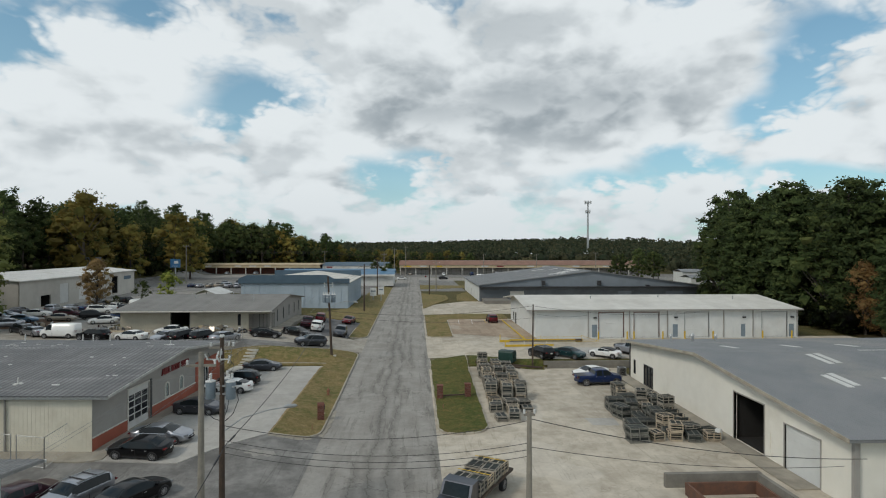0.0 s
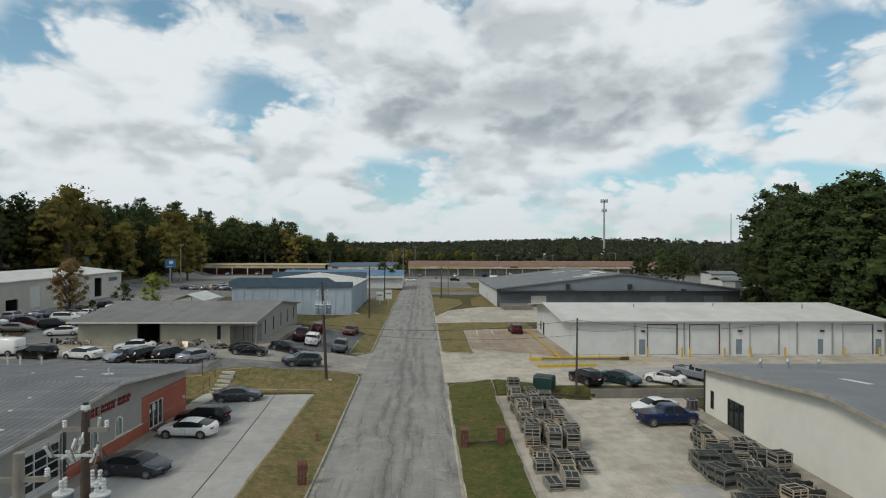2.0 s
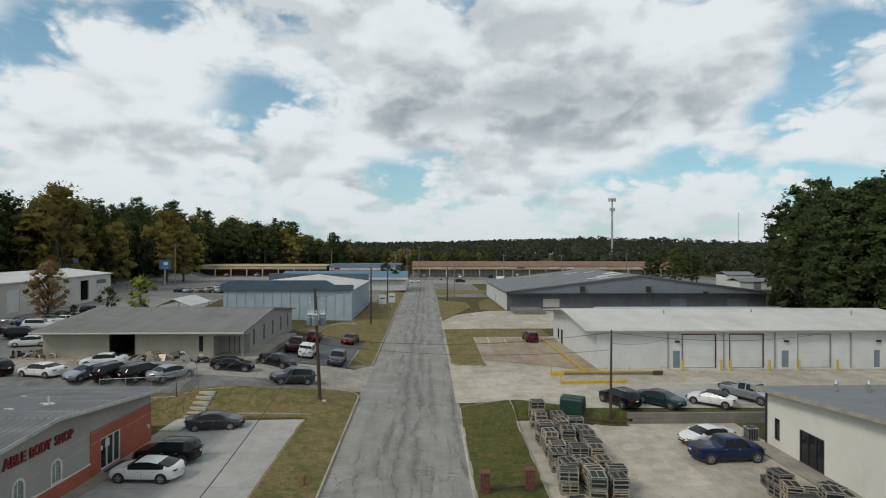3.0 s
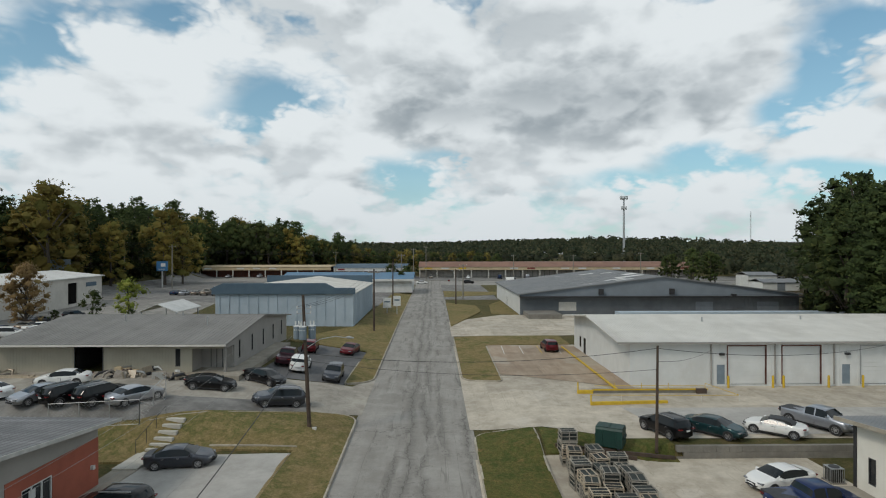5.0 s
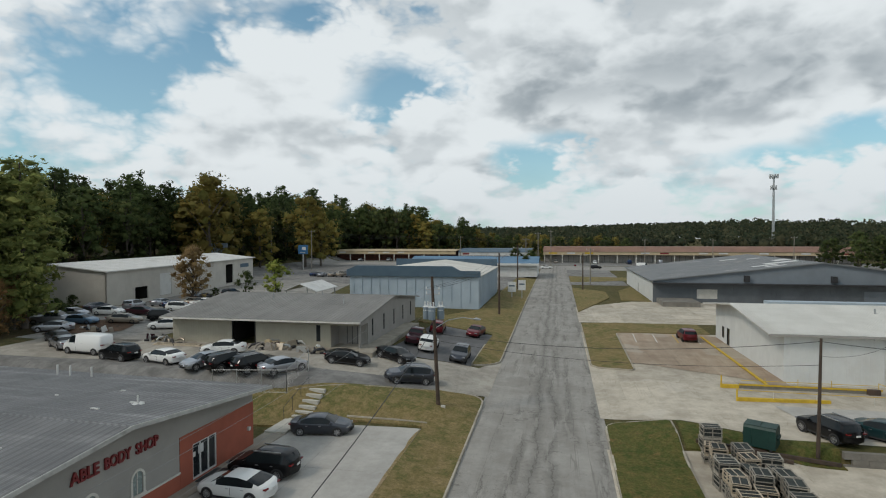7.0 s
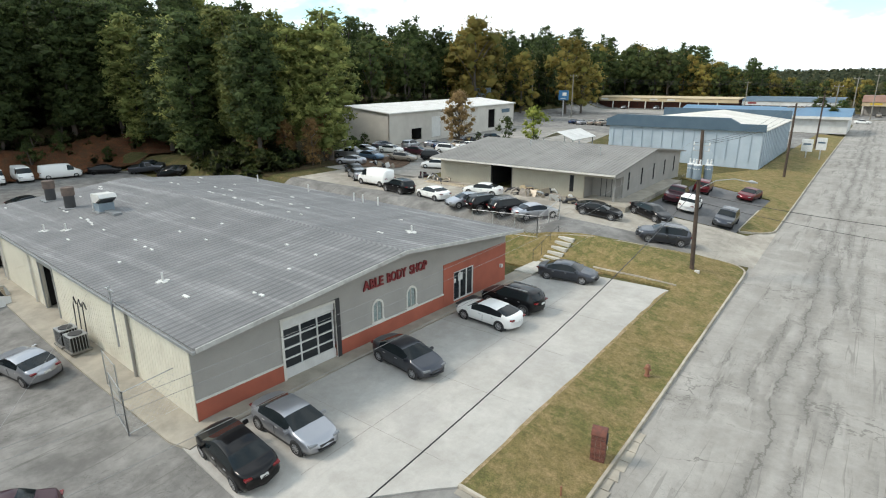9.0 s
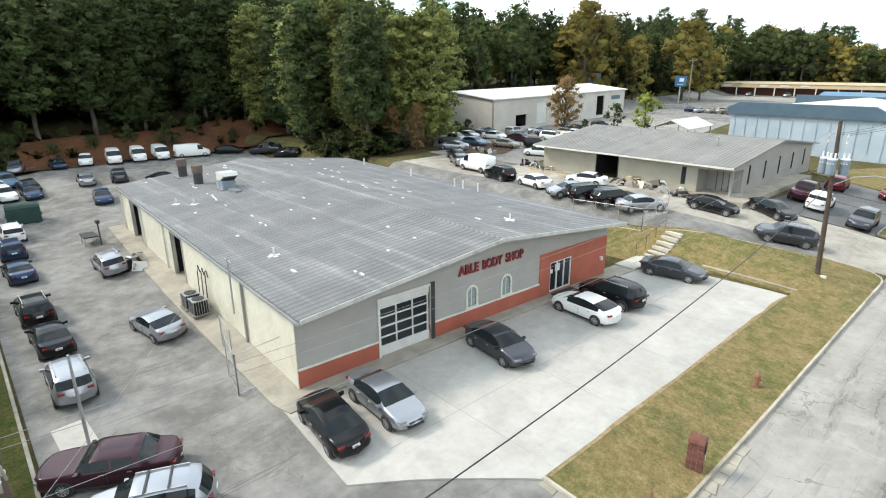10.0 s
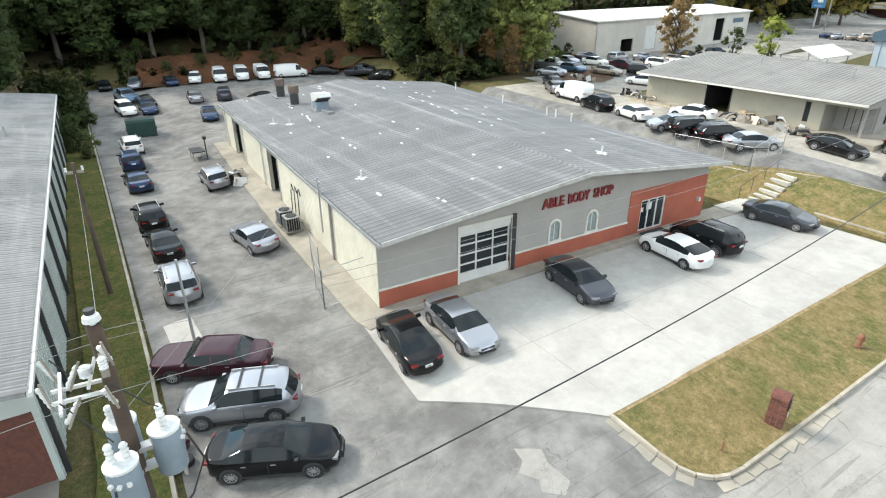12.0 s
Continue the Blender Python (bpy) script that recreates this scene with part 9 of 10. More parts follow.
# ---- chain-link gates and fences ----
def chain_fence(name, label, pts, h, gap=0.16, z=None):
    f = thing(name, label, "fence", (0, 0, 0))
    mesh = MB()
    for a, b in zip(pts[:-1], pts[1:]):
        a, b = Vector(a), Vector(b)
        n = max(1, round((b - a).length / 2.4))
        za = gz(a.x, a.y) + 0.1 if z is None else z
        zb = gz(b.x, b.y) + 0.1 if z is None else z
        for i in range(n + 1):
            q = a.lerp(b, i / n)
            zq = lerp(za, zb, i / n)
            part("fence_post", MB().tube([(q.x, q.y, zq - 0.15), (q.x, q.y, zq + h + 0.06)], 0.035, 7), M_STEEL, f)
        for zz in (0.06, h):
            part("fence_rail", MB().tube([(a.x, a.y, za + zz), (b.x, b.y, zb + zz)], 0.024, 6), M_STEEL, f)
        L = (b - a).length
        k = int((L + h) / gap)
        for i in range(k):
            s = i * gap
            for up_ in (1, -1):
                s0, s1 = max(0, s - h), min(L, s)
                t0, t1 = (s - s0, s - s1)
                if up_ < 0:
                    t0, t1 = h - t0, h - t1
                if s1 - s0 < 0.05:
                    continue
                p = a.lerp(b, s0 / L)
                q = a.lerp(b, s1 / L)
                mesh.bar((p.x, p.y, lerp(za, zb, s0 / L) + t0), (q.x, q.y, lerp(za, zb, s1 / L) + t1), 0.005)
    o = part("wire_mesh", mesh, M_STEEL, f, "thin chain-link mesh")
    o["kind"] = "stuff"


chain_fence("chain_link_gate", "open chain-link gate at the body shop corner", [(-26.2, 44.1), (-26.4, 41.6), (-28.6, 42.0)], 2.2, 0.3)
chain_fence("chain_link_gate", "chain-link gate leaf folded along the walkway", [(-29.4, 42.6), (-31.5, 42.9)], 2.0, 0.3)
chain_fence("chain_link_fence", "chain-link fence round the parked cars", [(-24.3, 81.0), (-24.6, 77.2), (-31.5, 76.8)], 2.0, 0.3)


# ---- units along the body shop's side ----
def condenser(x, y, z, w=0.95, h=0.95):
    a = thing("air_conditioner", "dark grey outdoor air-conditioning unit on a pad", "air conditioner", (x, y, z))
    part("pad", MB().box(-w / 2 - 0.1, -w / 2 - 0.1, -0.05, w / 2 + 0.1, w / 2 + 0.1, 0.06), M_BLOCK, a)
    part("casing", MB().box(-w / 2 + 0.05, -w / 2 + 0.05, 0.06, w / 2 - 0.05, w / 2 - 0.05, h), M_DARK, a, "dark coil casing")
    for i in range(7):
        u = -w / 2 + i * w / 6
        for s in (-1, 1):
            part("grille_bar", MB().box(u - 0.012, s * w / 2 - 0.015, 0.06, u + 0.012, s * w / 2 + 0.015, h), M_STEEL, a)
            part("grille_bar", MB().box(s * w / 2 - 0.015, u - 0.012, 0.06, s * w / 2 + 0.015, u + 0.012, h), M_STEEL, a)
    part("top", MB().box(-w / 2 - 0.02, -w / 2 - 0.02, h, w / 2 + 0.02, w / 2 + 0.02, h + 0.05), M_STEEL, a, "grey top panel")
    part("fan_guard", MB().tube([(0, 0, h + 0.05), (0, 0, h + 0.09)], w * 0.4, 18), M_BLACK, a, "round fan guard", 40)


condenser(-36.7, 43.5, 0.9)
condenser(-38.1, 43.5, 0.9)
condenser(26.2, 70.0, 0.25, 0.85, 0.95)
pc = thing("pipe_run", "bent black refrigerant pipes on the cream wall", "pipes", (0, 0, 0))
for x in (-38.4, -37.7, -37.0):
    part("pipe", MB().tube([(x, 43.6, 1.0), (x, 44.2, 1.6), (x, 44.25, 3.2 + (x + 38) * 0.3), (x + 0.25, 44.25, 3.6), (x + 0.5, 44.25, 3.2)], 0.035, 6), M_BLACK, pc, "", 60)


def junk_heap(x, y, n, spread, seed, label):
    """A loose heap of parts, each bit a part of its own."""
    r = random.Random(seed)
    hgt = gz(x, y)
    j = thing("scrap_heap", label, "scrap", (x, y, hgt))
    mats = [M_BLACK, M_STEEL, M_BLOCK, M_PALLET, M_MORTAR, PAINT["maroon"], PAINT["tan"], M_PAPER]
    for i in range(n):
        cx, cy = r.uniform(-spread, spread), r.uniform(-spread * 0.35, spread * 0.35)
        z = gz(x + cx, y + cy) - hgt + 0.05
        k = r.random()
        mtl = r.choice(mats)
        at = pose(cx, cy, z, r.uniform(-15, 15), r.uniform(-15, 15), r.uniform(0, 360))
        if k < 0.25:
            part("tyre", MB().tube([(0, 0, 0), (0, 0, 0.03), (0, 0, 0.2), (0, 0, 0.22)], [0.26, 0.33, 0.33, 0.26], 16), M_TYRE, j, "", 40, at)
        elif k < 0.55:
            w, d, h_ = r.uniform(0.2, 0.7), r.uniform(0.15, 0.5), r.uniform(0.15, 0.7)
            m = MB().box(-w / 2, -d / 2, -0.05, w / 2, d / 2, h_ * 0.8)
            m.add([(-w / 2, -d / 2, h_ * 0.8), (w / 2, -d / 2, h_ * 0.8), (w / 2, d / 2, h_ * 0.8), (-w / 2, d / 2, h_ * 0.8), (-w / 3, -d / 3, h_), (w / 3, -d / 3, h_), (w / 3, d / 3, h_), (-w / 3, d / 3, h_)],
                  [(0, 1, 5, 4), (1, 2, 6, 5), (2, 3, 7, 6), (3, 0, 4, 7), (4, 5, 6, 7)])
            part("machine_part", m, mtl, j, "", 0, at)
        elif k < 0.8:
            L = r.uniform(0.8, 1.8)
            pts = [(-L / 2, 0, 0.1), (-L / 4, 0.15, 0.45), (L / 4, 0.18, 0.5), (L / 2, 0, 0.12)]
            part("bumper", MB().tube(pts, [0.06, 0.14, 0.14, 0.06], 8), mtl, j, "", 60, at)
        else:
            part("panel", MB().add([(-0.6, 0, 0), (0.6, 0, 0), (0.5, 0.25, 0.75), (-0.5, 0.25, 0.75), (-0.6, 0.04, 0), (0.6, 0.04, 0), (0.5, 0.29, 0.75), (-0.5, 0.29, 0.75)], [(0, 1, 2, 3), (7, 6, 5, 4), (0, 4, 5, 1), (2, 6, 7, 3), (1, 5, 6, 2), (3, 7, 4, 0)]), mtl, j, "", 0, at)


junk_heap(-50.3, 43.2, 12, 1.6, 3, "heap of car parts beside the workshop door")
junk_heap(-31.0, 89.4, 26, 4.4, 4, "long heap of timber, tyres and car parts")
junk_heap(-27.3, 88.3, 10, 1.4, 5, "heap of dark scrap by the entrance")
junk_heap(-47.5, 90.5, 12, 1.8, 6, "red machinery and pallets by the wall")
junk_heap(-44.0, 89.6, 6, 2.0, 9, "low stack of weathered grey timber")
junk_heap(-60.5, 94.5, 16, 3.0, 12, "scattered red and dark scrap in the yard")
junk_heap(22.5, 155.0, 18, 3.5, 7, "pale rubble and pallets on the loading dock")
junk_heap(-19.6, 33.2, 5, 0.5, 15, "torn dark bumper lying by the kerb")
sc = thing("timber_stack", "low timber planks stacked before the khaki warehouse", "timber", (-43.5, 89.0, 3.3))
for i in range(7):
    part("plank", MB().box(-3.5 + 0.1 * i, -0.5 + (i % 3) * 0.3, 0.0 + 0.12 * (i // 3), 3.0 - 0.15 * i, -0.25 + (i % 3) * 0.3, 0.11 + 0.12 * (i // 3)), M_PALLET, sc)
ca = thing("cardboard_stack", "tan cardboard boxes against the khaki wall", "boxes", (-33.2, 90.4, 3.3))
for i in range(3):
    part("carton", MB().box(-0.6 + i * 0.75, -0.35, 0, 0.08 + i * 0.75, 0.35, 0.75 - 0.15 * i), M_BEIGE, ca)
tr = thing("engine_hoist", "dark trailer frame with a flat bed on wheels", "trailer", (-60.5, 42.1, 0.4))
part("bed", MB().box(-1.0, -0.6, 0.8, 1.0, 0.6, 0.9), M_BLACK, tr, "dark flat bed")
for x in (-0.8, 0.8):
    for y in (-0.5, 0.5):
        part("leg", MB().box(x - 0.04, y - 0.04, -0.05, x + 0.04, y + 0.04, 0.82), M_STEEL, tr)
part("mast", MB().tube([(1.6, 0.6, -0.05), (1.6, 0.6, 2.3)], 0.06, 8), M_BLACK, tr)
part("mast_head", MB().box(1.35, 0.45, 2.2, 1.85, 0.75, 2.5), M_BLACK, tr)


# ---- dumpsters ----
def dumpster(x, y, z, turn, w=2.0, d=1.7, h=1.55):
    b = thing("dumpster", "dark green steel dumpster with sloping lid", "dumpster", (x, y, z), turn=turn)
    prof = [(-d / 2, 0.12), (d / 2, 0.12), (d / 2, h * 0.78), (d / 2 - 0.35, h), (-d / 2 + 0.1, h), (-d / 2, h * 0.9)]
    part("bin", MB().slab(prof, "x", -w / 2, w / 2), M_GREENBIN, b)
    for s in (-1, 1):
        part("side_pocket", MB().box(s * (w / 2 + 0.06) - 0.06, -0.5, 0.75, s * (w / 2 + 0.06) + 0.06, 0.5, 0.92), M_GREENBIN, b)
        part("skid", MB().box(s * w * 0.35 - 0.08, -d / 2, 0, s * w * 0.35 + 0.08, d / 2, 0.12), M_BLACK, b)
        part("rib", MB().box(s * w * 0.25 - 0.04, -d / 2 - 0.04, 0.15, s * w * 0.25 + 0.04, -d / 2, h * 0.88), M_GREENBIN, b)
        part("lid", MB().slab([(d / 2 + 0.03, h * 0.78 + 0.03), (d / 2 - 0.34, h + 0.05), (-d / 2 + 0.1, h + 0.05), (-d / 2 + 0.1, h + 0.01), (d / 2 - 0.35, h + 0.01), (d / 2, h * 0.78)], "x", 0.02 if s > 0 else -w / 2, w / 2 if s > 0 else -0.02), M_GREENBIN, b, "dark green lid")


dumpster(12.5, 75.2, gz(12.5, 75.2) + 0.12, -28)
dumpster(-73.8, 38.8, gz(-73, 38.8) + 0.06, 85, 3.0, 1.9, 1.9)

# ---- retaining wall, ramp with yellow rails, loading dock wall ----
rw = tagged(new("trim_8"), "weathered concrete block retaining wall", "retaining wall", "", "structure")
for i in range(16):
    for j in range(3):
        x = 17.3 + i * 1.0 + (0.5 if j % 2 else 0)
        part("block", MB().box(x, 74.32, 0.0 + j * 0.36, x + 0.985, 74.66, 0.345 + j * 0.36 + 0.12 * (j == 2)), M_BLOCK, rw)
tb = thing("timber_edging", "rotting dark timbers edging the grass bank", "timber", (0, 0, 0))
for x0, y0, x1, y1 in ((8.2, 75.2, 12.6, 74.4), (12.8, 74.3, 17.0, 74.0), (9.5, 74.6, 14.0, 73.7)):
    part("timber", MB().bar((x0, y0, gz(x0, y0) + 0.22), (x1, y1, gz(x1, y1) + 0.22), 0.22, 0.24), M_WOOD, tb)
rp = thing("ramp_railing", "loading ramp pit with worn yellow kerb and railings", "railing", (0, 0, 0))
part("kerb", MB().bar((13.9, 85.6, 1.25), (21.5, 86.2, 1.2), 0.3, 0.5), M_YELLOW, rp, "worn yellow kerb")
part("kerb", MB().bar((13.7, 89.9, 1.3), (15.3, 89.9, 1.3), 0.3, 0.5), M_YELLOW, rp)
part("pit_wall", MB().box(15.3, 89.9, 0.9, 27.2, 90.2, 1.62), M_BLOCK, rp, "stained concrete pit wall")
part("pit_wall", MB().box(15.3, 89.84, 1.5, 27.3, 89.9, 1.66), M_YELLOW, rp)
for x, y, zt in ((13.9, 85.6, 2.2), (13.75, 89.9, 2.4), (17.6, 90.0, 2.25), (20.4, 90.0, 2.25), (23.2, 90.0, 2.25), (27.0, 89.9, 2.25), (28.9, 86.8, 1.8), (16.9, 85.85, 2.0), (20.4, 86.1, 1.95), (25.0, 86.5, 1.85)):
    part("rail_post", MB().tube([(x, y, 0.9), (x, y, zt)], 0.07 if x < 14 else 0.03, 7), M_YELLOW if x < 14 or y > 89 else M_TRIM, rp)
part("handrail", MB().tube([(13.9, 85.6, 2.15), (21.0, 86.15, 1.95), (28.9, 86.8, 1.75), (27.0, 89.9, 2.2)], 0.028, 7), M_YELLOW, rp)
part("handrail", MB().tube([(15.5, 90.0, 1.95), (27.0, 89.95, 1.98)], 0.028, 7), M_YELLOW, rp)
part("dock_timber", MB().box(26.0, 89.5, 1.0, 27.0, 89.84, 1.7), M_WOOD, rp, "dark dock bumper")
dw = thing("dock_wall", "low concrete dock wall with rust-brown skip behind", "wall", (0, 0, 0))
part("wall", MB().box(16.8, 36.8, 0.1, 23.4, 37.15, 1.15), M_BLOCK, dw, "grey concrete wall")
part("wall", MB().box(23.1, 30.5, 0.1, 23.4, 36.8, 1.1), M_BLOCK, dw)
m = MB()
for a in ((17.6, 33.2, 22.4, 33.35), (17.6, 35.6, 22.4, 35.75), (17.6, 33.35, 17.75, 35.6), (22.25, 33.35, 22.4, 35.6)):
    m.box(a[0], a[1], 0.2, a[2], a[3], 1.05)
part("skip", m, surf("rusty_steel", (0.16, 0.075, 0.045), (0.10, 0.055, 0.04), 1.5, 0.85), dw, "open rusty skip")
for x in (18.6, 19.8, 21.0):
    part("skip_rib", MB().box(x, 33.1, 0.2, x + 0.12, 33.2, 1.05), M_WOOD, dw)


# ---- crates of stone ----
def crate_model(name, timber, fill, label, w, d, h, slats):
    c = thing(name, label, "crate", (0, 0, -90))
    m = MB()
    comb = [(-w / 2, -d / 2), (w / 2, -d / 2), (w / 2, d / 2)]
    for i in (3, 2, 1):
        x = w * (i / 4 - 0.5)
        comb += [(x + 0.07, d / 2), (x + 0.07, -d / 2 + 0.12), (x - 0.07, -d / 2 + 0.12), (x - 0.07, d / 2)]
    m.prism(comb + [(-w / 2, d / 2)], 0.0, 0.125)
    part("pallet", m, timber, c)
    part("stone_block", MB().box(-w / 2 + 0.07, -d / 2 + 0.07, 0.13, w / 2 - 0.05, d / 2 - 0.05, h - 0.03), fill, c, "dark stone")
    for s in (-1, 1):
        m = MB()
        for x in (-w / 2 + 0.04, 0, w / 2 - 0.04):
            m.box(x - 0.03, s * d / 2 - 0.03, 0.1, x + 0.03, s * d / 2 + 0.03, h)
        for k in range(slats):
            z = 0.22 + (h - 0.3) * k / max(1, slats - 1)
            m.box(-w / 2, s * (d / 2 + 0.034) - 0.012, z - 0.03, w / 2, s * (d / 2 + 0.034) + 0.012, z + 0.03)
        part("side_frame", m, timber, c)
        m = MB()
        for k in range(slats):
            z = 0.22 + (h - 0.3) * k / max(1, slats - 1)
            m.box(s * (w / 2 + 0.014) - 0.012, -d / 2, z - 0.03, s * (w / 2 + 0.014) + 0.012, d / 2, z + 0.03)
        part("end_frame", m, timber, c)
    m = MB()
    for i in range(3):
        y = -d / 2 + 0.05 + i * (d - 0.1) / 2
        m.box(-w / 2, y - 0.028, h - 0.02, w / 2, y + 0.028, h)
    for x in (-w / 2 + 0.04, w / 2 - 0.04):
        m.box(x - 0.04, -d / 2, h, x + 0.04, d / 2, h + 0.02)
    part("top_frame", m, timber, c)
    return c


CR = [crate_model("stone_crate", M_PALLET, M_SLATE, "weathered timber crate packed with dark stone", 1.15, 0.95, 0.72, 3),
      crate_model("stone_crate", M_PALGREY, M_SLATE, "grey timber crate packed with dark stone", 1.25, 1.0, 0.85, 3),
      crate_model("stone_crate", M_PALGREY, M_SLATE, "low grey timber crate of dark stone", 1.5, 1.0, 0.5, 2),
      crate_model("stone_crate", M_PALDARK, M_SLATE, "dark weathered timber crate of stone slabs", 1.6, 1.05, 0.62, 2)]
HC = [0.74, 0.87, 0.52, 0.64]
cr = random.Random(21)


def stack(x, y, levels, turn, low=None):
    z = gz(x, y) + 0.05
    for i in range(levels):
        k = cr.choice((0, 1, 1, 2)) if low is None else low
        c = copy_thing(CR[k], pose(x + cr.uniform(-0.06, 0.06), y + cr.uniform(-0.06, 0.06), z, 0, 0, turn + cr.uniform(-6, 6)))
        c["group"] = "crates in the stone yard"
        z += HC[k]


y = 52.2
while y < 74.8:
    k = (y - 52) / 24
    x0 = lerp(7.3, 8.3, k)
    cols = 2 if y < 54 else 3 if y < 71 else 2 if y < 73 else 1
    for i in range(cols):
        if cr.random() < 0.94:
            stack(x0 + 0.7 + i * 1.45 + cr.uniform(-0.15, 0.15), y + cr.uniform(-0.15, 0.15), 1 if y < 58 else 2, cr.choice((0, 90)) + cr.uniform(-8, 8))
    y += 1.32
for i in range(12):
    for j in range(5):
        x, y = 18.6 + j * 1.55 + 0.16 * i, 46.0 + i * 1.28
        if x > 25.0 or (j == 0 and i in (3, 4)) or cr.random() < 0.1 or (i > 8 and j < 1):
            continue
        stack(x + cr.uniform(-0.2, 0.2), y + cr.uniform(-0.2, 0.2), cr.choice((1, 1, 2)), cr.choice((0, 90)) + cr.uniform(-18, 18), cr.choice((3, 3, 3, 2, 1, 0)))
for i in range(9):
    p = thing("stone_slab_rack", "long timber rack of leaning stone slabs by the wall", "rack", (23.6 + 0.1 * i, 47.0 + 1.3 * i, 0.25), "slab racks", 8)
    for k in range(3):
        part("slab", MB().box(-0.9, -0.4 + 0.16 * k, 0.1, 0.9, -0.32 + 0.16 * k, 0.75), M_SLATE, p)
    for sx in (-0.8, 0.8):
        part("runner", MB().box(sx - 0.06, -0.55, 0, sx + 0.06, 0.55, 0.1), M_PALLET, p)
        part("upright", MB().box(sx - 0.05, 0.45, 0.1, sx + 0.05, 0.53, 0.9), M_PALLET, p)
b = thing("white_drum", "white plastic drum beside the crates", "drum", (25.4, 45.8, 0.25))
part("drum", MB().tube([(0, 0, 0), (0, 0, 0.05), (0, 0, 0.85), (0, 0, 0.9)], [0.27, 0.29, 0.29, 0.26], 14), M_PAPER, b, "", 40)
part("lid", MB().tube([(0, 0, 0.9), (0, 0, 0.94)], 0.2, 12), M_PAPER, b, "", 40)

# ---- flatbed truck loaded with crates ----
ft = thing("flatbed_truck", "dark flatbed truck loaded with strapped stone crates", "truck", (3.95, 35.8, gz(3.95, 35.8) + 0.05), turn=239)
part("bed", MB().box(-3.6, -1.15, 0.95, 1.6, 1.15, 1.1), M_WOOD, ft, "timber flat bed")
part("chassis", MB().box(-3.4, -0.45, 0.6, 3.2, 0.45, 0.93), M_BLACK, ft)
part("cab", MB().slab([(1.8, 0.7), (3.7, 0.7), (3.75, 1.25), (3.0, 1.4), (2.6, 2.15), (1.8, 2.2)], "y", -1.0, 1.0), PAINT["grey"], ft, "grey cab")
part("windscreen", MB().add([(2.99, -0.85, 1.45), (2.99, 0.85, 1.45), (2.66, 0.8, 2.1), (2.66, -0.8, 2.1), (2.95, -0.85, 1.45), (2.95, 0.85, 1.45), (2.62, 0.8, 2.1), (2.62, -0.8, 2.1)], [(0, 1, 2, 3), (7, 6, 5, 4), (0, 4, 5, 1), (2, 6, 7, 3)]), M_CARGLASS, ft, at=Matrix.Translation((0.03, 0, 0)))
tm_, rm_ = wheel_meshes(0.46, 0.28)
for x in (-2.2, 2.7):
    for s in (-1, 1):
        w = part("wheel", tm_, None, ft, at=Matrix.Translation((x, s * 0.95, 0.46)))
        part("rim", rm_, None, w)
for s in (-1, 1):
    part("headboard_post", MB().box(1.5, s * 1.05 - 0.05, 1.1, 1.62, s * 1.05 + 0.05, 2.1), M_BLACK, ft)
for i, x in enumerate((-2.35, -1.15, 0.05, 1.1)):
    for s in (-0.55, 0.55):
        q = Vector((x, s, 1.1))
        wq = pose(3.95, 35.8, gz(3.95, 35.8) + 0.05, 0, 0, 239) @ q
        c = copy_thing(CR[i % 2], pose(wq.x, wq.y, wq.z, 0, 0, 239 + cr.uniform(-4, 4)))
        c["group"] = "crates on the truck"
for x in (-2.3, 0.3):
    part("strap", MB().bar((x, -1.14, 1.98), (x, 1.14, 1.98), 0.07, 0.02), M_YELLOW, ft, "yellow strap")
for c in CR:
    for o in list(c.children_recursive) + [c]:
        bpy.data.objects.remove(o)
sign = thing("roadside_signs", "cluster of white roadside sign boxes by the far crossing", "sign", (-11.5, 158, 1.6))
for i, (x, z, w) in enumerate(((0, 1.4, 1.8), (2.2, 1.8, 1.6))):
    part("sign_box", MB().box(x - w / 2, -0.2, z, x + w / 2, 0.2, z + 2.2), M_PORC, sign)
    part("post", MB().box(x - 0.1, -0.1, -0.2, x + 0.1, 0.1, z), M_STEEL, sign)
    part("sign_bar", MB().box(x - w * 0.35, -0.23, z + 1.2, x + w * 0.35, -0.2, z + 1.5), M_NAVY, sign)
ss_ = thing("stop_sign", "red stop sign seen at the far junction", "sign", (5.0, 252, 1.5))
part("post", MB().tube([(0, 0, 0), (0, 0, 2.6)], 0.04, 6), M_STEEL, ss_)
part("sign_face", MB().slab([(0.4 * math.cos(a), 2.3 + 0.4 * math.sin(a)) for a in np.linspace(0.39, 0.39 + 2 * math.pi * 7 / 8, 8)], "y", -0.08, -0.05), M_TAIL, ss_)

# ---- joints in the apron, worn patches on the drive ----
def joint(a, b, name="trim_9"):
    a, b = Vector(a), Vector(b)
    s = Vector((-(b - a).y, (b - a).x)).normalized() * 0.008
    n = max(2, round((b - a).length / 1.5))
    m = MB()
    for i in range(n + 1):
        q = a.lerp(b, i / n)
        z = gz(q.x, q.y) + 0.125
        m.v += [(q.x - s.x, q.y - s.y, z), (q.x + s.x, q.y + s.y, z), (q.x + s.x, q.y + s.y, z - 0.03), (q.x - s.x, q.y - s.y, z - 0.03)]
    for i in range(n):
        o = i * 4
        m.f += [(o + j, o + (j + 1) % 4, o + 4 + (j + 1) % 4, o + 4 + j) for j in range(4)]
    solid(name, m, M_JOINT, "dark open joint between concrete slabs", "joint", "structure", 40)


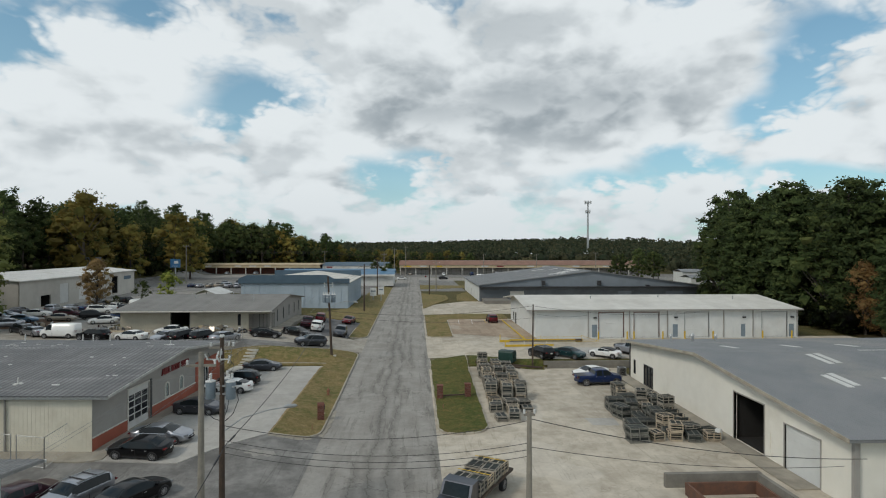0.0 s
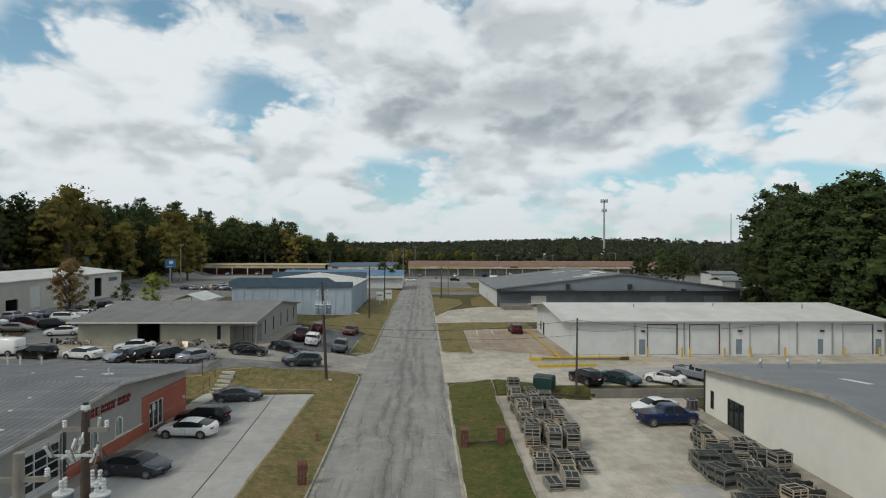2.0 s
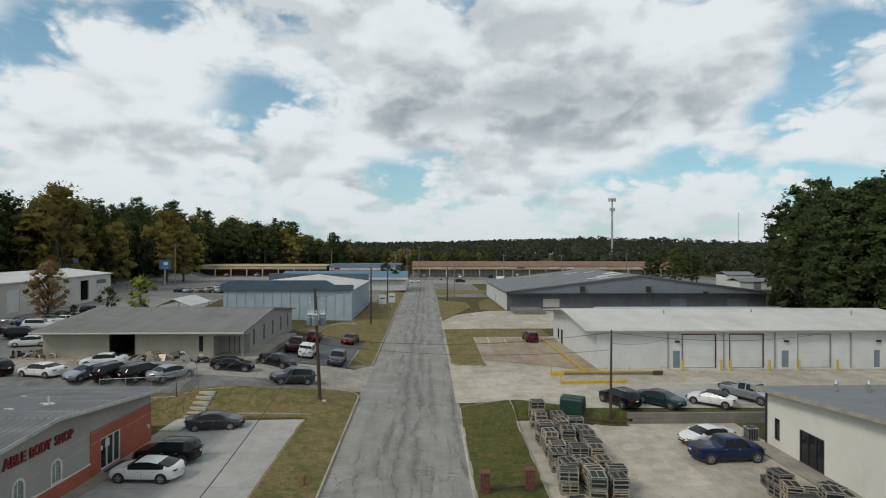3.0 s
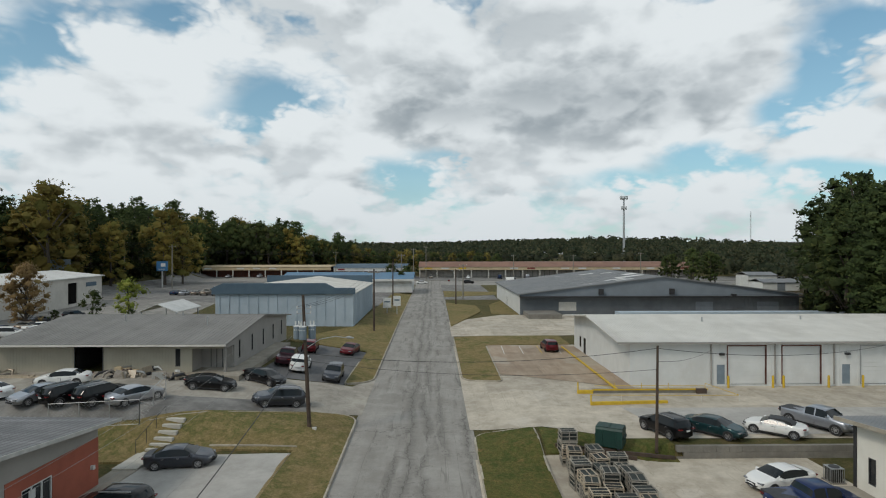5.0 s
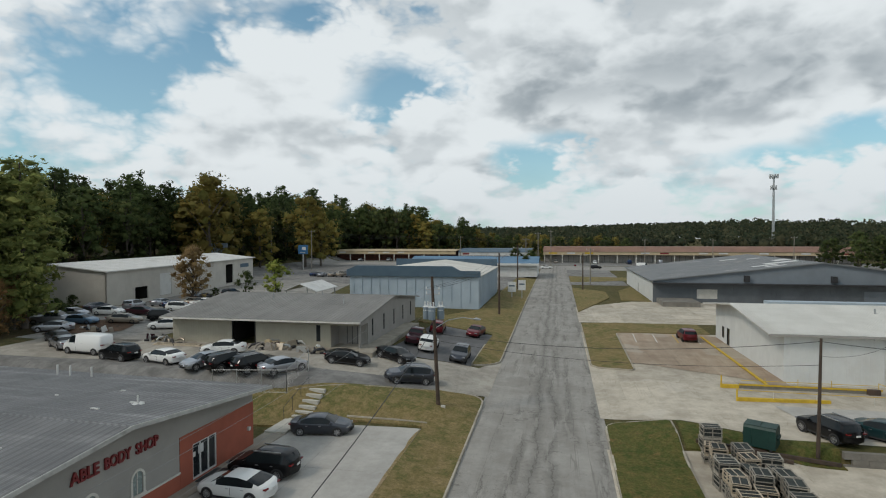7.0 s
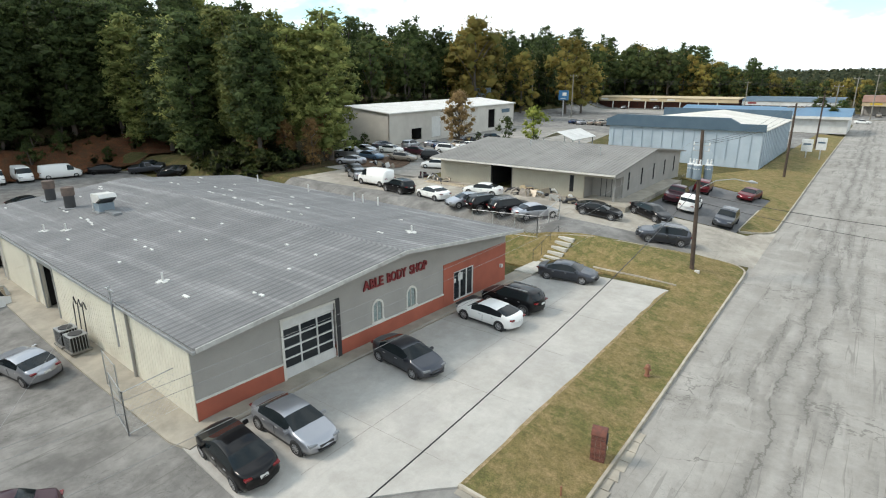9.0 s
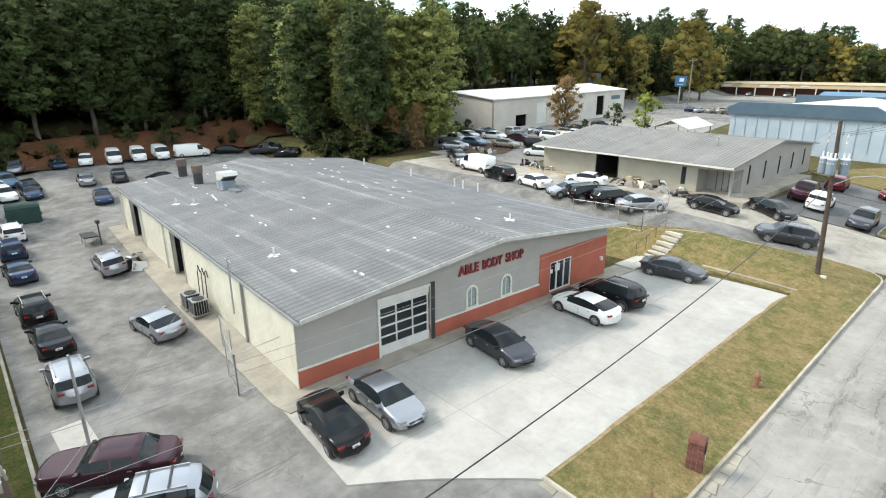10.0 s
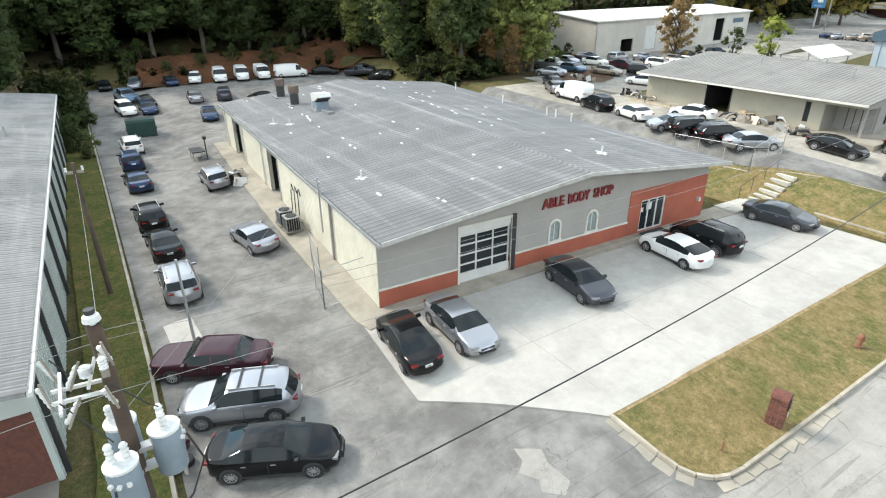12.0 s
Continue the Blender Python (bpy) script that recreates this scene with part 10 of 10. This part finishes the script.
M_JOINT = surf("joint_grime", (0.30, 0.285, 0.26), (0.22, 0.21, 0.19), 1.5, 0.95, 0, 20, 0.3, 0)
joint((-17.6, 43.2), (-17.7, 74.6))
for y in (48.4, 54.0, 60.0, 66.0):
    joint((-22.3, y), (-12.3, y + 0.05))
sheet("pavement_20", [(-13.0, 43.5), (-12.4, 44.3), (-11.8, 44.1), (-10.9, 44.3), (-10.6, 43.8), (-11.1, 43.2), (-11.5, 43.4), (-12.1, 43.0), (-12.4, 43.4)], 0.055, M_ROAD, "pale worn patch on the old asphalt", "patch")
sheet("pavement_21", [(-29.6, 34.1), (-29.7, 35.5), (-27.2, 35.6), (-27.0, 34.2)], 0.07, M_CONC, "pale concrete pad inside the gate", "pad")
rng = random.Random(12)
edge = [(-11.75 - 0.03 * (75 - y) / 27, y) for y in (75.0, 47.6)]
jag = [(-12.16 + rng.uniform(-0.07, 0.05), 47.9 + i * 1.5) for i in range(18)]
sheet("ground_3", [(-12.02, 47.9), (-11.95, 74.4)] + jag[::-1], 0.165, M_SAND, "sandy bare edge between slab and grass", "soil")
# far sheds beyond the grey warehouse
for x, y, w, d, h in ((121, 232, 13, 9, 2.9), (125, 250, 11, 9, 4.6)):
    z = gz(x, y)
    b = thing("far_shed", "small white metal shed with a grey roof far off", "shed", (x, y, z))
    part("wall", MB().box(-w / 2, -d / 2, 0, w / 2, d / 2, h), M_WHITE, b)
    part("roof", MB().slab([(-d / 2 - 0.4, h), (0, h + 1.1), (d / 2 + 0.4, h), (d / 2 + 0.4, h + 0.12), (0, h + 1.25), (-d / 2 - 0.4, h + 0.12)], "x", -w / 2 - 0.3, w / 2 + 0.3), M_ROOFDARK, b)
    part("door", MB().box(-1.4, -d / 2 - 0.05, 0, 1.4, -d / 2 - 0.002, 3), M_GREYFASC, b)
# faded parking lines on the rust-stained bay
for i, x in enumerate((8.8, 11.5, 14.2, 16.9)):
    sheet(f"trim_{20 + i}", [(x, 111.5), (x + 0.12, 111.5), (x + 0.42, 117.6), (x + 0.3, 117.6)], 0.105, M_YELLOW if i == 2 else M_TRIM, "faded painted parking line", "marking")
sheet("pavement_22", [(16.2, 50.2), (18.6, 50.0), (18.8, 52.3), (16.0, 52.4)], 0.045, M_CONC, "pale square patch of newer concrete", "patch")
